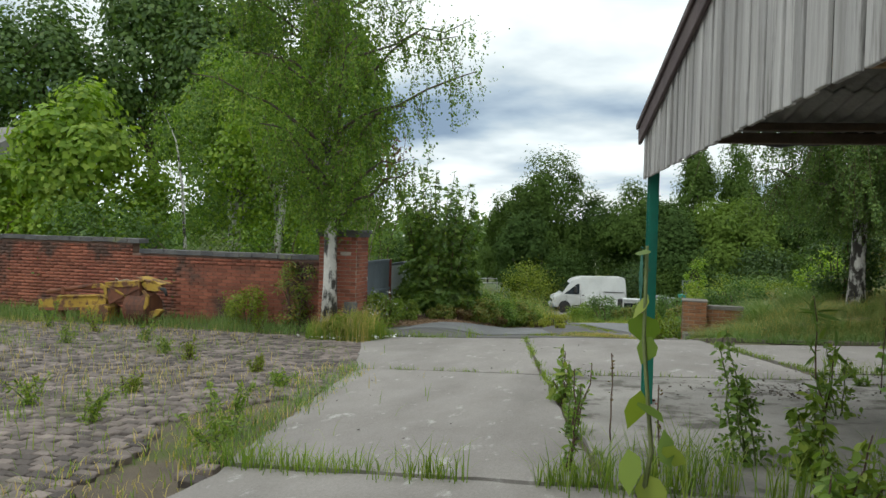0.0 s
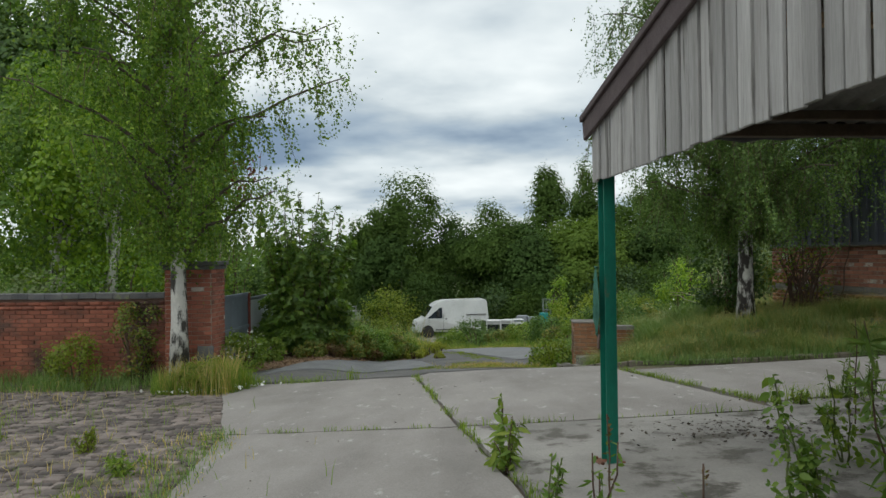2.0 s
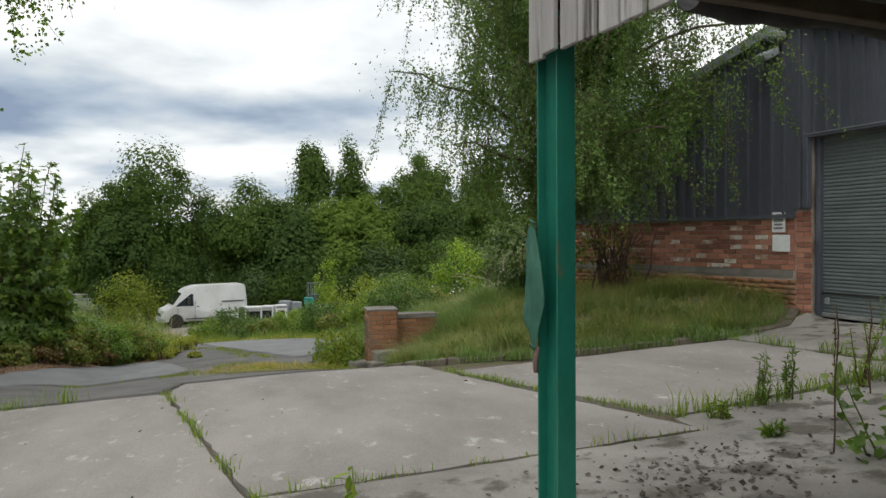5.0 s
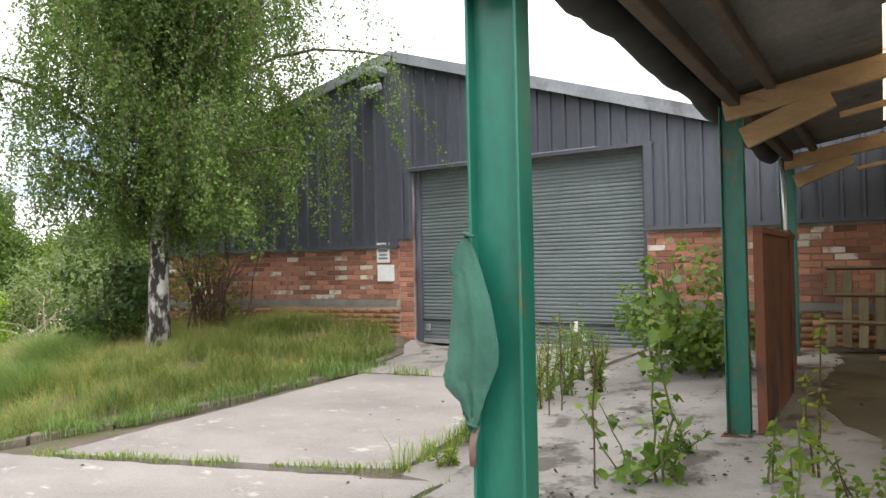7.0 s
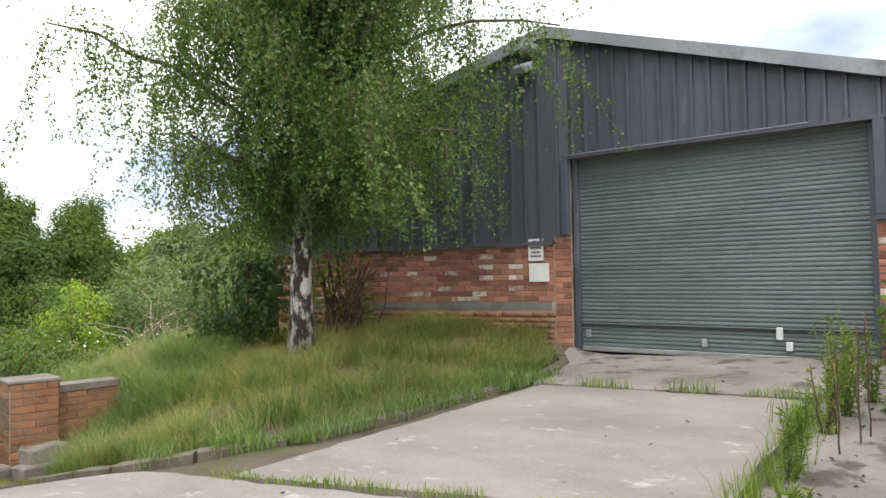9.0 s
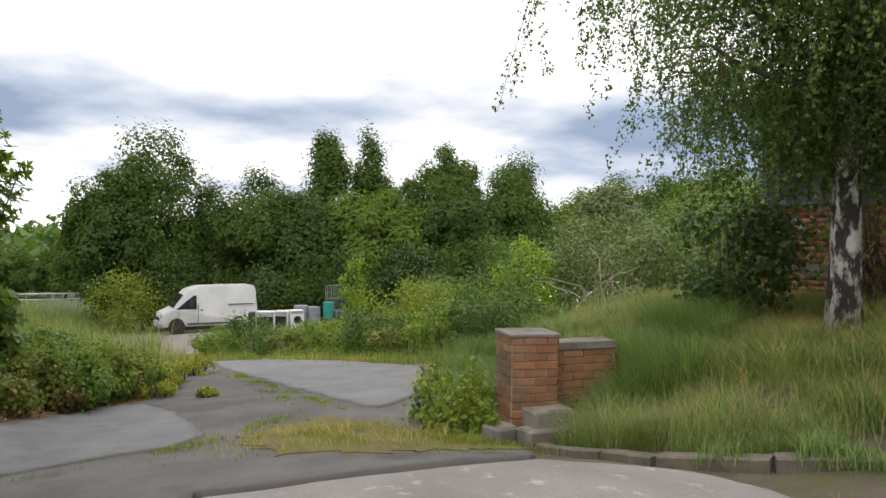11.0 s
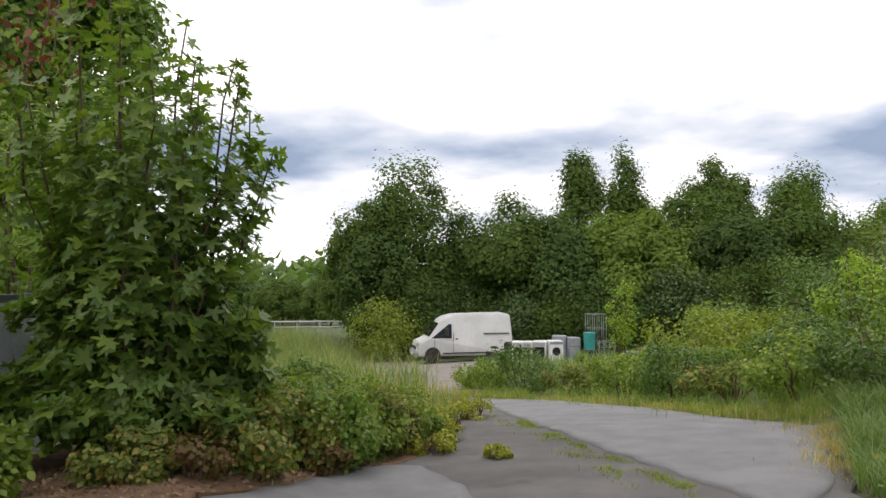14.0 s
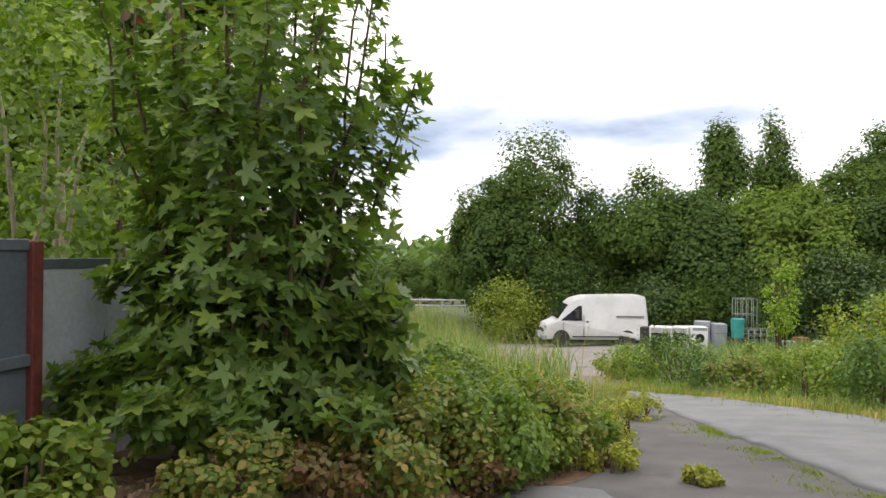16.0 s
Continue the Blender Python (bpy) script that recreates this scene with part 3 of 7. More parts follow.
# ---- bricks ----
def brick_mesh(l, h, d):
    bm = bmesh.new()
    add_box(bm, (-l / 2, -d, -h / 2), (l / 2, 0, h / 2), bevel=0.004)
    me = bpy.data.meshes.new("brick")
    bm.to_mesh(me)
    bm.free()
    return me


UNIT = np.array([[x, y, z] for x in (-0.5, 0.5) for y in (-1, 0) for z in (-0.5, 0.5)], float)
UF = np.array([(0, 1, 3, 2), (4, 6, 7, 5), (0, 4, 5, 1), (2, 3, 7, 6), (0, 2, 6, 4), (1, 5, 7, 3)])


def brick_face(parent, p0, p1, z0, z1, mats, near=(0, 0), seed=3, course=0.075, length=0.225, skip=0.0, white=0.0, proud=0.014, follow=None, limit=300):
    """Brick courses on the outer face that runs from p0 to p1 (its outside to the right of that way); near: the stretch of the face whose bricks are pieces of their own."""
    rnd = np.random.RandomState(seed)
    p0, p1 = np.array(p0, float), np.array(p1, float)
    ln = np.linalg.norm(p1 - p0)
    d = (p1 - p0) / ln
    nrm = np.array([d[1], -d[0]])
    ang = math.atan2(d[1], d[0])
    cache, far, count = {}, {0: [], 1: []}, 0
    row = 0
    z = z0
    while z + course * 0.8 <= z1:
        s = -length / 2 if row % 2 else 0.0
        while s < ln - 0.02:
            a, b = max(s, 0), min(s + length, ln)
            s += length
            L = b - a - 0.010
            if L < 0.04 or rnd.rand() < skip:
                continue
            c = p0 + d * (a + b) / 2
            zc = z + course / 2
            if follow is not None and zc < follow(c[0], c[1]):
                continue
            out = proud + rnd.normal(0, 0.0025)
            w = 1 if rnd.rand() < white * (0.4 + 1.6 * (rnd.rand() < 0.4)) else 0
            if near[0] <= (a + b) / 2 <= near[1] and count < limit:
                count += 1
                key = (round(L, 3), w)
                if key not in cache:
                    cache[key] = brick_mesh(L, course - 0.010, 0.05)
                    cache[key].materials.append(mats[w])
                o = new("brick", cache[key])
                o.parent = parent
                q = c + nrm * out
                o.matrix_parent_inverse = Matrix.Translation(-parent.location)
                o.matrix_basis = Matrix(((-d[0], nrm[0], 0, q[0]), (-d[1], nrm[1], 0, q[1]), (0, 0, 1, zc), (0, 0, 0, 1)))
            else:
                far[w].append((c[0], c[1], zc, L, out))
        z += course
        row += 1
    for w in (0, 1):
        if far[w]:
            A = np.array(far[w])
            n = len(A)
            U = UNIT[None].repeat(n, 0)
            loc = np.empty((n, 8, 3))
            al = U[:, :, 0] * A[:, None, 3]
            ac = np.where(U[:, :, 1] < -0.5, A[:, None, 4], A[:, None, 4] - 0.05)
            loc[:, :, 0] = A[:, None, 0] + d[0] * al + nrm[0] * ac
            loc[:, :, 1] = A[:, None, 1] + d[1] * al + nrm[1] * ac
            loc[:, :, 2] = A[:, None, 2] + U[:, :, 2] * (course - 0.010)
            F = (UF[None] + (np.arange(n) * 8)[:, None, None]).reshape(-1, 4)
            o = fast("brickwork", loc.reshape(-1, 3), F, mats[w], parent)
            o["kind"] = "stuff"
# ---- warehouse: brick base, charcoal cladding, a gable that bends at its ridge ----
WX, Y0, YD0, YD1 = 7.05, -4.0, 9.14, 12.72
RIDGE_Y, RIDGE_Z = 12.94, 5.11
CORNER = (6.98, RIDGE_Y)
END_B = (5.98, 17.8)
BRICK_TOP, BAND_TOP, BAND_BOT, HEAD = 2.285, 1.41, 1.32, 3.31
SWING = Matrix.Translation((WX + 0.03, 11, 0)) @ Matrix.Rotation(radians(3.2), 4, "Z") @ Matrix.Translation((-WX, -11, 0))


def swing(ob):
    """Turns a thing with the warehouse, which stands a little askew to the yard."""
    ob.matrix_world = SWING @ Matrix.Translation(ob.location)


def roof_z(y):
    return RIDGE_Z - 0.325 * abs(y - RIDGE_Y) if y > 7.4 else 3.29


def cladding(parent, p0, p1, zlo, top, sheet=1.0, pitch=0.205):
    """Box-profile sheets along p0 to p1, outside to the right; ribs stand proud; each sheet is a piece."""
    p0, p1 = np.array(p0, float), np.array(p1, float)
    ln = np.linalg.norm(p1 - p0)
    d = (p1 - p0) / ln
    nrm = np.array([d[1], -d[0]])
    s0, k = 0.0, 0
    while s0 < ln - 0.01:
        s1 = min(s0 + sheet, ln)
        prof = [(s0, 0.0)]
        r = math.ceil((s0 - 0.06) / pitch) * pitch + 0.06
        while r + 0.05 < s1:
            if r - 0.012 > s0:
                prof += [(r - 0.012, 0.0), (r - 0.004, 0.042), (r + 0.026, 0.042), (r + 0.034, 0.0)]
            r += pitch
        prof.append((s1 + 0.004, 0.0))
        V, F = [], []
        for s, h in prof:
            q = p0 + d * s + nrm * (0.03 + h + 0.002 * (k % 2))
            zt = top(s)
            zb = zlo(s) if callable(zlo) else zlo
            V += [(q[0], q[1], zb), (q[0], q[1], zt)]
        for i in range(len(prof) - 1):
            F.append((2 * i, 2 * i + 2, 2 * i + 3, 2 * i + 1))
        raw("cladding_sheet", V, F, M_clad, parent)
        s0 = s1
        k += 1


def wall_prism(name, p0, p1, z0, tops, thick, mat, parent):
    """A wall body behind its face, with a top that follows tops: (share of the length, height)."""
    p0, p1 = np.array(p0, float), np.array(p1, float)
    d = (p1 - p0) / np.linalg.norm(p1 - p0)
    nrm = np.array([d[1], -d[0]])
    V, F = [], []
    for s, zt in tops:
        q = p0 + (p1 - p0) * s
        r = q - nrm * thick
        V += [(q[0], q[1], z0), (q[0], q[1], zt), (r[0], r[1], z0), (r[0], r[1], zt)]
    n = len(tops)
    for i in range(n - 1):
        a, b = 4 * i, 4 * i + 4
        F += [(a, b, b + 1, a + 1), (a + 2, a + 3, b + 3, b + 2), (a + 1, b + 1, b + 3, a + 3), (a, a + 2, b + 2, b)]
    F += [(0, 1, 3, 2), (4 * n - 4, 4 * n - 2, 4 * n - 1, 4 * n - 3)]
    return raw(name, V, F, mat, parent)


wh = thing("warehouse", (WX, 11, 0.8), "brick and charcoal-clad warehouse with a shallow gable roof", "warehouse")
# wall bodies; the outer face looks to -x, so it runs from high y to low y
wall_prism("wall", (WX, YD0), (WX, Y0), 0.3, [(0, roof_z(YD0) - 0.05), (1.73 / 13.13, roof_z(7.41) - 0.05), (1.75 / 13.13, 3.3), (1, 3.3)], 0.24, M_mortar, wh)
wall_prism("wall", CORNER, (WX, YD1), 0.3, [(0, 4.98), (1, 4.96)], 0.24, M_mortar, wh)
wall_prism("wall", (WX, YD1), (WX, YD0), HEAD, [(0, 4.96), (1, roof_z(YD0) - 0.05)], 0.24, M_mortar, wh)
wall_prism("wall", END_B, CORNER, -0.3, [(0, roof_z(17.75) - 0.05), (1, 4.98)], 0.24, M_mortar, wh)
wall_prism("wall", (16, 20.6), END_B, -0.5, [(0, 3.5), (1, 3.5)], 0.24, M_mortar, wh)
wall_prism("wall", (16, Y0), (16, 20.6), -0.5, [(0, 3.3), (0.69, 4.96), (1, 3.4)], 0.24, M_mortar, wh)
wall_prism("wall", (WX, Y0), (16, Y0), -0.2, [(0, 3.2), (1, 3.2)], 0.24, M_mortar, wh)
# brickwork above and below the concrete band
MB = (M_brick, M_brick_white)
brick_face(wh, (WX, YD0), (WX, Y0), BAND_TOP, BRICK_TOP, MB, near=(0, 3.0), seed=4, white=0.09)
brick_face(wh, (WX, YD0), (WX, Y0), 0.55, BAND_BOT, (M_plinth, M_plinth), near=(0, 0), seed=5)
brick_face(wh, CORNER, (WX, YD1), 0.6, BRICK_TOP, (M_brick, M_brick_white), near=(0, 3.0), seed=6, white=0.02)
brick_face(wh, END_B, CORNER, BAND_TOP - 0.02, BRICK_TOP - 0.1, MB, near=(1.4, 4.9), seed=7, white=0.09, limit=300)
brick_face(wh, END_B, CORNER, 0.2, BAND_BOT - 0.03, (M_plinth, M_plinth), near=(9, 9), seed=8)
brick_face(wh, (9.5, 18.86), END_B, 0.0, BRICK_TOP - 0.2, MB, near=(9, 9), seed=9, white=0.1)


def band(p0, p1, z0, z1, out, mat, name="band"):
    p0, p1 = np.array(p0, float), np.array(p1, float)
    d = (p1 - p0) / np.linalg.norm(p1 - p0)
    nrm = np.array([d[1], -d[0]])
    a, b = p0 + nrm * out, p1 + nrm * out
    return wall_prism(name, a, b, z0, [(0, z1), (1, z1)], out + 0.02, mat, wh)


band((WX, YD0 - 0.01), (WX, Y0), BAND_BOT, BAND_TOP, 0.035, M_stone)
band(END_B, (6.99, 13.0), BAND_BOT - 0.03, BAND_TOP - 0.02, 0.035, M_stone)
cladding(wh, (WX, YD1), (WX, YD0), HEAD + 0.02, lambda s: roof_z(YD1 - s) - 0.06)
cladding(wh, (WX, YD0), (WX, Y0), BRICK_TOP + 0.01, lambda s: roof_z(YD0 - s) - 0.06)
cladding(wh, END_B, CORNER, BRICK_TOP - 0.09, lambda s: roof_z(END_B[1] + (CORNER[1] - END_B[1]) * s / 4.94) - 0.06)
cladding(wh, CORNER, (WX, YD1), BRICK_TOP + 0.01, lambda s: 4.96)
cladding(wh, (9.5, 18.86), END_B, BRICK_TOP - 0.19, lambda s: 3.5)
# drip flashing under the cladding, trims round the door
band((WX, YD0), (WX, Y0), BRICK_TOP - 0.02, BRICK_TOP + 0.03, 0.085, M_clad, "drip_flashing")
band(END_B, CORNER, BRICK_TOP - 0.12, BRICK_TOP - 0.07, 0.085, M_clad, "drip_flashing")
band((WX, YD1 + 0.05), (WX, YD0 - 0.12), HEAD - 0.01, HEAD + 0.035, 0.085, M_clad, "head_trim")
band((WX, YD1 + 0.02), (WX, YD0 + 0.6), HEAD + 0.036, HEAD + 0.048, 0.092, M_trim, "drip_bead")
box("jamb_trim", (WX - 0.09, YD0 - 0.11, BRICK_TOP + 0.03), (WX - 0.002, YD0 - 0.002, HEAD - 0.012), M_clad, wh, bevel=0.006)
box("jamb_trim", (WX - 0.09, YD1 + 0.002, BRICK_TOP), (WX - 0.002, YD1 + 0.10, HEAD - 0.012), M_clad, wh, bevel=0.006)


def roof_of_warehouse():
    for (y0, y1, x0, x1) in ((RIDGE_Y, 7.3, WX, WX), (RIDGE_Y, 17.95, CORNER[0], 5.94)):
        za, zb = RIDGE_Z, RIDGE_Z - 0.325 * abs(y1 - RIDGE_Y)
        V = [(x0 - 0.14, y0, za), (x1 - 0.14, y1, zb), (16.2, y1 + (2.7 if y1 > 14 else 0), zb), (16.2, y0, za)]
        V += [(a, b, c - 0.05) for a, b, c in V]
        raw("roof", V, [(0, 1, 2, 3), (7, 6, 5, 4), (0, 4, 5, 1), (1, 5, 6, 2), (2, 6, 7, 3), (3, 7, 4, 0)], M_roofsheet, wh)
        # pale verge flashing in overlapping lengths
        n = 3
        for i in range(n):
            a, b = i / n, (i + 1) / n
            pa = Vector((x0 + (x1 - x0) * a, y0 + (y1 - y0) * a, za + (zb - za) * a))
            pb = Vector((x0 + (x1 - x0) * b, y0 + (y1 - y0) * b, za + (zb - za) * b))
            V = []
            for p in (pa, pb):
                u = 0.003 * i
                V += [(p.x - 0.165 - u, p.y, p.z + 0.028 + u), (p.x - 0.165 - u, p.y, p.z - 0.13), (p.x - 0.142, p.y, p.z - 0.13), (p.x - 0.142, p.y, p.z + 0.004), (p.x + 0.1, p.y, p.z + 0.004), (p.x + 0.1, p.y, p.z + 0.028 + u)]
            raw("verge_flashing", V, [(k, (k + 1) % 6, 6 + (k + 1) % 6, 6 + k) for k in range(6)] + [(5, 4, 3, 2, 1, 0), (6, 7, 8, 9, 10, 11)], M_trim, wh)
    V = [(WX - 0.02, 7.45, 3.42), (WX - 0.02, Y0, 3.42), (16.2, Y0, 3.42), (16.2, 7.45, 3.42)]
    V += [(a, b, c - 0.05) for a, b, c in V]
    raw("roof", V, [(0, 1, 2, 3), (7, 6, 5, 4), (0, 4, 5, 1), (1, 5, 6, 2), (2, 6, 7, 3), (3, 7, 4, 0)], M_roofsheet, wh)


roof_of_warehouse()


def roller_door():
    base = gz(WX, 11)
    o = thing("door_1", (WX, 11, 0.8), "closed grey-green galvanised roller shutter in the warehouse wall", "roller door", kind="structure")
    n = 50
    zb = 0.80
    prof = [(0.0, 0.0), (0.008, 0.005), (0.013, 0.018), (0.011, 0.034), (0.005, 0.044), (0.0, 0.0475), (0.0, 0.0525)]
    me = bpy.data.meshes.new("lath")
    V, F = [], []
    for y in (YD0 + 0.05, YD1 - 0.05):
        V += [(-a, y, b) for a, b in prof]
    k = len(prof)
    F = [(i, i + 1, k + i + 1, k + i) for i in range(k - 1)]
    me.from_pydata(V, [], F)
    me.materials.append(M_shutter)
    for i in range(n):
        l = new("lath", me)
        l.parent = o
        l.matrix_parent_inverse = Matrix.Translation(-o.location)
        l.location = (WX + 0.14, 0, zb + i * 0.0525)
    for y, s in ((YD0, 1), (YD1, -1)):
        box("guide_rail", (WX + 0.06, min(y, y + s * 0.07), 0.72), (WX + 0.18, max(y, y + s * 0.07), HEAD - 0.012), M_clad, o, bevel=0.005)
    box("bottom_rail", (WX + 0.10, YD0 + 0.072, 0.74), (WX + 0.16, YD1 - 0.072, 0.80), M_steel, o, bevel=0.006)
    box("lock_bar", (WX + 0.098, YD0 + 0.072, 1.075), (WX + 0.118, YD1 - 0.072, 1.10), M_black, o)
    for y, z in ((10.15, 0.98), (10.05, 0.86), (11.0, 0.86), (12.55, 0.92)):
        box("lock_plate", (WX + 0.085, y - 0.035, z), (WX + 0.117, y + 0.035, z + (0.14 if y == 10.15 else 0.1)), M_appliance if y < 10.5 else M_steel, o, bevel=0.006)
    box("lining", (WX + 0.26, YD0 - 0.2, 0.5), (WX + 0.30, YD1 + 0.2, HEAD + 0.1), M_black, o)


roller_door()


def wall_sign(p, w, h, printed):
    d = (Vector((*CORNER, 0)) - Vector((*END_B, 0))).normalized()
    nrm = Vector((d.y, -d.x, 0))
    c = Vector(p) + nrm * 0.03
    m = Matrix(((d.x, -nrm.x, 0, c.x), (d.y, -nrm.y, 0, c.y), (0, 0, 1, c.z), (0, 0, 0, 1)))
    s = thing("wall_sign", tuple(c), "small white safety sign with grey print on brick" if printed else "blank white square notice plate on brick", "sign")
    box("plate", (-w / 2, -0.004, -h / 2), (w / 2, 0.004, h / 2), M_sign, s, m, 0.002)
    if printed:
        for z0, z1, f in ((0.25, 0.42, 0.3), (0.02, 0.16, 0.72), (-0.16, -0.06, 0.6), (-0.34, -0.24, 0.7)):
            box("print", (-w * f / 2, -0.0065, h * z0), (w * f / 2, -0.0042, h * z1), M_ink, s, m)


wall_sign((6.915, 13.19, 2.10), 0.22, 0.30, True)
wall_sign((6.925, 13.15, 1.79), 0.29, 0.25, False)

flood = thing("flood_light", (6.85, 13.2, 4.61), "grey flood light on an arm at the gable", "light fitting")
fm = Matrix.Translation((6.72, 13.18, 4.58)) @ Matrix.Rotation(radians(-25), 4, "Y")
box("lamp_body", (-0.2, -0.12, -0.05), (0.08, 0.12, 0.06), M_trim, flood, fm, 0.02)
box("lamp_glass", (-0.18, -0.1, -0.058), (0.06, 0.1, -0.048), M_glass, flood, fm)
tubes("bracket", [([(6.93, 13.18, 4.66), (6.72, 13.18, 4.61)], [0.018, 0.018])], M_black, flood)
cam_box = thing("flood_light", (6.9, 13.16, 4.84), "small pale light fitting under the gable verge", "light fitting")
box("lamp_body", (6.66, 13.03, 4.78), (6.9, 13.25, 4.90), M_trim, cam_box, bevel=0.03)
for ob in list(scene.collection.objects):
    if ob.parent is None and ob.name.split(".")[0] in ("warehouse", "door_1", "wall_sign", "flood_light"):
        swing(ob)

# ---- open canopy on green steel posts ----
CA = radians(7.0)
CU, CV = Vector((math.cos(CA), math.sin(CA), 0)), Vector((math.sin(CA), -math.cos(CA), 0))
C0 = Vector((0.159, 6.622, 0))
EAVE, PITCH, DEPTH, LONG = 3.01, math.tan(radians(10)), 8.2, 7.0
FB = 2.56


def cm(u, v, z):
    return C0 + CU * u + CV * v + Vector((0, 0, z))


CM = Matrix(((CU.x, CV.x, 0, C0.x), (CU.y, CV.y, 0, C0.y), (0, 0, 1, 0), (0, 0, 0, 1)))
canopy = thing("canopy", tuple(C0), "open-sided canopy of grey weatherboard and corrugated sheets on green posts", "canopy")


def i_post(u, v, top, parent):
    p = cm(u, v, 0)
    b = gz(p.x, p.y) + 0.005
    bm = bmesh.new()
    fl, dp, t = 0.08, 0.145, 0.009
    m = CM @ Matrix.Translation((u, v, 0))
    add_box(bm, (-fl / 2, -dp / 2, b), (fl / 2, -dp / 2 + t, top), m, 0.002)
    add_box(bm, (-fl / 2, dp / 2 - t, b), (fl / 2, dp / 2, top), m, 0.002)
    add_box(bm, (-0.004, -dp / 2 + t, b), (0.004, dp / 2 - t, top), m)
    post = part("post", bm, M_green, parent)
    bp = bmesh.new()
    add_box(bp, (-0.1, -0.1, b - 0.012), (0.1, 0.1, b + 0.006), m, 0.002)
    part("base_plate", bp, M_rust, post)
    for sx in (-0.075, 0.075):
        for sy in (-0.075, 0.075):
            bb = bmesh.new()
            add_box(bb, (sx - 0.011, sy - 0.011, b + 0.006), (sx + 0.011, sy + 0.011, b + 0.024), m, 0.003)
            part("bolt", bb, M_rust, post)


for u in (0.0, 3.39, 6.55):
    for v in (0.0, 7.6):
        i_post(u, v, EAVE - 0.12 + v * PITCH, canopy)


def canopy_beam(name, u0, v0, u1, v1, w, z_off, h, mat, bevel=0.006):
    """A beam between two plan points under the roof slope, z_off below the sheets."""
    a, b = cm(u0, v0, EAVE + v0 * PITCH - z_off), cm(u1, v1, EAVE + v1 * PITCH - z_off)
    d = (b - a)
    ln = d.length
    d.normalize()
    side = d.cross(Vector((0, 0, 1))).normalized()
    up = side.cross(d)
    m = Matrix(((d.x, side.x, up.x, a.x), (d.y, side.y, up.y, a.y), (d.z, side.z, up.z, a.z), (0, 0, 0, 1)))
    return box(name, (0, -w / 2, -h), (ln, w / 2, 0), mat, canopy, m, bevel)


for u in (3.39, 6.55):
    canopy_beam("rafter", u - 0.035, -0.05, u - 0.035, DEPTH, 0.055, 0.08, 0.14, M_timber)
    a, b = cm(u - 0.035, 0.07, EAVE - 0.33), cm(u - 0.035, 0.58, EAVE - 0.12)
    d = (b - a)
    ln = d.length
    d.normalize()
    side = d.cross(Vector((0, 0, 1))).normalized()
    up = side.cross(d)
    box("knee_brace", (0, -0.025, -0.09), (ln, 0.025, 0.05), M_timber, canopy, Matrix(((d.x, side.x, up.x, a.x), (d.y, side.y, up.y, a.y), (d.z, side.z, up.z, a.z), (0, 0, 0, 1))), 0.005)
    canopy_beam("tie_beam", u + 0.02, 0.62, u + 0.02, DEPTH, 0.03, 0.34, 0.04, M_timber)
for k, v in enumerate((0.25, 1.55, 2.9, 4.3, 5.7, 7.1, 8.1)):
    canopy_beam("purlin", 0.05, v, LONG - 0.3, v, 0.06, 0.035, 0.065, M_dark_timber if k % 2 == 0 else M_timber)
canopy_beam("eave_beam", 0.05, 0.03, LONG - 0.25, 0.03, 0.075, 0.05, 0.09, M_dark_timber)


def roof_sheets():
    """Corrugated sheets in rows up the slope; the second row lets light through at the far bays."""
    rows = [(-0.16, 0.86), (0.74, 2.55), (2.43, 4.3), (4.18, 6.3), (6.18, 8.35)]
    for r, (va, vb) in enumerate(rows):
        u = -0.06
        c = 0
        while u < LONG - 0.3:
            ub = min(u + 0.93, LONG - 0.22 - 0.12 * (va + vb) / 2 * 0)
            n = 40
            V, F = [], []
            for i in range(n + 1):
                s = u + (ub - u) * i / n
                h = 0.019 * math.sin(2 * math.pi * s / 0.146) + 0.006 * (c % 2) + 0.012 * (r % 2)
                V += [cm(s, va, EAVE + va * PITCH + h), cm(s, vb, EAVE + vb * PITCH + h)]
            for i in range(n):
                F.append((2 * i, 2 * i + 1, 2 * i + 3, 2 * i + 2))
            light = r == 1 and c in (3, 4, 5, 6)
            raw("rooflight_sheet" if light else "roof_sheet", V, F, M_rooflight if light else M_fibre, canopy, "yellowed translucent corrugated sheet" if light else "", True)
            u = ub - 0.02
            c += 1


roof_sheets()


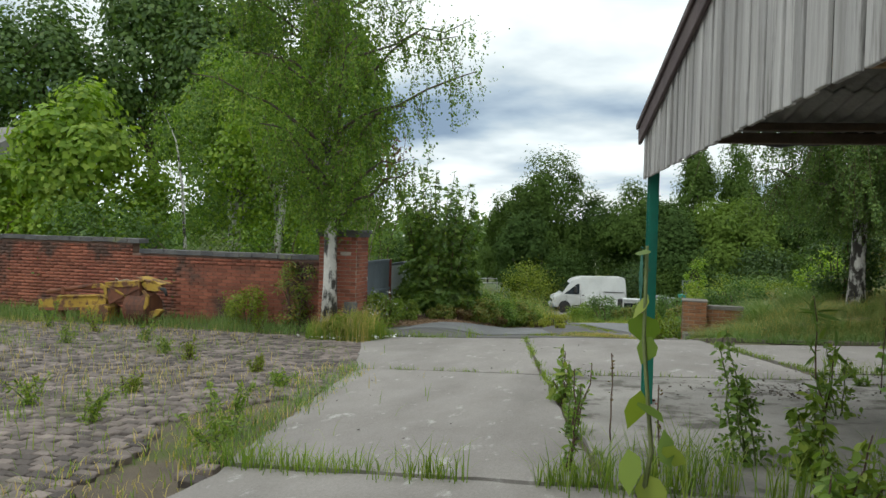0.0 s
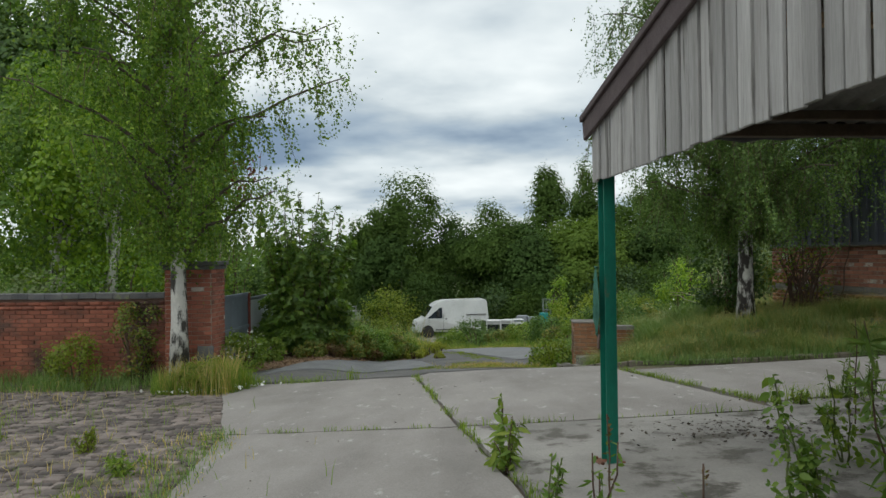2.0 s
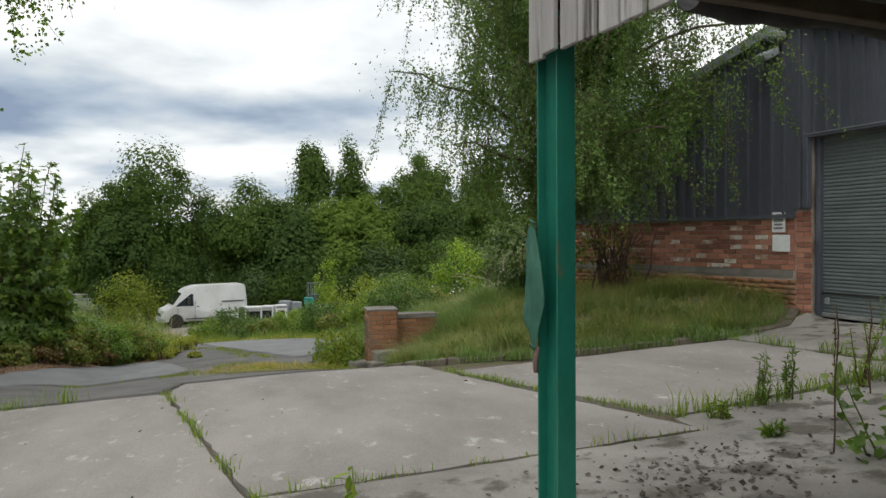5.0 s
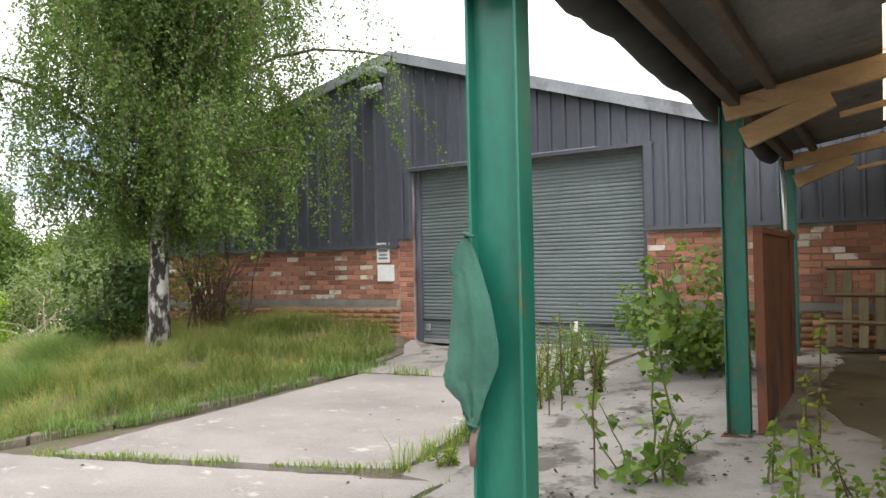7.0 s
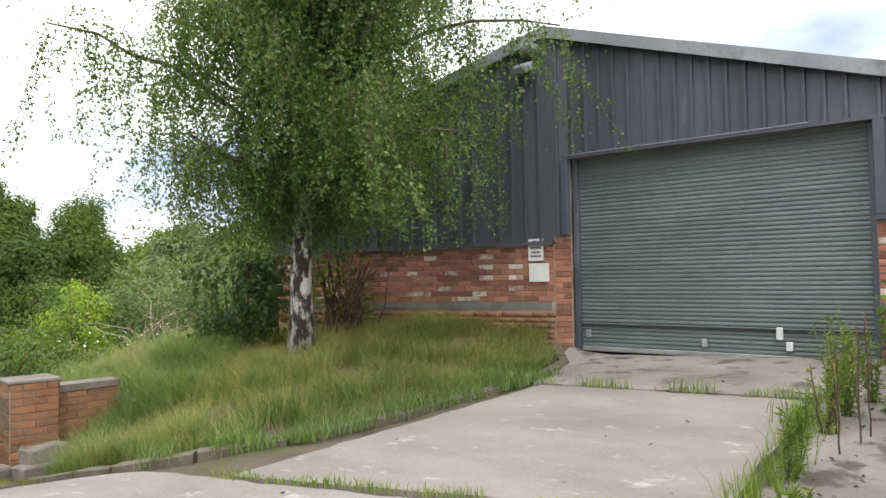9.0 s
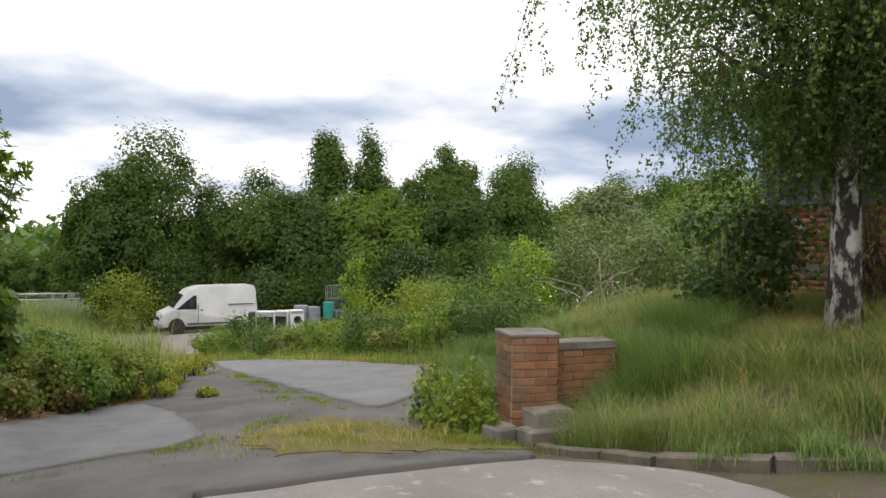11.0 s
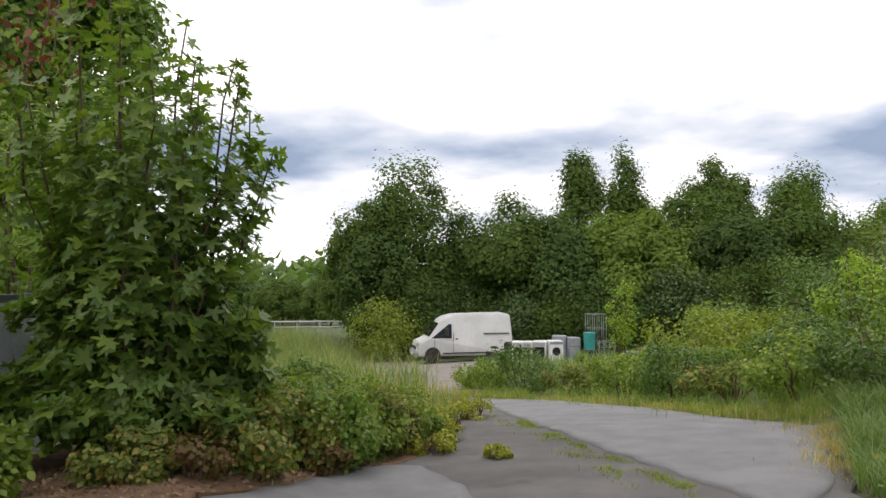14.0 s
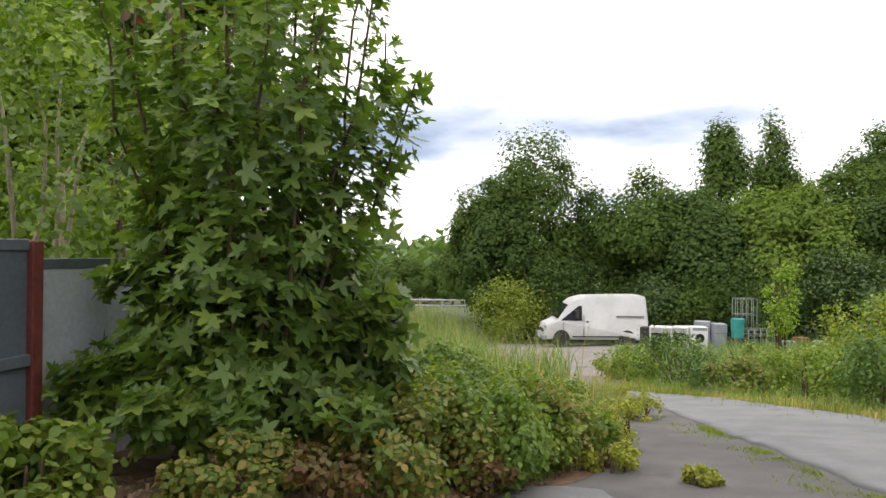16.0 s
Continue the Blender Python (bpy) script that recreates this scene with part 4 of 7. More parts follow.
def weatherboards():
    """The gable apron: vertical boards, uneven in width and foot, under a brown bargeboard."""
    rnd = np.random.RandomState(8)
    v, i = -0.07, 0
    while v < DEPTH:
        w = 0.118 + rnd.normal(0, 0.006)
        z0 = FB + rnd.normal(0, 0.003)
        za, zb = EAVE + v * PITCH, EAVE + (v + w) * PITCH
        o = 0.007 * (i % 2) + rnd.normal(0, 0.002)
        bm = bmesh.new()
        g = 0.0105
        V = [(-0.085 - o, v + g, z0), (-0.085 - o, v + w - g, z0 + rnd.normal(0, 0.0015)), (-0.085 - o, v + w - g, zb), (-0.085 - o, v + g, za)]
        vs = [bm.verts.new(CM @ Vector(p)) for p in V] + [bm.verts.new(CM @ Vector((p[0] + 0.02, p[1], p[2]))) for p in V]
        for f in ((3, 2, 1, 0), (4, 5, 6, 7), (0, 1, 5, 4), (1, 2, 6, 5), (2, 3, 7, 6), (3, 0, 4, 7)):
            bm.faces.new([vs[q] for q in f])
        bmesh.ops.bevel(bm, geom=list(bm.edges), offset=0.003, segments=1, affect="EDGES")
        part("board", bm, M_board, canopy)
        v += w
        i += 1
    a = canopy_beam("bargeboard", -0.11, -0.16, -0.11, DEPTH, 0.03, -0.06, 0.17, M_barge)
    canopy_beam("verge_batten", -0.135, -0.16, -0.135, DEPTH, 0.02, -0.075, 0.05, M_barge)
    canopy_beam("gable_rail", -0.045, -0.02, -0.045, DEPTH, 0.045, 0.20, 0.09, M_dark_timber)
    canopy_beam("foot_rail", -0.045, -0.02, -0.045, 0.9, 0.045, 0.34, 0.07, M_dark_timber)


weatherboards()


def gutter():
    V, F = [], []
    n, k = 40, 9
    rnd = np.random.RandomState(2)
    for i in range(n + 1):
        u = 0.8 + (LONG - 1.08) * i / n
        sag = -0.02 * math.sin(i * 0.7) + rnd.normal(0, 0.006)
        for j in range(k):
            t = math.pi + math.pi * j / (k - 1)
            V.append(cm(u, -0.17 + 0.085 * math.cos(t), EAVE - 0.02 + sag + 0.085 * math.sin(t)))
    for i in range(n):
        for j in range(k - 1):
            a = i * k + j
            F.append((a, a + 1, a + k + 1, a + k))
    g = raw("gutter", V, F, M_black, canopy, "rotten black half-round gutter", True)
    md = g.modifiers.new("thick", "SOLIDIFY")
    md.thickness = 0.008


gutter()
# back closing wall under the canopy: unseen, added to shut off that side
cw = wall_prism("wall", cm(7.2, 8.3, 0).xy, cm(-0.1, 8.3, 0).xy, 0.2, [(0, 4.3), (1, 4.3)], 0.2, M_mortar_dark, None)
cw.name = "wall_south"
tagged(cw, "plain dark wall added out of view at the back of the canopy", "wall", kind="structure")


def netting():
    """Torn green debris netting tied to the first post, bulging off its face."""
    o = thing("debris_netting", tuple(cm(-0.09, 0.0, 1.5)), "torn green debris netting tied to the steel post", "netting")
    rnd = np.random.RandomState(5)
    n, k = 34, 14
    V, F = [], []
    for i in range(n + 1):
        t = i / n
        z = 1.955 - 0.47 * t
        right = float(np.interp(t, (0, 0.1, 0.35, 0.58, 0.68, 0.82, 1), (-0.06, -0.035, 0.002, 0.022, 0.018, -0.012, -0.048)))
        left = float(np.interp(t, (0, 0.03, 0.18, 0.2, 0.3, 0.55, 0.75, 0.79, 0.86, 1), (-0.068, -0.092, -0.122, -0.104, -0.108, -0.118, -0.142, -0.138, -0.096, -0.066))) + rnd.normal(0, 0.002)
        for j in range(k + 1):
            s = j / k
            v = right + (left - right) * s
            bul = 0.066 + 0.018 * math.sin(math.pi * s) * math.sin(math.pi * t) + 0.007 * math.sin(17 * s + 3 * t) * min(1, 2 * t) * math.sin(math.pi * s) + rnd.normal(0, 0.0012)
            V.append(cm(-bul, v, z - 0.02 * math.sin(9 * s) * t))
    for i in range(n):
        for j in range(k):
            a = i * (k + 1) + j
            F.append((a, a + 1, a + k + 2, a + k + 1))
    s = raw("net", V, F, M_net, o, smooth=True)
    md = s.modifiers.new("thick", "SOLIDIFY")
    md.thickness = 0.003
    for z in (1.955, 1.48):
        tubes("tie", [([cm(-0.068, -0.04, z), cm(-0.072, -0.068, z + 0.01), cm(-0.05, -0.07, z)], [0.005] * 3)], M_net, o)
    tubes("hook", [([cm(-0.05, -0.055, 1.48), cm(-0.054, -0.066, 1.43), cm(-0.05, -0.066, 1.38)], [0.010, 0.011, 0.010])], M_rod, o)


netting()


def rusty_panels():
    o = thing("steel_panel", (3.75, 6.95, gz(3.75, 6.95)), "tall rust-brown steel panel standing on edge beside a post", "metal panel")
    for (a, b, zt) in (((3.52, 6.89), (4.79, 7.02), 2.09), ((4.795, 7.02), (6.1, 7.27), 2.11)):
        d = Vector((b[0] - a[0], b[1] - a[1], 0))
        ln = d.length
        d.normalize()
        n = Vector((d.y, -d.x, 0))
        m = Matrix(((d.x, -n.x, 0, a[0]), (d.y, -n.y, 0, a[1]), (0, 0, 1, 0), (0, 0, 0, 1)))
        zb = gz(*a) + 0.02
        box("sheet", (0, -0.018, zb), (ln, 0.018, zt), M_rust, o, m, 0.004)
        box("edge_rail", (0.0, -0.03, zt - 0.04), (ln, 0.03, zt + 0.004), M_rust, o, m, 0.004)
        box("edge_rail", (-0.004, -0.03, zb), (0.04, 0.03, zt - 0.042), M_rust, o, m, 0.004)
    st = thing("strut", (6.2, 7.3, 2.3), "thin pale steel brace leaning on the far post", "brace")
    tubes("bar", [([(5.4, 7.15, 2.08), (6.2, 7.36, 2.85)], [0.022, 0.022])], M_steel, st)


rusty_panels()


def pallet(x, y, z, lean):
    o = thing("pallet", (x, y, z), "weathered wooden pallet standing on edge against the brick wall", "pallet")
    m = Matrix.Translation((x, y, z)) @ Matrix.Rotation(radians(lean), 4, "Y")
    for k in range(4):
        box("bearer", (-0.09 if k else -0.05, -0.62, 0.0 + k * 0.27), (0.05, 0.62, 0.025 + k * 0.27), M_pallet if k else M_dark_timber, o, m, 0.004)
    for k in range(9):
        yy = -0.57 + k * 0.1425
        for row in range(3):
            if (k * 7 + row * 3) % 11 == 4:
                continue
            box("slat", (-0.07, yy - 0.042, 0.03 + row * 0.27), (-0.051, yy + 0.042, 0.25 + row * 0.27), M_pallet, o, m, 0.003)


M_pallet = surf("greenish_old_wood", (0.15, 0.13, 0.075), (0.24, 0.20, 0.12), 4, 0.9, 0.4, 40, per_piece=0.25, stretch=(3, 3, 0.5))
pallet(6.78, 6.5, gz(6.8, 6.5) + 0.02, 8)
pallet(6.78, 5.2, gz(6.8, 5.2) + 0.02, 8)
batten = thing("batten", (6.2, 6.3, gz(6.2, 6.3)), "pale timber offcuts lying on the canopy floor", "timber")
for k in range(3):
    mm = Matrix.Translation((6.2 + 0.1 * k, 6.1 - 0.06 * k, gz(6.2, 6.1) + 0.035 + 0.045 * k)) @ Matrix.Rotation(radians(80 + 6 * k), 4, "Z")
    box("plank", (-0.5, -0.04, -0.02), (0.5, 0.04, 0.02), M_appliance if k == 2 else M_timber, batten, mm, 0.004)

# ---- old brick boundary wall with a stepped coping, gate piers ----
bw = thing("wall_west", (-12, 14.05, 0), "old red brick boundary wall with stepped dark coping", "wall", kind="structure")
WY = 14.05
wall_prism("wall_body", (-30, WY), (-6.1, WY), -0.6, [(0, 1.60), (19.2 / 23.9, 1.60), (19.201 / 23.9, 1.37), (1, 1.37)], 0.23, M_mortar_dark, bw)
brick_face(bw, (-30, WY), (-10.8, WY), -0.25, 1.60, (M_brick_old, M_brick_old), near=(99, 99), seed=11)
brick_face(bw, (-10.8, WY), (-6.1, WY), -0.25, 1.375, (M_brick_old, M_brick_old), near=(1.2, 4.7), seed=12)
x = -30.0
cop = brick_mesh(0.30, 0.1, 0.34)
while x < -6.2:
    zt = 1.65 if x < -10.85 else 1.42
    k = new("coping_stone", cop)
    if not cop.materials:
        cop.materials.append(M_coping)
    k.parent = bw
    k.matrix_parent_inverse = Matrix.Translation(-bw.location)
    k.location = (x + 0.155, WY + 0.28, zt + 0.003 * math.sin(x * 3))
    k.rotation_euler = (0.02 * math.sin(x * 5), 0.01 * math.sin(x * 3.3), 0)
    x += 0.308


def pier(name, cx, cy, sx, sy, z0, z1, mats, label, cap, near, seed, white=0.0, rot=0.0):
    o = thing(name, (cx, cy, max(z0, gz(cx, cy))), label, "gate pier")
    c, s = math.cos(rot), math.sin(rot)

    def q(x, y):
        return (cx + c * x - s * y, cy + s * x + c * y)

    P = [q(-sx / 2, -sy / 2), q(sx / 2, -sy / 2), q(sx / 2, sy / 2), q(-sx / 2, sy / 2)]
    wall_prism("core", P[0], P[1], z0, [(0, z1), (1, z1)], sy, M_mortar, o)
    for k in range(4):
        brick_face(o, P[k], P[(k + 1) % 4], z0, z1, mats, near=(0, 9) if k in near else (9, 9), seed=seed + k, white=white, limit=160)
    m = Matrix.Translation((cx, cy, 0)) @ Matrix.Rotation(rot, 4, "Z")
    if cap == "slab":
        bm = bmesh.new()
        add_box(bm, (-sx / 2 - 0.025, -sy / 2 - 0.025, z1), (sx / 2 + 0.025, sy / 2 + 0.025, z1 + 0.035), m, 0.008)
        part("cap", bm, M_stone, o, "weathered stone cap slab")
    else:
        for i, (e, h0, h1) in enumerate(((0.035, 0, 0.07), (0.07, 0.07, 0.145))):
            box("cap", (-sx / 2 - e, -sy / 2 - e, z1 + h0 + 0.001), (sx / 2 + e, sy / 2 + e, z1 + h1), M_coping, o, m, 0.012)
    return o


pier("gate_pier", -5.72, 13.98, 0.80, 0.62, -0.45, 1.87, (M_brick_old, M_brick_white), "tall old red brick gate pier with oversailing cap beside a birch", "corbel", (0, 1), 31, 0.03)
pier("gate_pier", 1.26, 15.66, 0.45, 0.45, -0.45, 0.745, (M_plinth, M_plinth), "short orange brick gate pier with a stone cap slab", "slab", (0, 3), 41, 0.0, radians(-3))
lw = thing("garden_wall", (2.3, 15.75, gz(2.3, 15.75)), "low brick wall with stone coping, half sunk in grass", "wall")
wall_prism("wall_body", (1.495, 15.6), (2.2, 15.66), -0.3, [(0, 0.60), (1, 0.60)], 0.22, M_mortar, lw)
brick_face(lw, (1.495, 15.6), (2.2, 15.66), -0.15, 0.60, (M_plinth, M_plinth), near=(0, 1.1), seed=51)
wall_prism("coping", (1.495, 15.57), (2.2, 15.63), 0.602, [(0, 0.67), (1, 0.67)], 0.28, M_stone, lw)


def block(name, x, y, z, l, w, h, rz, mat, label, cat):
    bm = bmesh.new()
    add_box(bm, (-l / 2, -w / 2, 0), (l / 2, w / 2, h), Matrix.Translation((x, y, z)) @ Matrix.Rotation(radians(rz), 4, "Z"), 0.018)
    bmesh.ops.subdivide_edges(bm, edges=list(bm.edges), cuts=1)
    for v in bm.verts:
        v.co += Vector((noise.noise(v.co * 9), noise.noise(v.co * 9 + Vector((5, 0, 0))), noise.noise(v.co * 9 + Vector((0, 7, 0))))) * 0.012
    return tagged(part(name, bm, mat), label, cat)


zb = gz(1.15, 15.05)
block("concrete_block", 1.17, 14.98, zb - 0.03, 0.46, 0.24, 0.21, 6, M_stone, "rough grey concrete block at the foot of the pier", "block")
block("concrete_block", 1.22, 15.06, zb + 0.165, 0.40, 0.22, 0.16, 10, M_stone, "grey concrete block stacked on another one", "block")
block("concrete_block", 0.82, 15.18, zb - 0.03, 0.24, 0.24, 0.2, 20, M_stone, "rough grey concrete block beside the pier", "block")


def kerb():
    o = thing("kerb", (2.5, 12.0, gz(2.5, 12)), "weathered concrete kerb edging the grass bank", "kerb", kind="structure")
    line = [(1.05, 14.9), (0.98, 13.9), (1.1, 13.15), (1.5, 12.62), (2.1, 12.28), (3.2, 12.08), (4.3, 12.05), (5.45, 12.1), (6.2, 12.35), (6.9, 12.95)]
    P = [Vector((*p, 0)) for p in line]
    pts = []
    for a, b in zip(P[:-1], P[1:]):
        n = max(1, round((b - a).length / 0.3))
        pts += [a + (b - a) * k / n for k in range(n)]
    pts.append(P[-1])
    for i in range(0, len(pts) - 2, 2):
        a, b = pts[i], pts[i + 2]
        d = (b - a)
        ln = d.length
        d.normalize()
        s = Vector((-d.y, d.x, 0))
        V = []
        for p in (a + d * 0.006, pts[i + 1], b - d * 0.006):
            z = gz(p.x - s.x * 0.15, p.y - s.y * 0.15)
            j = 0.006 * noise.noise(p * 4)
            V += [tuple(p - s * 0.06 + Vector((0, 0, z - 0.08))), tuple(p - s * 0.06 + Vector((0, 0, z + 0.03 + j))), tuple(p - s * 0.045 + Vector((0, 0, z + 0.042 + j))), tuple(p + s * 0.06 + Vector((0, 0, z + 0.042 + j))), tuple(p + s * 0.06 + Vector((0, 0, z - 0.08)))]
        F = []
        for k in (0, 5):
            F += [(k + q, k + q + 1, k + 6 + q, k + 5 + q) for q in range(4)]
        F += [(0, 1, 2, 3, 4), (14, 13, 12, 11, 10)]
        raw("kerb_stone", V, F, M_kerb, o)


kerb()


def metal_gate():
    o = thing("metal_gate", (-5.8, 16.0, gz(-5.8, 16)), "open blue-grey sheet metal gate leaf behind the bush", "gate")
    xg = -5.86
    box("sheet", (xg - 0.02, 14.45, -0.1), (xg + 0.02, 17.24, 1.24), M_gate, o, bevel=0.004)
    box("top_rail", (xg - 0.035, 14.45, 1.24), (xg + 0.035, 17.24, 1.31), M_gate, o, bevel=0.006)
    box("mid_rail", (xg + 0.021, 14.45, 0.55), (xg + 0.05, 17.24, 0.62), M_gate, o, bevel=0.004)
    box("stile", (xg + 0.021, 14.45, -0.1), (xg + 0.06, 14.53, 1.235), M_gate, o, bevel=0.004)
    box("gate_post", (xg - 0.05, 17.25, -0.5), (xg + 0.05, 17.34, 1.30), M_redpost, o, bevel=0.006)
    p = thing("sheet_panel", (-5.9, 17.8, gz(-5.9, 17.8)), "pale grey metal sheet fixed upright past the gate post", "metal panel")
    box("sheet", (xg - 0.06, 17.36, -0.4), (xg - 0.02, 19.3, 1.12), M_pale_sheet, p, bevel=0.004)
    box("rail", (xg - 0.07, 17.36, 1.125), (xg - 0.01, 19.3, 1.19), M_gate, p, bevel=0.004)


metal_gate()
# ---- plants ----
GROUPS = {"weed": "weeds in the slab joints", "bramble": "brambles along the drive", "stonecrop": "stonecrop patches by the drive", "tree": "trees round the yard", "bush": "scrub round the yard", "concrete_block": "blocks at the pier", "wall_sign": "signs on the warehouse"}
L_litter = leaf_mat("dead_leaf", (0.12, 0.07, 0.045), (0.22, 0.14, 0.09), (0.34, 0.25, 0.17), 0.2)
L_redweed = leaf_mat("reddish_leaf", (0.10, 0.045, 0.02), (0.14, 0.09, 0.03), (0.12, 0.14, 0.03), 0.3)
DIAMOND = (np.array([(0, 0, 0), (-0.5, 0.45, 0.06), (0, 1, 0), (0.5, 0.45, 0.06)], float), np.array([(0, 3, 2, 1)]))
_t = []
for k, (r, a) in enumerate(((0.16, -90), (0.50, -40), (0.43, -14), (0.63, 16), (0.45, 48), (0.68, 90), (0.45, 132), (0.63, 164), (0.43, 194), (0.50, 220))):
    _t.append((r * math.cos(radians(a)), 0.36 + r * math.sin(radians(a)) * 0.92, 0.05 * abs(math.cos(radians(a)))))
LOBED = (np.array([(0, 0.36, -0.02)] + _t, float), np.array([(0, 1 + k, 1 + (k + 1) % 10) for k in range(10)]))
_m = [(0.10, -90)]
for a_, r_ in ((-34, 0.50), (18, 0.68), (90, 0.76), (162, 0.68), (214, 0.50)):
    _m += [(r_ * 0.62, a_ - 19), (r_ * 0.86, a_ - 7), (r_, a_), (r_ * 0.86, a_ + 7), (r_ * 0.62, a_ + 19)]
    if a_ < 200:
        _m.append((0.27, a_ + (26 if a_ < 0 or a_ > 150 else 36)))
MAPLE = (np.array([(0, 0.36, -0.03)] + [(r_ * math.cos(radians(a_)), 0.36 + r_ * math.sin(radians(a_)), 0.07 * abs(math.cos(radians(a_))) * r_) for r_, a_ in _m], float),
         np.array([(0, 1 + k, 1 + (k + 1) % len(_m)) for k in range(len(_m))]))
TRI = (np.array([(0, 0, 0), (0.5, 0.8, 0), (-0.5, 0.8, 0)], float), np.array([(0, 1, 2)]))
OVAL = (np.array([(0, 0, 0), (0.34, 0.25, 0.04), (0.38, 0.55, 0.04), (0, 1, 0), (-0.38, 0.55, 0.04), (-0.34, 0.25, 0.04)], float), np.array([(0, 1, 2, 3), (0, 3, 4, 5)]))


def foliage(name, C, size, mat, parent=None, shape=DIAMOND, width=1.0, up=0.5, droop=0.0, rnd=None, vary=0.35, label="", out=None, push=1.2):
    """A mesh of many leaves at the places C: every leaf turned its own way, more or less face up, tip hanging by droop."""
    C = np.asarray(C, float)
    n = len(C)
    nr = rnd.normal(size=(n, 3))
    nr[:, 2] = nr[:, 2] + up * 2
    if out is not None:
        nr += out * push
    nr /= np.linalg.norm(nr, axis=1)[:, None]
    a = rnd.normal(size=(n, 3))
    a[:, 2] -= droop * 3
    a -= nr * (a * nr).sum(1)[:, None]
    a /= np.linalg.norm(a, axis=1)[:, None] + 1e-9
    b = np.cross(a, nr)
    s = size * (1 + rnd.uniform(-vary, vary, n))
    T, F = shape
    k = len(T)
    V = C[:, None, :] + s[:, None, None] * (T[None, :, 0, None] * width * b[:, None] + T[None, :, 1, None] * a[:, None] + T[None, :, 2, None] * nr[:, None])
    Fa = (F[None] + (np.arange(n) * k)[:, None, None]).reshape(-1, F.shape[1])
    return fast(name, V.reshape(-1, 3), Fa, mat, parent, label)


def blades(name, B, h, w, mat, rnd, lean=0.5, label="", parent=None):
    """Grass: bent blades of three faces each, from the feet B."""
    n = len(B)
    cl = np.array([noise.noise(Vector((a * 1.9, b_ * 1.9, 5.0))) for a, b_ in B[:, :2]])
    H = h * (0.5 + 0.9 * rnd.rand(n)) * (1 + 0.8 * cl)
    t = rnd.uniform(0, 2 * math.pi, n)
    d = np.column_stack([np.cos(t), np.sin(t), np.zeros(n)])
    s = np.column_stack([-np.sin(t), np.cos(t), np.zeros(n)]) * w
    L = (lean * H * (0.3 + rnd.rand(n)))[:, None]
    z = np.array([0, 0, 1.0])
    p0, p1, p2 = B, B + d * L * 0.25 + z * (H * 0.55)[:, None], B + d * L + z * (H * 0.97)[:, None]
    V = np.stack([p0 - s, p0 + s, p1 + s * 0.8, p1 - s * 0.8, p2], 1).reshape(-1, 3)
    o = (np.arange(n) * 5)[:, None]
    F = np.concatenate([o + np.array([[0, 1, 2]]), o + np.array([[0, 2, 3]]), o + np.array([[3, 2, 4]])])
    return fast(name, V, F, mat, parent, label)


def scatter(poly, n, rnd, clump=0.0):
    q = np.array(poly)
    P = rnd.uniform(q.min(0), q.max(0), (n * 3, 2))
    P = P[in_poly(P, poly)]
    if clump:
        keep = np.array([noise.noise(Vector((a * 1.6, b * 1.6, 3.0))) for a, b in P]) > -clump * 0.3 + rnd.normal(0, 0.15, len(P)) - 0.1
        P = P[keep]
    P = P[:n]
    return np.column_stack([P, lie(P[:, 0], P[:, 1]) - 0.01])


def lobes(rnd, c, R, n_lobe, n_leaf, lr=(0.28, 0.45), skin=0.25, low=-0.75):
    """Leaf places on the skins of many overlapping clumps spread over an ellipsoid, and the way outwards."""
    c, R = np.array(c, float), np.array(R, float)
    pts, outs = [], []
    per = max(1, n_leaf // n_lobe)
    for _ in range(n_lobe):
        d = rnd.normal(size=3)
        d /= np.linalg.norm(d)
        if d[2] < low:
            d[2] = -d[2] * 0.6
        lc = c + d * R * rnd.uniform(0.45, 0.86)
        r = R.min() * rnd.uniform(*lr)
        u = rnd.normal(size=(per, 3))
        u += d * 0.7
        u /= np.linalg.norm(u, axis=1)[:, None]
        rr = r * (1 + skin * rnd.normal(size=(per, 1)))
        pts.append(lc + u * rr * np.array([1.0, 1.0, 0.85]))
        outs.append(u)
    return np.concatenate(pts), np.concatenate(outs)


def limb(rnd, a, b, r0, n=5, sag=0.1, wig=0.08):
    a, b = np.array(a, float), np.array(b, float)
    pts = []
    for i in range(n + 1):
        t = i / n
        p = a + (b - a) * t + np.array([0, 0, sag * math.sin(math.pi * t)]) * np.linalg.norm(b - a)
        if 0 < i < n:
            p = p + rnd.normal(0, wig, 3) * np.linalg.norm(b - a) * 0.4
        pts.append(tuple(p))
    return pts, [r0 * (1 - 0.85 * i / n) + 0.004 for i in range(n + 1)]


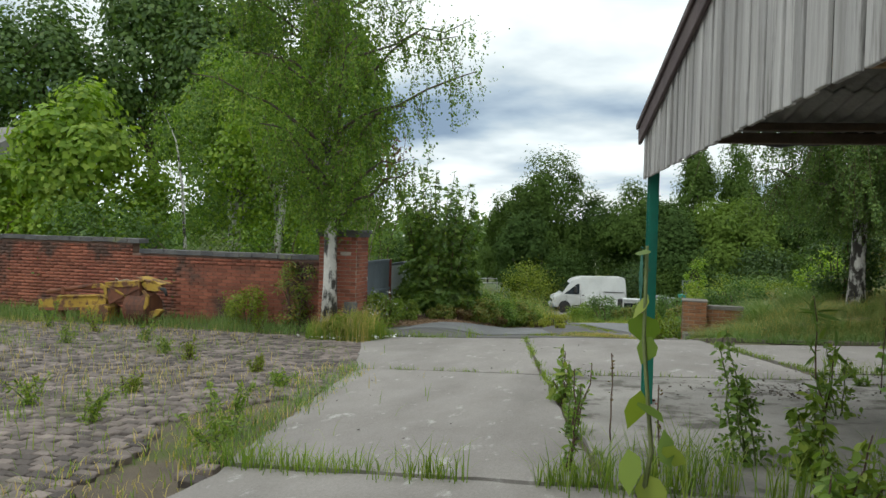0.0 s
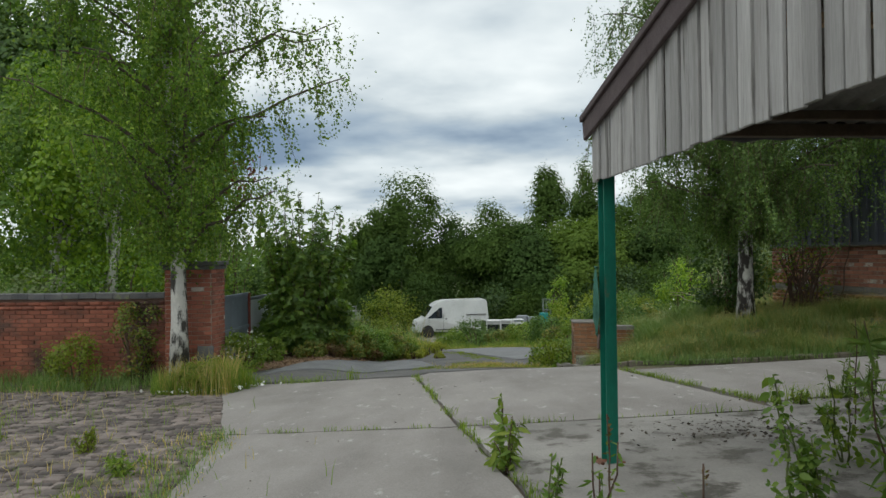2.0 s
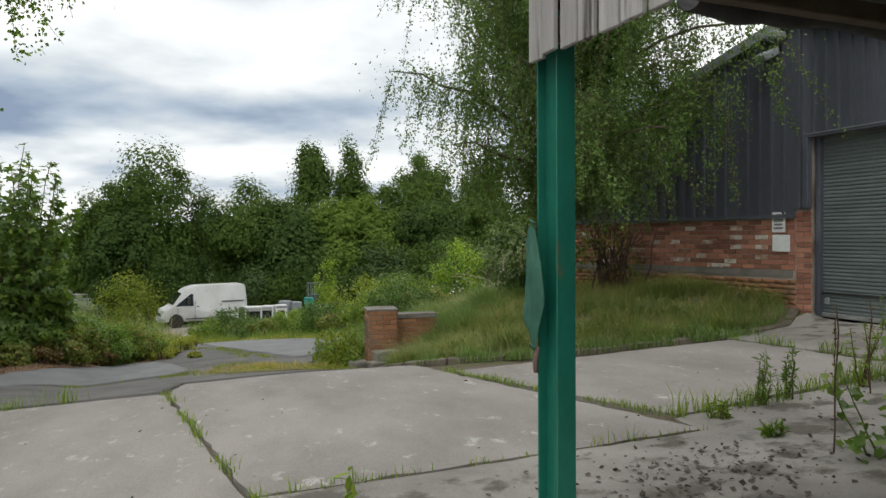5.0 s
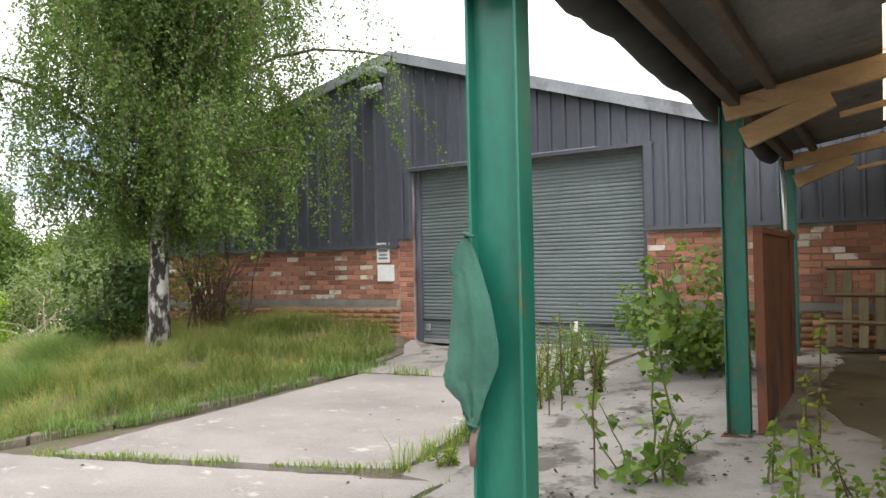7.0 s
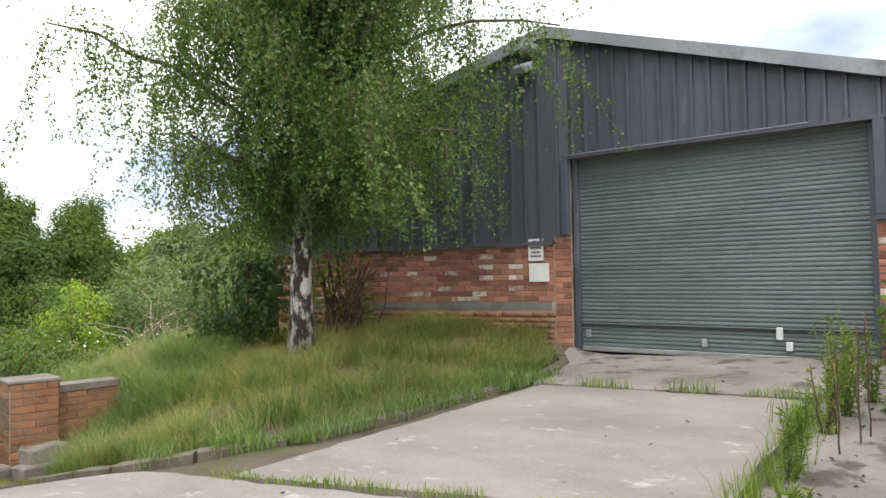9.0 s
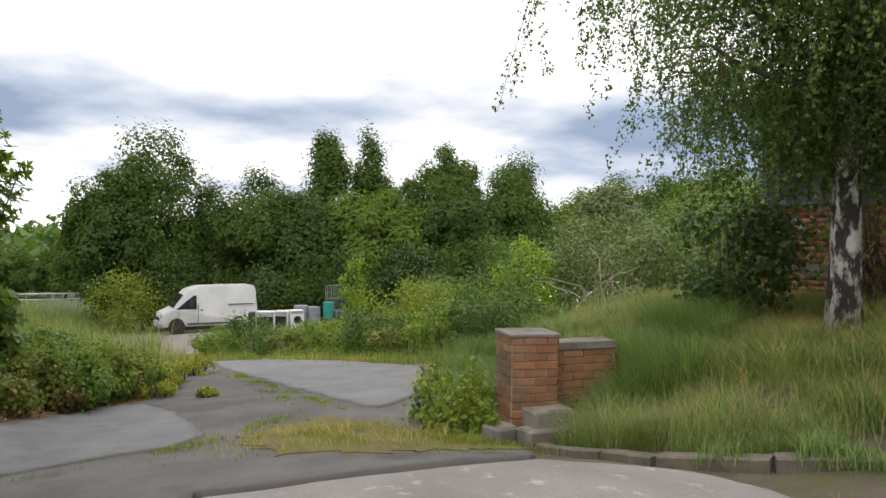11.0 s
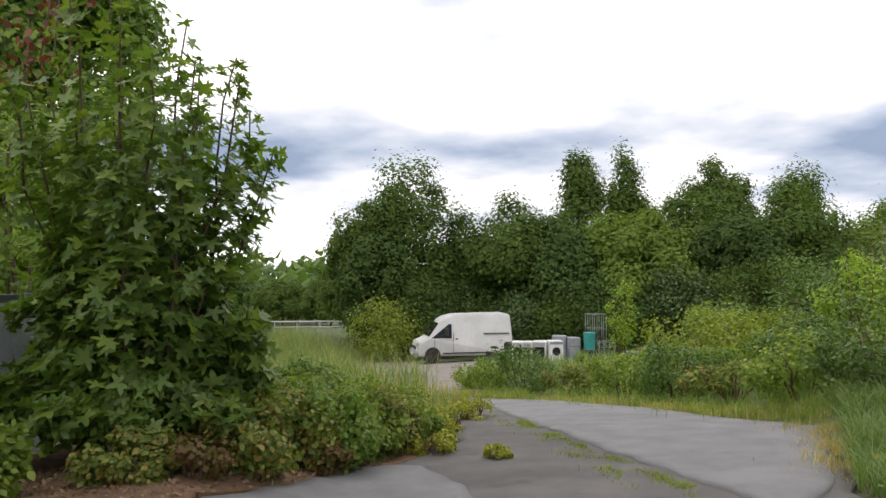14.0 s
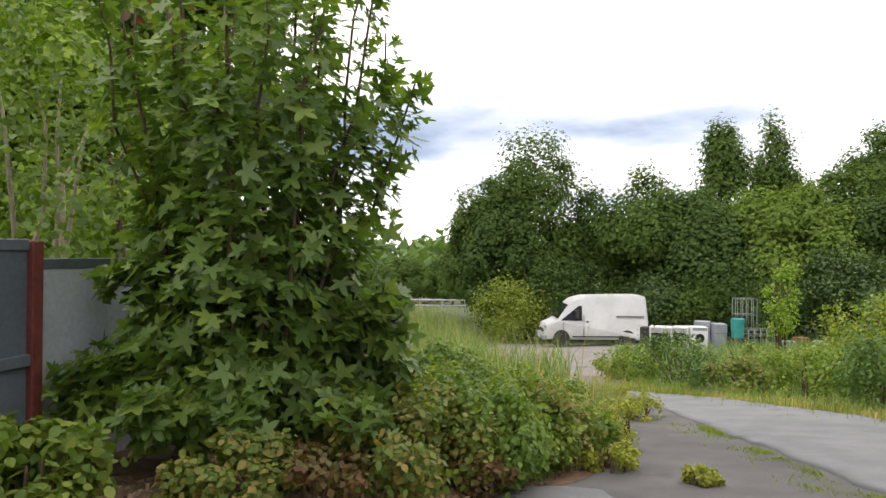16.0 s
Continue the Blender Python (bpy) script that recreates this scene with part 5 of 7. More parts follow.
def broadleaf(x, y, height, R, mat, label, seed, leaf=0.26, n=7000, lobes_n=26, bark=None, category="tree", bottom=None, name="tree", zoff=0.0, shape=DIAMOND, lr=(0.28, 0.45), taper=0.2, skin=0.2, up=0.35, push=3.2):
    """A broadleaf tree: trunk, limbs, and a crown of clumps with an uneven outline."""
    rnd = np.random.RandomState(seed)
    g = gz(x, y) + zoff
    o = thing(name, (x, y, g), label, category)
    ch = R[2]
    cz = g + height - ch
    top = np.array([x + rnd.normal(0, 0.2), y, cz + ch * 0.5])
    runs = [([(x, y, g - 0.1), (x + rnd.normal(0, 0.08), y, g + (cz - g) * 0.5), tuple(top)], [0.018 * height + 0.02, 0.014 * height + 0.015, 0.02])]
    for k in range(7):
        d = rnd.normal(size=3)
        d[2] = abs(d[2]) * 0.6
        d /= np.linalg.norm(d)
        s = np.array([x, y, g + (cz - g) * rnd.uniform(0.45, 1.0)])
        runs.append(limb(rnd, s, np.array([x, y, cz]) + d * np.array(R) * 0.75, 0.007 * height + 0.006))
    tubes("trunk", runs, bark or M_bark_dark, o, 6)
    P, U = lobes(rnd, (x, y, cz), R, lobes_n, n, lr, skin)
    thin = 1 - taper * np.clip((P[:, 2] - cz + 0.3 * ch) / (1.3 * ch), 0, 1)
    P[:, 0] = x + (P[:, 0] - x) * thin
    P[:, 1] = y + (P[:, 1] - y) * thin
    if bottom is not None:
        k = P[:, 2] > bottom
        P, U = P[k], U[k]
    foliage("crown", P, leaf, mat, o, shape, 0.8, up, 0.15, rnd, out=U, push=push)
    return o


def bush(x, y, h, r, mat, label, seed, leaf=0.07, n=2500, lobes_n=14, category="shrub", name="bush", shape=DIAMOND, twig=None, flat=1.0):
    rnd = np.random.RandomState(seed)
    g = gz(x, y)
    o = thing(name, (x, y, g), label, category)
    runs = []
    for k in range(6):
        t = rnd.uniform(0, 2 * math.pi)
        q = rnd.uniform(0.3, 0.8) * r
        runs.append(limb(rnd, (x + 0.1 * math.cos(t), y + 0.1 * math.sin(t), g - 0.03), (x + q * math.cos(t), y + q * math.sin(t), g + h * rnd.uniform(0.6, 0.95)), 0.012 + 0.006 * h, 4))
    for r_ in runs:
        tubes("stem", [r_], twig or M_twig, o, 5)
    P, U = lobes(rnd, (x, y, g + h * 0.52), (r, r * flat, h * 0.55), lobes_n, n, (0.35, 0.6), 0.3, -1.1)
    k = P[:, 2] > lie(P[:, 0], P[:, 1]) + 0.02
    foliage("leaves", P[k], leaf, mat, o, shape, 0.8, 0.4, 0.2, rnd, out=U[k])
    return o


def weeping_birch(x, y, lean, height, spread, first, label, seed, mat, n_limb, strands, leaf, drop, low, bark_r, per_m=34, side=(0, 0), bark=None, shape=DIAMOND, sway=0.16, fill=200):
    """A birch: white trunk, rising limbs, hanging strands hung with small leaves, and leafy sprays along the limbs."""
    bark = bark or M_bark
    rnd = np.random.RandomState(seed)
    g = gz(x, y)
    o = thing("birch_tree", (x, y, g), label, "tree")
    spine = []
    for i in range(11):
        t = i / 10
        spine.append((x + lean[0] * t ** 1.4 + 0.05 * math.sin(5 * t), y + lean[1] * t + 0.04 * math.sin(7 * t + 1), g - 0.1 + height * t))
    rad = [bark_r * (1.25 if i == 0 else 1) * (1 - 0.92 * (i / 10) ** 0.9) + 0.01 for i in range(11)]
    tubes("trunk", [(spine, rad)], bark, o, 12, "white bark with black fissures")
    S = np.array(spine)
    runs, P, tw = [], [], []
    for k in range(n_limb):
        t = first + (0.97 - first) * (k + rnd.rand()) / n_limb
        i = t * 10
        a = S[int(i)] + (S[min(int(i) + 1, 10)] - S[int(i)]) * (i - int(i))
        ang = k * 2.399 + rnd.normal(0, 0.3)
        reach = spread * (1.05 - 0.75 * max(0, (t - 0.35) / 0.65)) * rnd.uniform(0.55, 1.1) * (0.75 if t < first + 0.08 else 1)
        b = a + np.array([math.cos(ang) * reach + side[0] * rnd.rand(), math.sin(ang) * reach + side[1] * rnd.rand(), reach * rnd.uniform(0.25, 0.8)])
        pts, rr = limb(rnd, a, b, bark_r * 0.34 * (1.1 - t), 6, 0.12, 0.06)
        runs.append((pts, rr))
        A = np.array(pts)
        k_ = rnd.uniform(0.3, 5.999, fill)
        i_ = k_.astype(int)
        spray = A[i_] + (A[i_ + 1] - A[i_]) * (k_ - i_)[:, None] + rnd.normal(0, 1, (fill, 3)) * np.array([0.27, 0.27, 0.22])
        P.append(spray - np.array([0, 0, 0.12]))
        for q in range(strands):
            f = rnd.uniform(0.06, 1.0) * 5.999
            s = A[int(f)] + (A[int(f) + 1] - A[int(f)]) * (f - int(f)) + rnd.normal(0, 0.14, 3)
            ln = drop * rnd.uniform(0.35, 1.25) * (0.6 + 0.4 * f / 6)
            ln = min(ln, max(0.15, s[2] - low - rnd.uniform(0, 0.5)))
            dr = rnd.normal(0, sway, 2)
            m = max(3, int(ln * per_m))
            u = rnd.rand(m)
            c = np.column_stack([s[0] + dr[0] * u * ln, s[1] + dr[1] * u * ln, s[2] - u * ln + 0.06 * u * (1 - u)])
            P.append(c + rnd.normal(0, 0.035, c.shape))
            if q % 2 == 0:
                e = (s[0] + dr[0] * ln, s[1] + dr[1] * ln, s[2] - ln)
                tw.append(([tuple(s), tuple((s + np.array(e)) / 2 + np.array([0, 0, 0.02])), e], [0.006, 0.004, 0.002]))
    for r in runs:
        tubes("limb", [r], M_bark_dark, o, 6)
    tubes("twig_mass", tw, M_twig, o, 3)["kind"] = "stuff"
    P = np.concatenate(P)
    foliage("crown", P, leaf, mat, o, shape, 0.72, 0.1, 0.45, rnd)
    return o


weeping_birch(-5.75, 13.3, (-0.55, 0.2), 11.5, 2.5, 0.17, "tall white-barked birch with drooping green foliage beside the brick pier", 61, L_birch, 64, 40, 0.056, 0.9, 1.8, 0.14, 52, sway=0.28, fill=420)
weeping_birch(3.92, 14.55, (-0.1, 0.1), 8.6, 2.7, 0.19, "weeping birch with dark fissured bark on the grass bank", 62, L_birch_dark, 78, 60, 0.046, 1.35, 1.95, 0.14, 76, (0.2, -0.4), M_bark_fissured, TRI, 0.3, 1250)


def sycamore():
    """Multi-stemmed sycamore at the gate with large lobed leaves."""
    rnd = np.random.RandomState(71)
    g = gz(-4.75, 18.0)
    o = thing("sycamore_bush", (-4.75, 18.0, g), "dense young sycamore with large lobed dark green leaves at the gate", "tree")
    runs, P = [], []
    stems = []
    for k in range(24):
        t = k * 2.399
        q = 0.28 + 0.95 * math.sqrt((k + 0.5) / 24)
        top = np.array([-4.85 + q * 0.98 * math.cos(t), 18.15 + q * 0.75 * math.sin(t), g + (4.35 - 1.6 * (q - 0.28) ** 1.5) * rnd.uniform(0.82, 1.05)])
        pts, rr = limb(rnd, (-4.8 + 0.3 * math.cos(t), 18.1 + 0.25 * math.sin(t), g - 0.05), top, 0.015, 7, 0.02, 0.03)
        runs.append((pts, rr))
        stems.append(np.array(pts))
    for k in range(30):
        t = rnd.uniform(0, 2 * math.pi)
        q = rnd.uniform(0.85, 1.32)
        e = np.array([-4.8 + q * math.cos(t), 18.05 + q * 0.8 * math.sin(t), 0])
        e[2] = gz(e[0], e[1]) + rnd.uniform(0.2, 1.3)
        pts, rr = limb(rnd, (-4.8, 18.1, g + rnd.uniform(0.1, 0.9)), e, 0.014, 6, 0.12, 0.05)
        runs.append((pts, rr))
        stems.append(np.array(pts))
    for r in runs:
        tubes("stem", [r], M_twig, o, 6)
    for A in stems:
        n = 310
        f = rnd.uniform(0.8, len(A) - 1.001, n)
        i = f.astype(int)
        c = A[i] + (A[i + 1] - A[i]) * (f - i)[:, None]
        w = 0.33 * (1.15 - 0.95 * (f / len(A)))
        d = rnd.normal(size=(n, 3))
        d /= np.linalg.norm(d, axis=1)[:, None]
        c = c + d * (w * rnd.uniform(0.4, 1.0, n))[:, None]
        P.append(c)
    P = np.concatenate(P)
    P = P[P[:, 2] > lie(P[:, 0], P[:, 1]) + 0.03]
    P = P[P[:, 0] > -5.78 - 0.5 * (P[:, 2] > 1.5)]
    P = P[rnd.rand(len(P)) > 0.68 * np.clip((P[:, 2] - g - 1.8) / 1.8, 0, 1)]
    U = P - np.array([-4.8, 18.15, 1.0])
    U[:, 2] *= 0.25
    U /= np.linalg.norm(U, axis=1)[:, None]
    foliage("crown", P, 0.108, L_syc, o, MAPLE, 1.1, 0.8, 0.22, rnd, 0.45, out=U, push=1.1)


sycamore()
rr_ = np.random.RandomState(5)
cop_tree = thing("copper_shrub", (-6.9, 19.6, gz(-6.9, 19.6)), "slender copper-leaved shrub behind the sycamore", "shrub")
for r_ in [limb(rr_, (-6.9, 19.6, gz(-6.9, 19.6) - 0.05), (-6.7 + 0.25 * k, 19.5, 4.1 + 0.3 * k), 0.02, 6, 0.02) for k in range(3)]:
    tubes("stem", [r_], M_twig, cop_tree, 5)
foliage("leaves", np.column_stack([-6.6 + rr_.normal(0, 0.2, 150), 19.5 + rr_.normal(0, 0.2, 150), rr_.uniform(3.4, 4.7, 150)]), 0.09, L_red, cop_tree, OVAL, 1, 0.3, 0.5, rr_)

# woodland behind the boundary wall
broadleaf(-16.3, 19.2, 6.5, (2.5, 2.2, 2.9), L_maple, "bright yellow-green maple behind the brick wall", 81, 0.20, 9000, 34, shape=LOBED)
broadleaf(-19.6, 18.5, 4.8, (2.2, 2.0, 2.2), L_maple, "yellow-green maple behind the brick wall", 82, 0.19, 6000, 26, shape=LOBED)
for k, (x, y, h, r, m) in enumerate(((-31, 33, 17, 4.2, L_wood), (-25.5, 35, 19, 4.0, L_wood), (-20.5, 34, 18, 3.6, L_wood), (-15.5, 36, 16, 3.4, L_birch), (-38, 30, 14, 4.5, L_wood_dark))):
    broadleaf(x, y, h, (r, r, h * 0.36), m, "tall dark woodland tree behind the boundary wall", 90 + k, 0.26, 17000, 70)
for k, (x, y, h, r, m) in enumerate(((-12.6, 21.5, 8.8, 2.3, L_birch), (-10.6, 20.5, 7.6, 2.0, L_maple), (-10.4, 25, 5.6, 1.8, L_wood_light), (-14.5, 24.5, 9.5, 2.6, L_birch), (-14.2, 27, 8.0, 2.2, L_wood), (-8.7, 21.2, 4.8, 1.15, L_maple))):
    broadleaf(x, y, h, (r, r, h * 0.44), m, "light green self-sown tree behind the brick wall", 100 + k, 0.13, 9500, 40, bark=M_bark)
bush(-10.4, 15.9, 2.0, 1.5, L_willow, "grey-green willow scrub behind the brick wall", 110, 0.085, 5000, 22)
bush(-8.2, 16.0, 2.3, 1.3, L_birch, "green scrub behind the brick wall", 111, 0.075, 4500, 20)
bush(-13.2, 16.2, 2.5, 1.6, L_wood, "green scrub behind the brick wall", 112, 0.10, 4500, 20)
bush(-7.4, 19.0, 3.4, 1.2, L_wood_light, "pale yellowish scrub behind the metal gate", 113, 0.07, 5000, 22, twig=M_pale_twig)
bush(-17.5, 16.0, 2.6, 1.9, L_maple, "bright green scrub behind the brick wall", 114, 0.13, 3500, 18)
sap = thing("birch_sapling", (-11.4, 16.9, gz(-11.4, 16.9)), "thin white birch sapling bending over behind the wall", "tree")
tubes("trunk", [([(-11.35, 16.9, -0.2), (-11.4, 16.9, 1.6), (-11.5, 16.9, 3.0), (-11.7, 16.9, 4.2), (-12.1, 16.9, 5.0)], [0.05, 0.045, 0.036, 0.025, 0.01])], M_bark, sap, 7)
P_ = np.column_stack([rr_.normal(-11.7, 0.5, 2600), rr_.normal(16.95, 0.4, 2600), rr_.uniform(1.6, 5.2, 2600)])
foliage("leaves", P_, 0.06, L_birch, sap, DIAMOND, 0.8, 0.2, 0.4, rr_)

# hut roof showing over the wall
hut = thing("outbuilding", (-27.5, 24, gz(-27, 24)), "stone-slated outbuilding half hidden behind trees", "building")
wall_prism("wall", (-31, 21.5), (-23.6, 21.5), -0.5, [(0, 4.1), (1, 4.1)], 5, M_brick_old, hut)
raw("roof", [(-31.2, 21.2, 4.05), (-23.3, 21.2, 4.05), (-23.3, 24, 5.7), (-31.2, 24, 5.7), (-31.2, 26.8, 4.05), (-23.3, 26.8, 4.05)], [(0, 1, 2, 3), (3, 2, 5, 4), (1, 5, 2), (0, 3, 4), (0, 4, 5, 1)], M_fibre, hut)

# tree line beyond the van
LINE = [
    (-13.6, 70, 3.4, 2.4, L_line), (-8.9, 57, 8.6, 2.5, L_line), (-6.2, 56, 10.6, 3.2, L_line), (-2.2, 57, 7.6, 3.3, L_line_dark), (-7.6, 54.5, 6.6, 2.4, L_line_dark),
    (0.6, 54, 8.0, 3.4, L_line), (4.5, 57.5, 11.4, 1.6, L_line), (7.6, 59, 11.3, 1.5, L_line), (3.4, 52, 6.8, 3.0, L_line_dark), (6.6, 51, 7.0, 2.9, L_line_light),
    (9.8, 54, 7.6, 3.2, L_line), (12.8, 57, 10.4, 2.6, L_line), (11.2, 50, 6.6, 2.6, L_line_dark), (15.5, 53, 7.2, 3.3, L_line), (17.8, 58, 10.2, 1.8, L_line), (20.5, 54, 6.6, 3.2, L_line_light),
    (23.5, 56, 8.0, 3.2, L_line), (27.5, 54, 8.4, 3.6, L_line), (31.5, 52, 8.8, 3.6, L_line_light), (36, 50, 8.6, 3.8, L_line), (41, 48, 8.8, 4.0, L_line_light), (46, 46, 9.5, 4.2, L_line), (51, 42, 9.5, 4.5, L_line),
    (24, 44, 6.4, 2.9, L_line_light), (29, 41, 6.6, 3.0, L_line), (18, 45, 6.0, 2.6, L_willow), (-18, 72, 3.2, 3.0, L_line), (-24, 76, 3.6, 3.6, L_line_dark), (-31, 70, 7.0, 4.0, L_line), (-38, 64, 9.0, 4.2, L_line), (-14.5, 80, 3.4, 3.0, L_line_light),
]
for k, (x, y, h, r, m) in enumerate(LINE):
    slim = r < 2.3
    h = h * 1.14
    broadleaf(x, y, h, (r * 1.05, r, h * (0.52 if not slim else 0.50)), m, "slender broadleaf tree in the hedge line" if slim else "leafy broadleaf tree in the hedge line beyond the van", 200 + k, 0.205, (24000 if x < 30 else 12000) if not slim else 15000, 64 if not slim else 80, lr=(0.2, 0.42) if not slim else (0.42, 0.8), shape=TRI, taper=0.15 if not slim else 0.45, skin=0.3 if not slim else 0.38, up=1.0, push=5.0)
# undergrowth mostly in darker leaf greens: shade under the trees put into the colour
HEDGE = [(-4.5, 52.5, 3.6, 2.0), (0.2, 50.5, 3.0, 2.0), (2.4, 49.5, 2.6, 1.9), (5.0, 48.5, 3.2, 2.2), (8.2, 47.5, 3.4, 2.3), (11.5, 46.5, 3.6, 2.4), (14.5, 44, 3.8, 2.6), (19.5, 40, 4.4, 3.0), (24, 37, 4.6, 3.2), (29, 34, 5.0, 3.5), (21, 31, 4.2, 2.8)]
for k, (x, y, h, r) in enumerate(HEDGE):
    bush(x, y, h, r, (L_line_dark, L_wood_dark, L_line)[k % 3], "dense green undergrowth below the tree line", 240 + k, 0.16, 9000, 26, shape=TRI)
dead = thing("dead_shrub", (-6.2, 53, gz(-6.2, 53)), "bare brown dead shrub before the tree line", "shrub")
for r_ in [limb(rr_, (-6.2, 53, gz(-6.2, 53)), (-6.2 + rr_.normal(0, 0.8), 53 + rr_.normal(0, 0.5), gz(-6.2, 53) + rr_.uniform(1.5, 4.0)), 0.04, 6, 0.02, 0.05) for _ in range(16)]:
    tubes("stem", [r_], M_bark_dark, dead, 4)

# far woods on the hills
rw = np.random.RandomState(33)
W = []
for _ in range(260):
    a = rw.uniform(-1.5, 1.6)
    d = rw.uniform(95, 330)
    W.append((d * math.sin(a), 20 + d * math.cos(a), rw.uniform(3.5, 7)))
P_, U_ = [], []
for (x, y, r) in W:
    n = 150
    u = rw.normal(size=(n, 3))
    u /= np.linalg.norm(u, axis=1)[:, None]
    u[:, 2] = np.abs(u[:, 2])
    hf = float(sstep(90, 420, math.hypot(x, y - 20)))
    g = gz(x, y) + hf * ((9 * math.sin(x / 90 + 1) + 6 * math.sin(y / 130 + x / 210)) * 0.6 - 2)
    P_.append(np.array([x, y, g + r * 0.2]) + u * r * (1 + 0.15 * rw.normal(size=(n, 1))))
    U_.append(u)
fw = foliage("far_woods", np.concatenate(P_), 1.7, L_wood, None, TRI, 1.0, 0.3, 0, rw, out=np.concatenate(U_))
tagged(fw, "blue-green far woods on the valley hills", "woods", kind="stuff")

# scrub round the van and along the drive
bush(-6.6, 50.5, 3.0, 1.9, L_lime, "rounded yellow-green willow bush behind the van", 120, 0.13, 5000, 22)
bush(-1.6, 50, 2.0, 1.2, L_lime, "yellow-green bush behind the van", 121, 0.13, 2500, 14)
bush(3.6, 29.5, 1.7, 1.5, L_lime, "yellow-green willow scrub among weeds", 122, 0.075, 5500, 24)
bush(5.6, 30.5, 1.5, 1.2, L_lime, "yellow-green willow scrub among weeds", 123, 0.075, 3500, 18)
bush(6.9, 29.3, 3.4, 0.85, L_maple, "bright green sapling standing above the weeds", 124, 0.09, 3200, 20)
bush(2.95, 37.2, 3.0, 0.5, L_maple, "upright green sapling beside the scrap", 125, 0.10, 1300, 18)
for k, (x, y, h, r, m) in enumerate(((9.0, 30, 2.9, 1.6, L_willow), (11.2, 32, 3.6, 1.9, L_willow), (13.8, 30, 3.8, 2.0, L_wood_light), (8.6, 35, 3.0, 1.7, L_wood), (11.5, 27, 3.3, 1.8, L_willow), (15.5, 34, 4.2, 2.2, L_wood), (8.2, 24.5, 2.2, 1.3, L_willow), (5.4, 34.5, 1.7, 1.2, L_wood_light), (17, 27, 4.0, 2.2, L_wood_light), (10.5, 22.5, 3.0, 1.6, L_wood_light))):
    bush(x, y, h, r, m, "grey-green scrub on the bank beyond the low wall" if m is L_willow else "leafy green scrub on the bank", 130 + k, 0.10, 5500, 24)
bush(4.25, 16.5, 1.75, 0.62, L_wood_dark, "dark evergreen bush beside the birch", 145, 0.075, 3600, 18)
bush(5.3, 15.6, 1.5, 0.62, L_bramble, "brown twiggy climber against the warehouse wall", 146, 0.06, 900, 14, twig=M_twig)
tw_ = thing("dead_climber", (5.35, 15.5, gz(5.35, 15.5)), "bare reddish stems climbing the brick wall", "shrub")
for r_ in [limb(rr_, (5.35 + rr_.normal(0, 0.2), 15.5, gz(5.3, 15.5) - 0.03), (5.4 + rr_.normal(0, 0.25), 15.5 + rr_.normal(0, 0.6), 2.2 + rr_.normal(0, 0.3)), 0.014, 6, 0.02, 0.07) for _ in range(30)]:
    tubes("stem", [r_], M_twig, tw_, 4)
pale = thing("dead_bramble", (6.0, 24, gz(6, 24)), "pale dead bent stems among the scrub", "shrub")
for r_ in [limb(rr_, (5.4 + rr_.uniform(0, 2.2), 24 + rr_.normal(0, 0.5), gz(6, 24)), (5.2 + rr_.uniform(0, 2.6), 24 + rr_.normal(0, 0.6), gz(6, 24) + rr_.uniform(0.8, 2.0)), 0.016, 6, 0.15, 0.05) for _ in range(20)]:
    tubes("stem", [r_], M_pale_twig, pale, 4)
PIER_WEEDS = []
# verge beside the sycamore
for k, (x, y, h, r, m) in enumerate(((-3.6, 18.35, 0.5, 0.45, L_bramble), (-3.15, 19.1, 0.55, 0.5, L_weed), (-2.8, 19.9, 0.5, 0.45, L_weed), (-3.5, 19.7, 0.62, 0.65, L_weed), (-3.2, 21.0, 0.5, 0.7, L_weed), (-4.0, 20.8, 0.6, 0.8, L_wood_light), (-2.9, 22.4, 0.45, 0.6, L_weed), (-5.3, 16.6, 0.5, 0.45, L_weed), (-4.4, 17.15, 0.32, 0.35, L_bramble), (-3.75, 17.75, 0.5, 0.45, L_bramble), (-3.35, 18.6, 0.62, 0.5, L_herb), (-3.85, 18.5, 0.75, 0.5, L_bramble), (-3.0, 19.5, 0.6, 0.5, L_bramble))):
    bush(x, y, h, r, m, "low bramble and weeds on the verge", 150 + k, 0.052 if k != 7 else 0.07, 3600, 18, "weeds", "bramble", OVAL)
for k, (x, y, h, r) in enumerate(((-2.5, 20.3, 0.35, 0.33), (-2.25, 21.4, 0.3, 0.4), (-2.35, 19.4, 0.22, 0.25), (-1.75, 19.0, 0.12, 0.14), (-2.0, 22.6, 0.3, 0.35), (-2.3, 24.4, 0.3, 0.3))):
    bush(x, y, h, r, L_gold, "patch of golden yellow stonecrop by the drive", 165 + k, 0.035, 1300, 10, "flowers", "stonecrop")
# verge across the drive
VERGE = [(-1.7, 29.5), (-0.9, 28.2), (0.0, 26.9), (0.7, 25.6), (1.3, 24.2), (1.8, 22.9), (2.2, 21.6), (2.6, 20.4), (2.6, 25.5), (1.4, 27.2), (3.2, 23.4), (3.6, 21.6), (0.4, 28.8), (4.4, 24.5), (-1.9, 31), (3.0, 27.3), (4.6, 27.6)]
for k, (x, y) in enumerate(VERGE):
    bush(x, y, 0.75 + 0.25 * math.sin(k * 2.1), 0.8, (L_weed, L_wood, L_bramble)[k % 3], "mixed green weeds and brambles along the drive", 180 + k, 0.06, 3000, 18, "weeds", "bramble", OVAL)
for k, (x, y, h) in enumerate(((0.62, 15.45, 0.75), (0.45, 15.75, 0.8), (0.75, 15.85, 0.9), (0.3, 15.95, 0.55), (0.6, 16.2, 0.8), (0.9, 16.1, 0.85), (0.4, 15.4, 0.4), (0.75, 15.25, 0.5))):
    PIER_WEEDS.append((x, y, h, 500 + k))


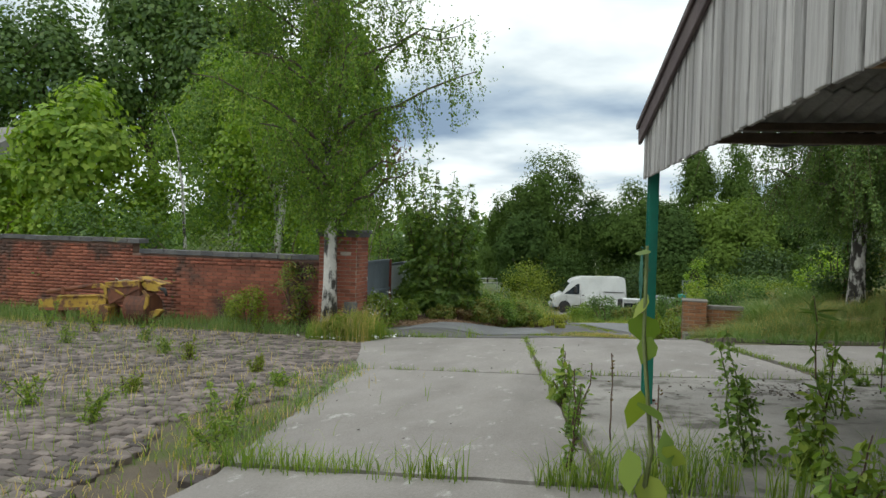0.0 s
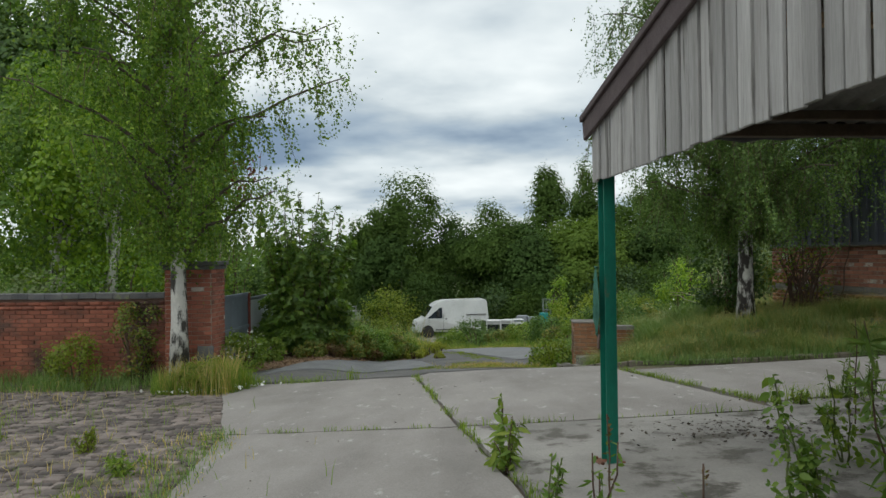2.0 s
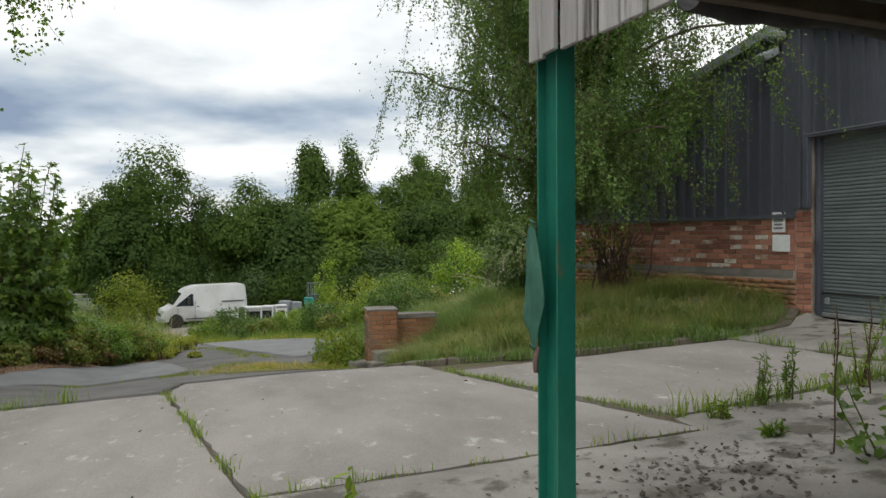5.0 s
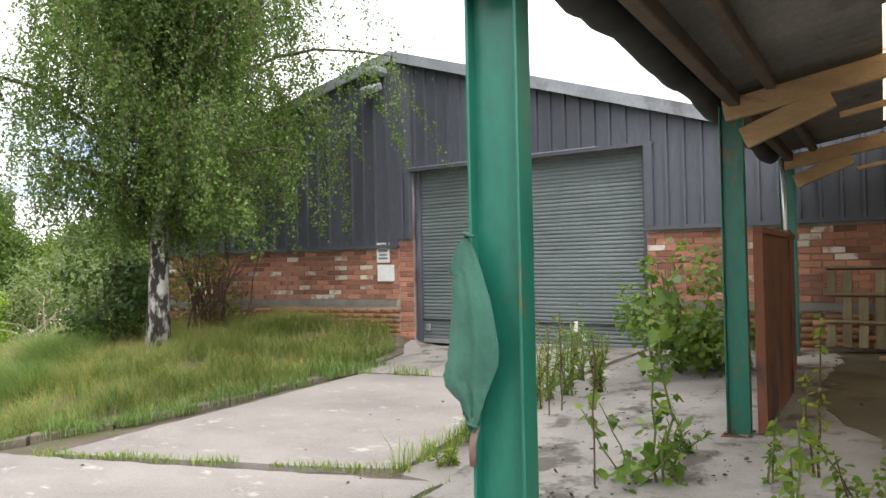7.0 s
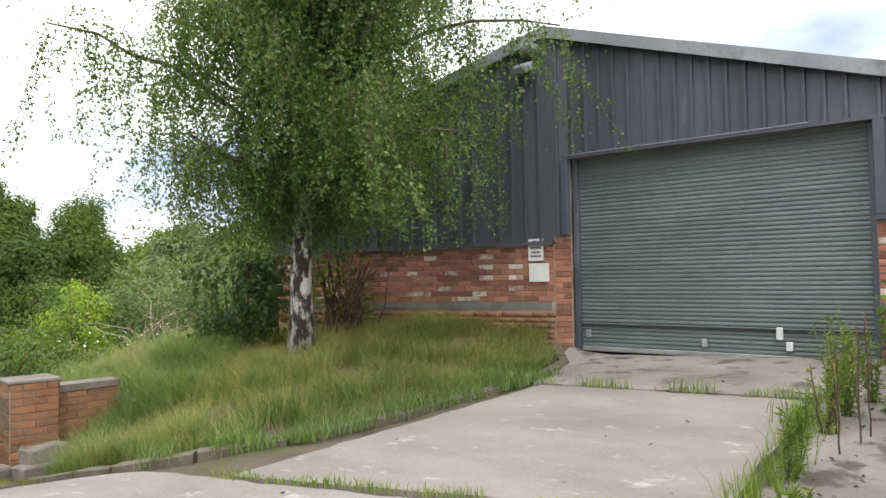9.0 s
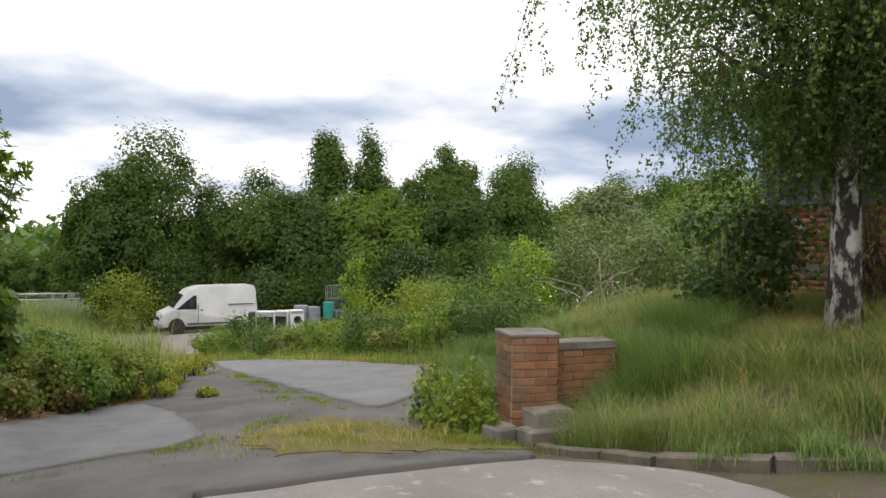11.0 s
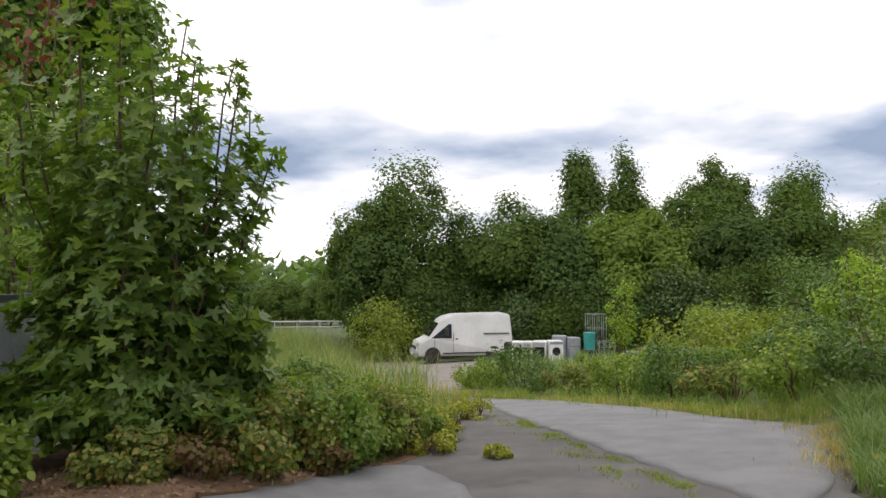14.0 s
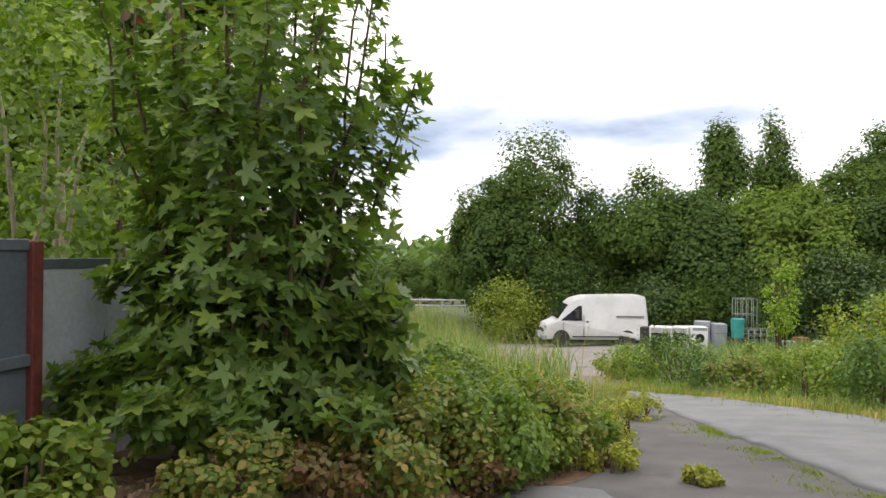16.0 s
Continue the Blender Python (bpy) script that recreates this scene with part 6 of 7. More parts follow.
# grasses
def sward(name, poly, n, h, w, mat, label, seed, clump=0.0, lean=0.5):
    rnd = np.random.RandomState(seed)
    o = blades(name, scatter(poly, n, rnd, clump), h, w, mat, rnd, lean)
    tagged(o, label, "grass", kind="stuff")


BANK = [(1.15, 14.7), (1.05, 13.9), (1.2, 13.25), (1.6, 12.75), (2.2, 12.4), (3.2, 12.2), (4.3, 12.18), (5.4, 12.22), (6.2, 12.5), (6.85, 13.1), (5.5, 17.7), (7, 20), (4.5, 21), (2.3, 18), (1.5, 16)]
sward("bank_grass", BANK, 110000, 0.2, 0.002, L_grass, "long seeding grass on the bank by the warehouse", 301, 0.2, 1.5)
sward("bank_dry_grass", BANK, 22000, 0.27, 0.0016, L_grass_dry, "dry seed heads in the bank grass", 302, 0.6, 1.2)
sward("setts_edge_grass", [(-3.3, 2.6), (-2.3, 2.6), (-2.45, 4.2), (-3.0, 8.4), (-3.9, 8.4)], 800, 0.07, 0.004, L_grass_dry, "thin dry grass along the edge of the setts", 340, 0.6, 1.0)
sward("setts_edge_grass", [(-3.3, 2.6), (-2.3, 2.6), (-2.45, 4.2), (-3.0, 8.4), (-3.9, 8.4)], 600, 0.09, 0.004, L_weed, "thin grass along the edge of the setts", 341, 0.5, 0.9)
sward("wall_foot_grass", [(1.45, 14.6), (2.2, 14.4), (4.0, 16.0), (4.2, 17.3), (3.4, 17.1), (2.0, 15.6)], 13000, 0.36, 0.003, L_grass, "tall grass hiding the low brick wall", 342, 0.3, 0.9)
sward("kerb_verge_grass", [(0.75, 16.6), (1.2, 16.1), (2.4, 16.2), (3.4, 20.6), (2.2, 20.9), (1.7, 19.5), (0.7, 17.2)], 7000, 0.26, 0.005, L_grass, "rough grass behind the brick pier", 309, 0.3, 1.2)
sward("meadow_grass", [(-3.2, 24), (-2.6, 27), (-4.2, 31.5), (-6.2, 37), (-8, 42), (-8.5, 52), (-24, 56), (-16, 30), (-8, 23)], 22000, 0.8, 0.010, L_grass, "tall rough meadow grass before the fence", 303, 0.3)
sward("meadow_dry_grass", [(-3.2, 24), (-2.6, 27), (-4.2, 31.5), (-6.2, 37), (-8, 42), (-8.5, 52), (-24, 56), (-16, 30), (-8, 23)], 6000, 0.85, 0.007, L_grass_dry, "dry seeding stalks in the meadow grass", 310, 0.5)
sward("verge_grass", [(-1.6, 30), (0.8, 25.5), (2.3, 20.5), (9, 20), (14, 30), (6, 42), (-2, 41)], 14000, 0.42, 0.010, L_grass, "rough grass among the drive-side weeds", 304, 0.4)
sward("verge_grass", [(-3.4, 18.6), (-2.5, 19.6), (-2.2, 22), (-2.4, 25), (-6, 24), (-5, 20.2)], 6000, 0.32, 0.006, L_grass, "rough grass among brambles by the drive", 305, 0.3)
sward("verge_dry_grass", [(-3.7, 18.0), (-2.5, 19.5), (-2.2, 22), (-2.4, 25), (-6, 24), (-4.6, 19.5)], 3600, 0.4, 0.004, L_grass_dry, "dry straw-coloured stalks among the brambles", 327, 0.4)
sward("yard_grass", [(-14, 11.9), (-5.2, 12.6), (-5.0, 13.4), (-6.4, 14.0), (-16, 14.0)], 7000, 0.22, 0.005, L_grass, "grass and weeds along the foot of the brick wall", 306, 0.8)
sward("pier_grass", [(-5.7, 12.1), (-5.1, 11.75), (-4.3, 11.6), (-4.1, 12.3), (-4.6, 12.9), (-5.2, 13.4), (-6.1, 13.3)], 2600, 0.30, 0.005, L_weed, "yellow-green grass at the foot of the birch", 307)
sward("pier_dry_grass", [(-5.5, 12.0), (-4.3, 11.4), (-4.2, 12.3), (-5.2, 13.4), (-6.1, 13.3)], 900, 0.4, 0.005, L_grass_dry, "dry stalks at the foot of the birch", 308)


def joint_weeds(name, pts, n, h, spread, mat, label, seed):
    rnd = np.random.RandomState(seed)
    P = np.array(pts, float)
    k = rnd.randint(0, len(P) - 1, n)
    t = rnd.rand(n, 1)
    q = P[k] + (P[k + 1] - P[k]) * t + rnd.normal(0, spread, (n, 2))
    cl = np.array([noise.noise(Vector((a * 2.3, b * 2.3, seed))) for a, b in q])
    q = q[cl > -0.12]
    B = np.column_stack([q, lie(q[:, 0], q[:, 1])])
    tagged(blades(name, B, h, 0.0035, mat, rnd, 0.8), label, "weeds", kind="stuff")


JW = "small grass and weeds growing in a slab joint"
joint_weeds("joint_weeds", [(-2.6, 4.03), (-0.1, 4.03)], 900, 0.15, 0.07, L_weed, JW, 311)
joint_weeds("joint_weeds", [(-0.1, 4.03), (2.6, 4.0)], 1300, 0.24, 0.16, L_weed, JW, 312)
joint_weeds("joint_weeds", [(-2.5, 3.9), (-3.3, 8.5)], 900, 0.11, 0.10, L_grass, "grass fringe along the edge of the concrete", 313)
joint_weeds("joint_weeds", [(-0.1, 4.3), (-0.93, 8.2), (-1.75, 12.5)], 1000, 0.075, 0.03, L_weed, JW, 314)
joint_weeds("joint_weeds", [(-3.2, 8.46), (-0.95, 8.24), (2.0, 8.24)], 380, 0.06, 0.02, L_weed, JW, 315)
joint_weeds("joint_weeds", [(1.25, 11.85), (2.05, 8.6)], 700, 0.05, 0.035, L_weed, JW, 316)
joint_weeds("joint_weeds", [(2.05, 8.6), (4.8, 9.1)], 700, 0.14, 0.07, L_weed, JW, 317)
joint_weeds("joint_weeds", [(4.88, 9.1), (4.92, 11.8)], 500, 0.10, 0.03, L_weed, JW, 318)
joint_weeds("joint_weeds", [(-4.8, 12.55), (-2.6, 12.5)], 700, 0.16, 0.08, L_weed, JW, 319)
joint_weeds("joint_weeds", [(1.3, 12.9), (2.2, 12.15), (5.4, 11.95)], 3200, 0.15, 0.07, L_grass, "weeds along the kerb", 320)
joint_weeds("joint_weeds", [(-3.2, 15.1), (-1.65, 15.75), (-0.6, 17.0), (-1.0, 19.0), (-1.8, 23)], 4200, 0.05, 0.09, L_lime, "moss and weeds between asphalt patches", 321)
joint_weeds("moss_tufts", [(-0.24, 16.85), (-0.48, 17.6), (-0.8, 19.0), (-1.1, 20.4), (-1.42, 22.2)], 9000, 0.035, 0.05, L_lime, "yellow-green moss along the broken edge of the pad", 326)
joint_weeds("moss_tufts", [(-1.2, 15.5), (0.1, 15.2), (0.7, 14.9)], 5200, 0.06, 0.34, L_lime, "mossy grass on the broken drive", 322)
joint_weeds("verge_edge_weeds", [(-2.0, 27.8), (-0.9, 26.0), (0.7, 23.2), (1.7, 20.4), (1.4, 18.9), (0.8, 17.6)], 5200, 0.11, 0.16, L_grass_dry, "dry yellowish growth along the edge of the pad", 324)
joint_weeds("verge_edge_weeds", [(-2.0, 27.8), (-0.9, 26.0), (0.7, 23.2), (1.8, 20.4), (2.6, 19.6)], 5200, 0.2, 0.3, L_weed, "low green weeds along the edge of the pad", 325)
joint_weeds("moss_tufts", [(-1.2, 15.7), (0.4, 15.3)], 1800, 0.09, 0.3, L_grass_dry, "dry grass on the broken drive", 323)
for k, pts in enumerate(([(-13, 10), (-5, 9.5)], [(-12, 7), (-4, 7.5)], [(-9, 4.5), (-3.4, 5.5)], [(-14, 12), (-7, 11.5)])):
    joint_weeds("sett_weeds", pts, 1700, 0.13, 0.9, L_grass_dry if k % 2 else L_weed, "thin yellowish weeds among the stone setts", 330 + k)


def tall_weed(x, y, h, seed, mat=None, leaf=0.09, n=46, label="tall leafy green weed growing from a crack in the concrete", stems=2, shape=OVAL, width=0.75, bare=0.12, spread=0.10, up=0.6, sway=1.0, droop=0.45):
    """A weed: upright stems set with leaves that shrink to the tip."""
    rnd = np.random.RandomState(seed)
    g = gz(x, y)
    o = thing("weed", (x, y, g), label, "weed")
    runs, P, S = [], [], []
    for s in range(stems):
        top = np.array([x + rnd.normal(0, 0.05 + 0.09 * h) * sway, y + rnd.normal(0, 0.05 + 0.09 * h) * sway, g + h * (1 if s == 0 else rnd.uniform(0.55, 0.95))])
        pts, rr = limb(rnd, (x + rnd.normal(0, 0.03), y + rnd.normal(0, 0.03), g - 0.02), top, 0.006 + 0.004 * h, 6, 0.0, 0.03)
        runs.append((pts, [0.6 * q for q in rr]))
        A = np.array(pts)
        f = rnd.uniform(bare, 0.999, n) * 6
        i = f.astype(int)
        c = A[i] + (A[i + 1] - A[i]) * (f - i)[:, None]
        t = rnd.uniform(0, 2 * math.pi, n)
        r = spread * (1.1 - f / 6) * rnd.uniform(0.3, 1.3, n)
        c[:, 0] += r * np.cos(t)
        c[:, 1] += r * np.sin(t)
        P.append(c)
    for r_ in runs:
        tubes("stem", [r_], M_twig if seed % 3 == 0 else M_stem, o, 5)
    foliage("leaves", np.concatenate(P), leaf, mat or L_weed, o, shape, width, up, droop, rnd, 0.5)
    return o


M_stem = surf("green_stem", (0.10, 0.13, 0.04), (0.15, 0.17, 0.06), 8, 0.8, 0.1, 40)
for x, y, h, sd in PIER_WEEDS:
    tall_weed(x, y, h * 0.8, sd, L_weed if sd % 2 else L_lime, 0.06, 60, "leafy weeds crowding the brick pier", 4, OVAL, 0.8, 0.02, 0.17)
# by the start: a sapling close by, willowherb, a leafy weed, thin stalks
tall_weed(0.05, 1.5, 1.25, 401, L_weed, 0.07, 26, "slim sapling with bright oval leaves in the canopy edge", 1, OVAL, 0.9, 0.2, 0.09, 0.2, 0.15)
tall_weed(0.32, 1.75, 0.55, 402, L_weed, 0.10, 26, "broad-leaved green weed in the canopy edge", 2, OVAL, 1.0, 0.12, 0.1, 0.6, 0.3)
tall_weed(0.12, 2.0, 0.4, 403, L_weed, 0.07, 24, "broad-leaved yellow-green weed in the canopy edge", 2, OVAL, 1.0, 0.12, 0.1, 0.6, 0.3)
tall_weed(0.72, 4.62, 0.80, 404, L_herb, 0.045, 120, "bushy green weed at the canopy edge", 5, OVAL, 0.7, 0.05, 0.16)
tall_weed(1.22, 5.0, 1.0, 405, L_herb, 0.12, 44, "rosebay willowherb with long narrow leaves", 2, OVAL, 0.22, 0.2, 0.02, 0.3, 0.6, 0.05)
tall_weed(1.0, 4.4, 0.5, 406, L_weed, 0.06, 90, "low leafy weed at the canopy edge", 4)
tall_weed(1.7, 4.6, 0.55, 407, L_weed, 0.06, 90, "low leafy weed at the canopy edge", 4)
tall_weed(-0.32, 4.3, 0.66, 408, L_herb, 0.05, 34, "thin weed with drying seed head in a joint", 4, OVAL, 0.35, 0.1, 0.025, 0.3, 0.8, 0.0)
tall_weed(-0.40, 5.2, 0.42, 409, L_herb, 0.045, 44, "green weed in the slab joint", 4, OVAL, 0.4, 0.1, 0.03, 0.3, 0.8, 0.0)
tall_weed(-0.62, 6.75, 0.50, 410, L_weed, 0.09, 44, "dock with a dark seed spike in the slab joint", 3, OVAL, 0.45, 0.02, 0.07)
tall_weed(-0.55, 6.55, 0.36, 411, L_weed, 0.09, 30, "green weed in the slab joint", 3, OVAL, 0.4, 0.02, 0.06)
for k, (x, y, h) in enumerate(((0.7, 2.6, 0.5), (1.05, 2.9, 0.65), (1.45, 3.2, 0.6), (0.95, 3.5, 0.45), (1.8, 3.6, 0.6))):
    tall_weed(x, y, h, 480 + k, L_weed if k % 2 else L_herb, 0.06, 80, "leafy weed in the overgrown canopy edge", 5, OVAL, 0.6, 0.04, 0.14)
# canopy front
tall_weed(2.42, 7.15, 1.15, 412, L_syc, 0.075, 46, "tall sycamore seedling with lobed leaves by the canopy", 2, LOBED, 1.0, 0.05, 0.11)
tall_weed(2.35, 7.25, 0.45, 413, L_syc, 0.075, 16, "sycamore seedling with lobed leaves by the canopy", 3, LOBED, 1.0, 0.02, 0.15)
tall_weed(2.80, 6.42, 0.88, 414, L_lime, 0.045, 60, "nettle-like weed with a seeding top under the canopy", 2, OVAL, 0.5, 0.1, 0.035, 0.6, 0.4)
tall_weed(2.62, 6.62, 0.42, 415, L_herb, 0.05, 40, "nettle-like weed under the canopy", 2, OVAL, 0.6, 0.1, 0.05)
tall_weed(1.62, 6.3, 0.62, 416, L_weed, 0.06, 60, "leafy green weed by the canopy", 3, OVAL, 0.7, 0.05, 0.14)
tall_weed(2.15, 6.1, 0.4, 417, L_weed, 0.05, 50, "leafy green weed by the canopy", 3, OVAL, 0.7, 0.05, 0.14)
for k, (x, y, h) in enumerate(((3.33, 8.54, 0.62), (3.8, 8.49, 0.8), (3.62, 8.5, 0.72), (2.24, 7.43, 0.85), (-0.1, 5.09, 0.62), (-0.6, 6.9, 0.42), (0.2, 4.5, 0.5))):
    stalk = thing("dead_stalk", (x, y, gz(x, y)), "thin dark dead seed stalk standing in a slab joint", "weed")
    tubes("stem", [limb(rr_, (x, y, gz(x, y) - 0.02), (x + 0.03 * math.sin(k * 3), y, gz(x, y) + h), 0.002, 6, 0.0, 0.02)], M_twig, stalk, 5)
    c_ = np.column_stack([rr_.normal(x + 0.02 * math.sin(k * 3), 0.006, 26), rr_.normal(y, 0.006, 26), gz(x, y) + h * rr_.uniform(0.45, 1.0, 26)])
    foliage("seed_pods", c_, 0.022, L_redweed, stalk, OVAL, 0.6, 0.1, -0.3, rr_)["kind"] = "stuff"
for k, (x, y, h) in enumerate(((2.25, 8.45, 0.55), (2.75, 8.62, 0.5), (3.05, 8.7, 0.7), (3.8, 8.72, 0.62), (4.15, 8.8, 0.75), (4.35, 8.75, 0.8), (4.6, 8.85, 0.75), (4.85, 8.7, 0.6), (5.0, 8.95, 0.85), (4.5, 8.5, 0.6), (2.2, 7.9, 0.35), (3.0, 7.2, 0.25), (2.7, 7.2, 0.3))):
    tall_weed(x, y, h * (0.9 if x > 3.7 else 0.5 + 0.25 * math.sin(5 * x)), 420 + k, L_herb if k % 3 else L_weed, 0.05, 60, "feathery green willowherb along a slab joint", 6 if x > 3.7 else 4, OVAL, 0.24, 0.03, 0.02, 0.1, 0.7, -0.25)
bush(5.6, 8.1, 1.1, 0.55, L_syc, "broad-leaved green shrub against the warehouse wall", 440, 0.07, 1700, 14, "shrub", "bush", LOBED)
tall_weed(5.2, 8.3, 1.25, 441, L_herb, 0.07, 44, "tall leafy weed before the warehouse wall", 3, LOBED, 1.0, 0.1, 0.12)
tall_weed(6.35, 6.0, 1.25, 442, L_weed, 0.13, 30, "drooping leafy weed under the canopy", 3, OVAL, 0.6, 0.4, 0.25)
# yard and wall foot
for k, (x, y, h) in enumerate(((-6.9, 12.7, 0.55), (-7.9, 10.6, 0.4), (-6.6, 9.3, 0.3), (-5.9, 8.9, 0.35), (-10.6, 11.4, 0.6), (-11.5, 11.0, 0.55), (-9.4, 11.2, 0.5), (-12.6, 11.6, 0.9), (-13.4, 11.2, 1.0), (-12.9, 10.4, 0.6), (-8.6, 9.6, 0.35), (-3.55, 7.0, 0.2), (-4.4, 8.0, 0.22), (-2.9, 4.9, 0.4), (-2.75, 4.4, 0.3), (-4.9, 6.3, 0.25), (-5.4, 5.6, 0.3), (-4.3, 5.0, 0.28))):
    tall_weed(x, y, h, 450 + k, L_weed if k % 3 else L_lime, 0.042, 60, "yellow-green weed tuft among the stone setts", 6, OVAL, 0.45, 0.02, 0.08, 0.4, 1.4, 0.1)
bush(-4.85, 12.25, 0.42, 0.55, L_lime, "bushy yellow-green weeds at the foot of the birch", 474, 0.045, 2400, 16, "weeds", "bramble")
bush(-7.7, 13.55, 0.75, 0.45, L_lime, "yellow-green shrub at the foot of the brick wall", 470, 0.05, 1800, 12)
bush(-6.7, 13.8, 1.5, 0.35, L_bramble, "dark ivy growing up the brick wall", 471, 0.05, 1500, 14)
bush(-13.9, 12.2, 1.1, 0.9, L_wood_light, "green weeds at the foot of the brick wall", 472, 0.07, 2500, 16)
bush(-5.1, 14.6, 0.7, 0.4, L_weed, "white-flowered weeds by the gate pier", 473, 0.06, 1500, 12)
rf = np.random.RandomState(9)
FL = [(rf.normal(-4.8, 0.35), rf.normal(12.05, 0.12), 0.06) for _ in range(240)] + [(rf.normal(-5.1, 0.2), rf.normal(14.6, 0.2), rf.uniform(0.3, 0.8)) for _ in range(60)] + [(rf.uniform(3.8, 7.0), rf.normal(24.5, 0.9), rf.uniform(0.6, 1.05)) for _ in range(80)]
FL = np.array([(a, b, gz(a, b) + c) for a, b, c in FL])
tagged(foliage("white_flowers", FL, 0.05, M_flower, None, DIAMOND, 1, 0.8, 0, rf), "scattered white flower heads among the weeds", "flowers", kind="stuff")

# leaf litter and crumbs on the concrete
LT = [(rf.normal(1.0 + 0.9 * rf.rand(), 0.35), rf.normal(7.2 + 0.5 * rf.rand(), 0.22)) for _ in range(420)] + [(rf.uniform(2.3, 6.8), rf.uniform(6.8, 8.9)) for _ in range(420)] + [(rf.uniform(-3, 6), rf.uniform(4.2, 12)) for _ in range(110)] + [(rf.uniform(-4.5, -2.6), rf.uniform(17, 19.6)) for _ in range(500)]
LT = np.array([(a, b, gz(a, b) + 0.02) for a, b in LT])
tagged(foliage("fallen_leaves", LT, 0.024, M_debris, None, DIAMOND, 1, 1.6, 0, rf, 0.7), "dark fallen leaves and crumbs on the concrete", "litter", kind="stuff")

LL = scatter([(-6.0, 15.0), (-4.9, 14.6), (-4.2, 15.8), (-3.6, 17.2), (-2.9, 18.7), (-2.45, 19.6), (-3.2, 20), (-4.6, 18), (-6, 17)], 5200, rf)
LL[:, 2] += 0.045
tagged(foliage("brown_litter", LL, 0.034, L_litter, None, DIAMOND, 0.6, 1.0, 0, rf, 0.7), "brown dead leaves and stems on the verge", "litter", kind="stuff")
bush(-3.95, 17.25, 0.3, 0.28, L_redweed, "small reddish bramble at the edge of the litter", 520, 0.05, 700, 10, "weeds", "bramble")
bush(-3.3, 18.25, 0.28, 0.26, L_redweed, "small reddish bramble at the edge of the litter", 521, 0.05, 600, 10, "weeds", "bramble")
for ob in list(scene.collection.objects):
    if ob.parent is None and ob.name.split(".")[0] in GROUPS:
        ob["group"] = GROUPS[ob.name.split(".")[0]]
# ---- stone setts ----
def setts():
    rnd = np.random.RandomState(14)
    o = thing("sett_paving", (-7, 8.5, gz(-7, 8.5)), "worn stone setts of the old yard with weeds", "pavement", kind="structure")
    bm = bmesh.new()
    add_box(bm, (-0.5, -0.5, -0.5), (0.5, 0.5, 0.5), None, 0.06)
    me = bpy.data.meshes.new("sett")
    bm.to_mesh(me)
    bm.free()
    me.materials.append(M_setts)
    V0 = np.empty(len(me.vertices) * 3)
    me.vertices.foreach_get("co", V0)
    V0 = V0.reshape(-1, 3)
    F4 = [tuple(p.vertices) for p in me.polygons]
    far, count = [], 0
    y, row = 2.6, 0
    while y < 12.6:
        xe = -2.52 - (y - 4.07) * 0.19 if y < 8.5 else -3.35 - (y - 8.5) * 0.36
        x = xe - (0.1 if row % 2 else 0.0)
        while x > -14.5 + 0.25 * y:
            if noise.noise(Vector((x * 0.5, y * 0.5, 1))) < 0.42:
                z = gz(x, y)
                sx, sy = 0.132 + rnd.normal(0, 0.012), 0.096 + rnd.normal(0, 0.006)
                if x > -5.6 and y < 7.0 and count < 300:
                    count += 1
                    s = new("sett", me)
                    s.parent = o
                    s.matrix_parent_inverse = Matrix.Translation(-o.location)
                    s.location = (x, y, z - 0.042 + rnd.normal(0, 0.005))
                    s.rotation_euler = (rnd.normal(0, 0.015), rnd.normal(0, 0.015), rnd.normal(0, 0.05))
                    s.scale = (sx, sy, 0.1)
                else:
                    far.append((x, y, z - 0.042 + rnd.normal(0, 0.005), sx, sy, rnd.normal(0, 0.04)))
            x -= 0.15
        y += 0.112
        row += 1
    A = np.array(far)
    c, s = np.cos(A[:, 5]), np.sin(A[:, 5])
    L = V0[None] * np.column_stack([A[:, 3], A[:, 4], np.full(len(A), 0.1)])[:, None]
    X = A[:, None, 0] + L[:, :, 0] * c[:, None] - L[:, :, 1] * s[:, None]
    Y = A[:, None, 1] + L[:, :, 0] * s[:, None] + L[:, :, 1] * c[:, None]
    Z = A[:, None, 2] + L[:, :, 2]
    V = np.stack([X, Y, Z], -1).reshape(-1, 3)
    T = []
    for p in F4:
        T += [(p[0], p[k], p[k + 1]) for k in range(1, len(p) - 1)]
    T = np.array(T)
    F = (T[None] + (np.arange(len(A)) * len(V0))[:, None, None]).reshape(-1, 3)
    fast("setts_rest", V, F, M_setts, o)["kind"] = "stuff"


setts()


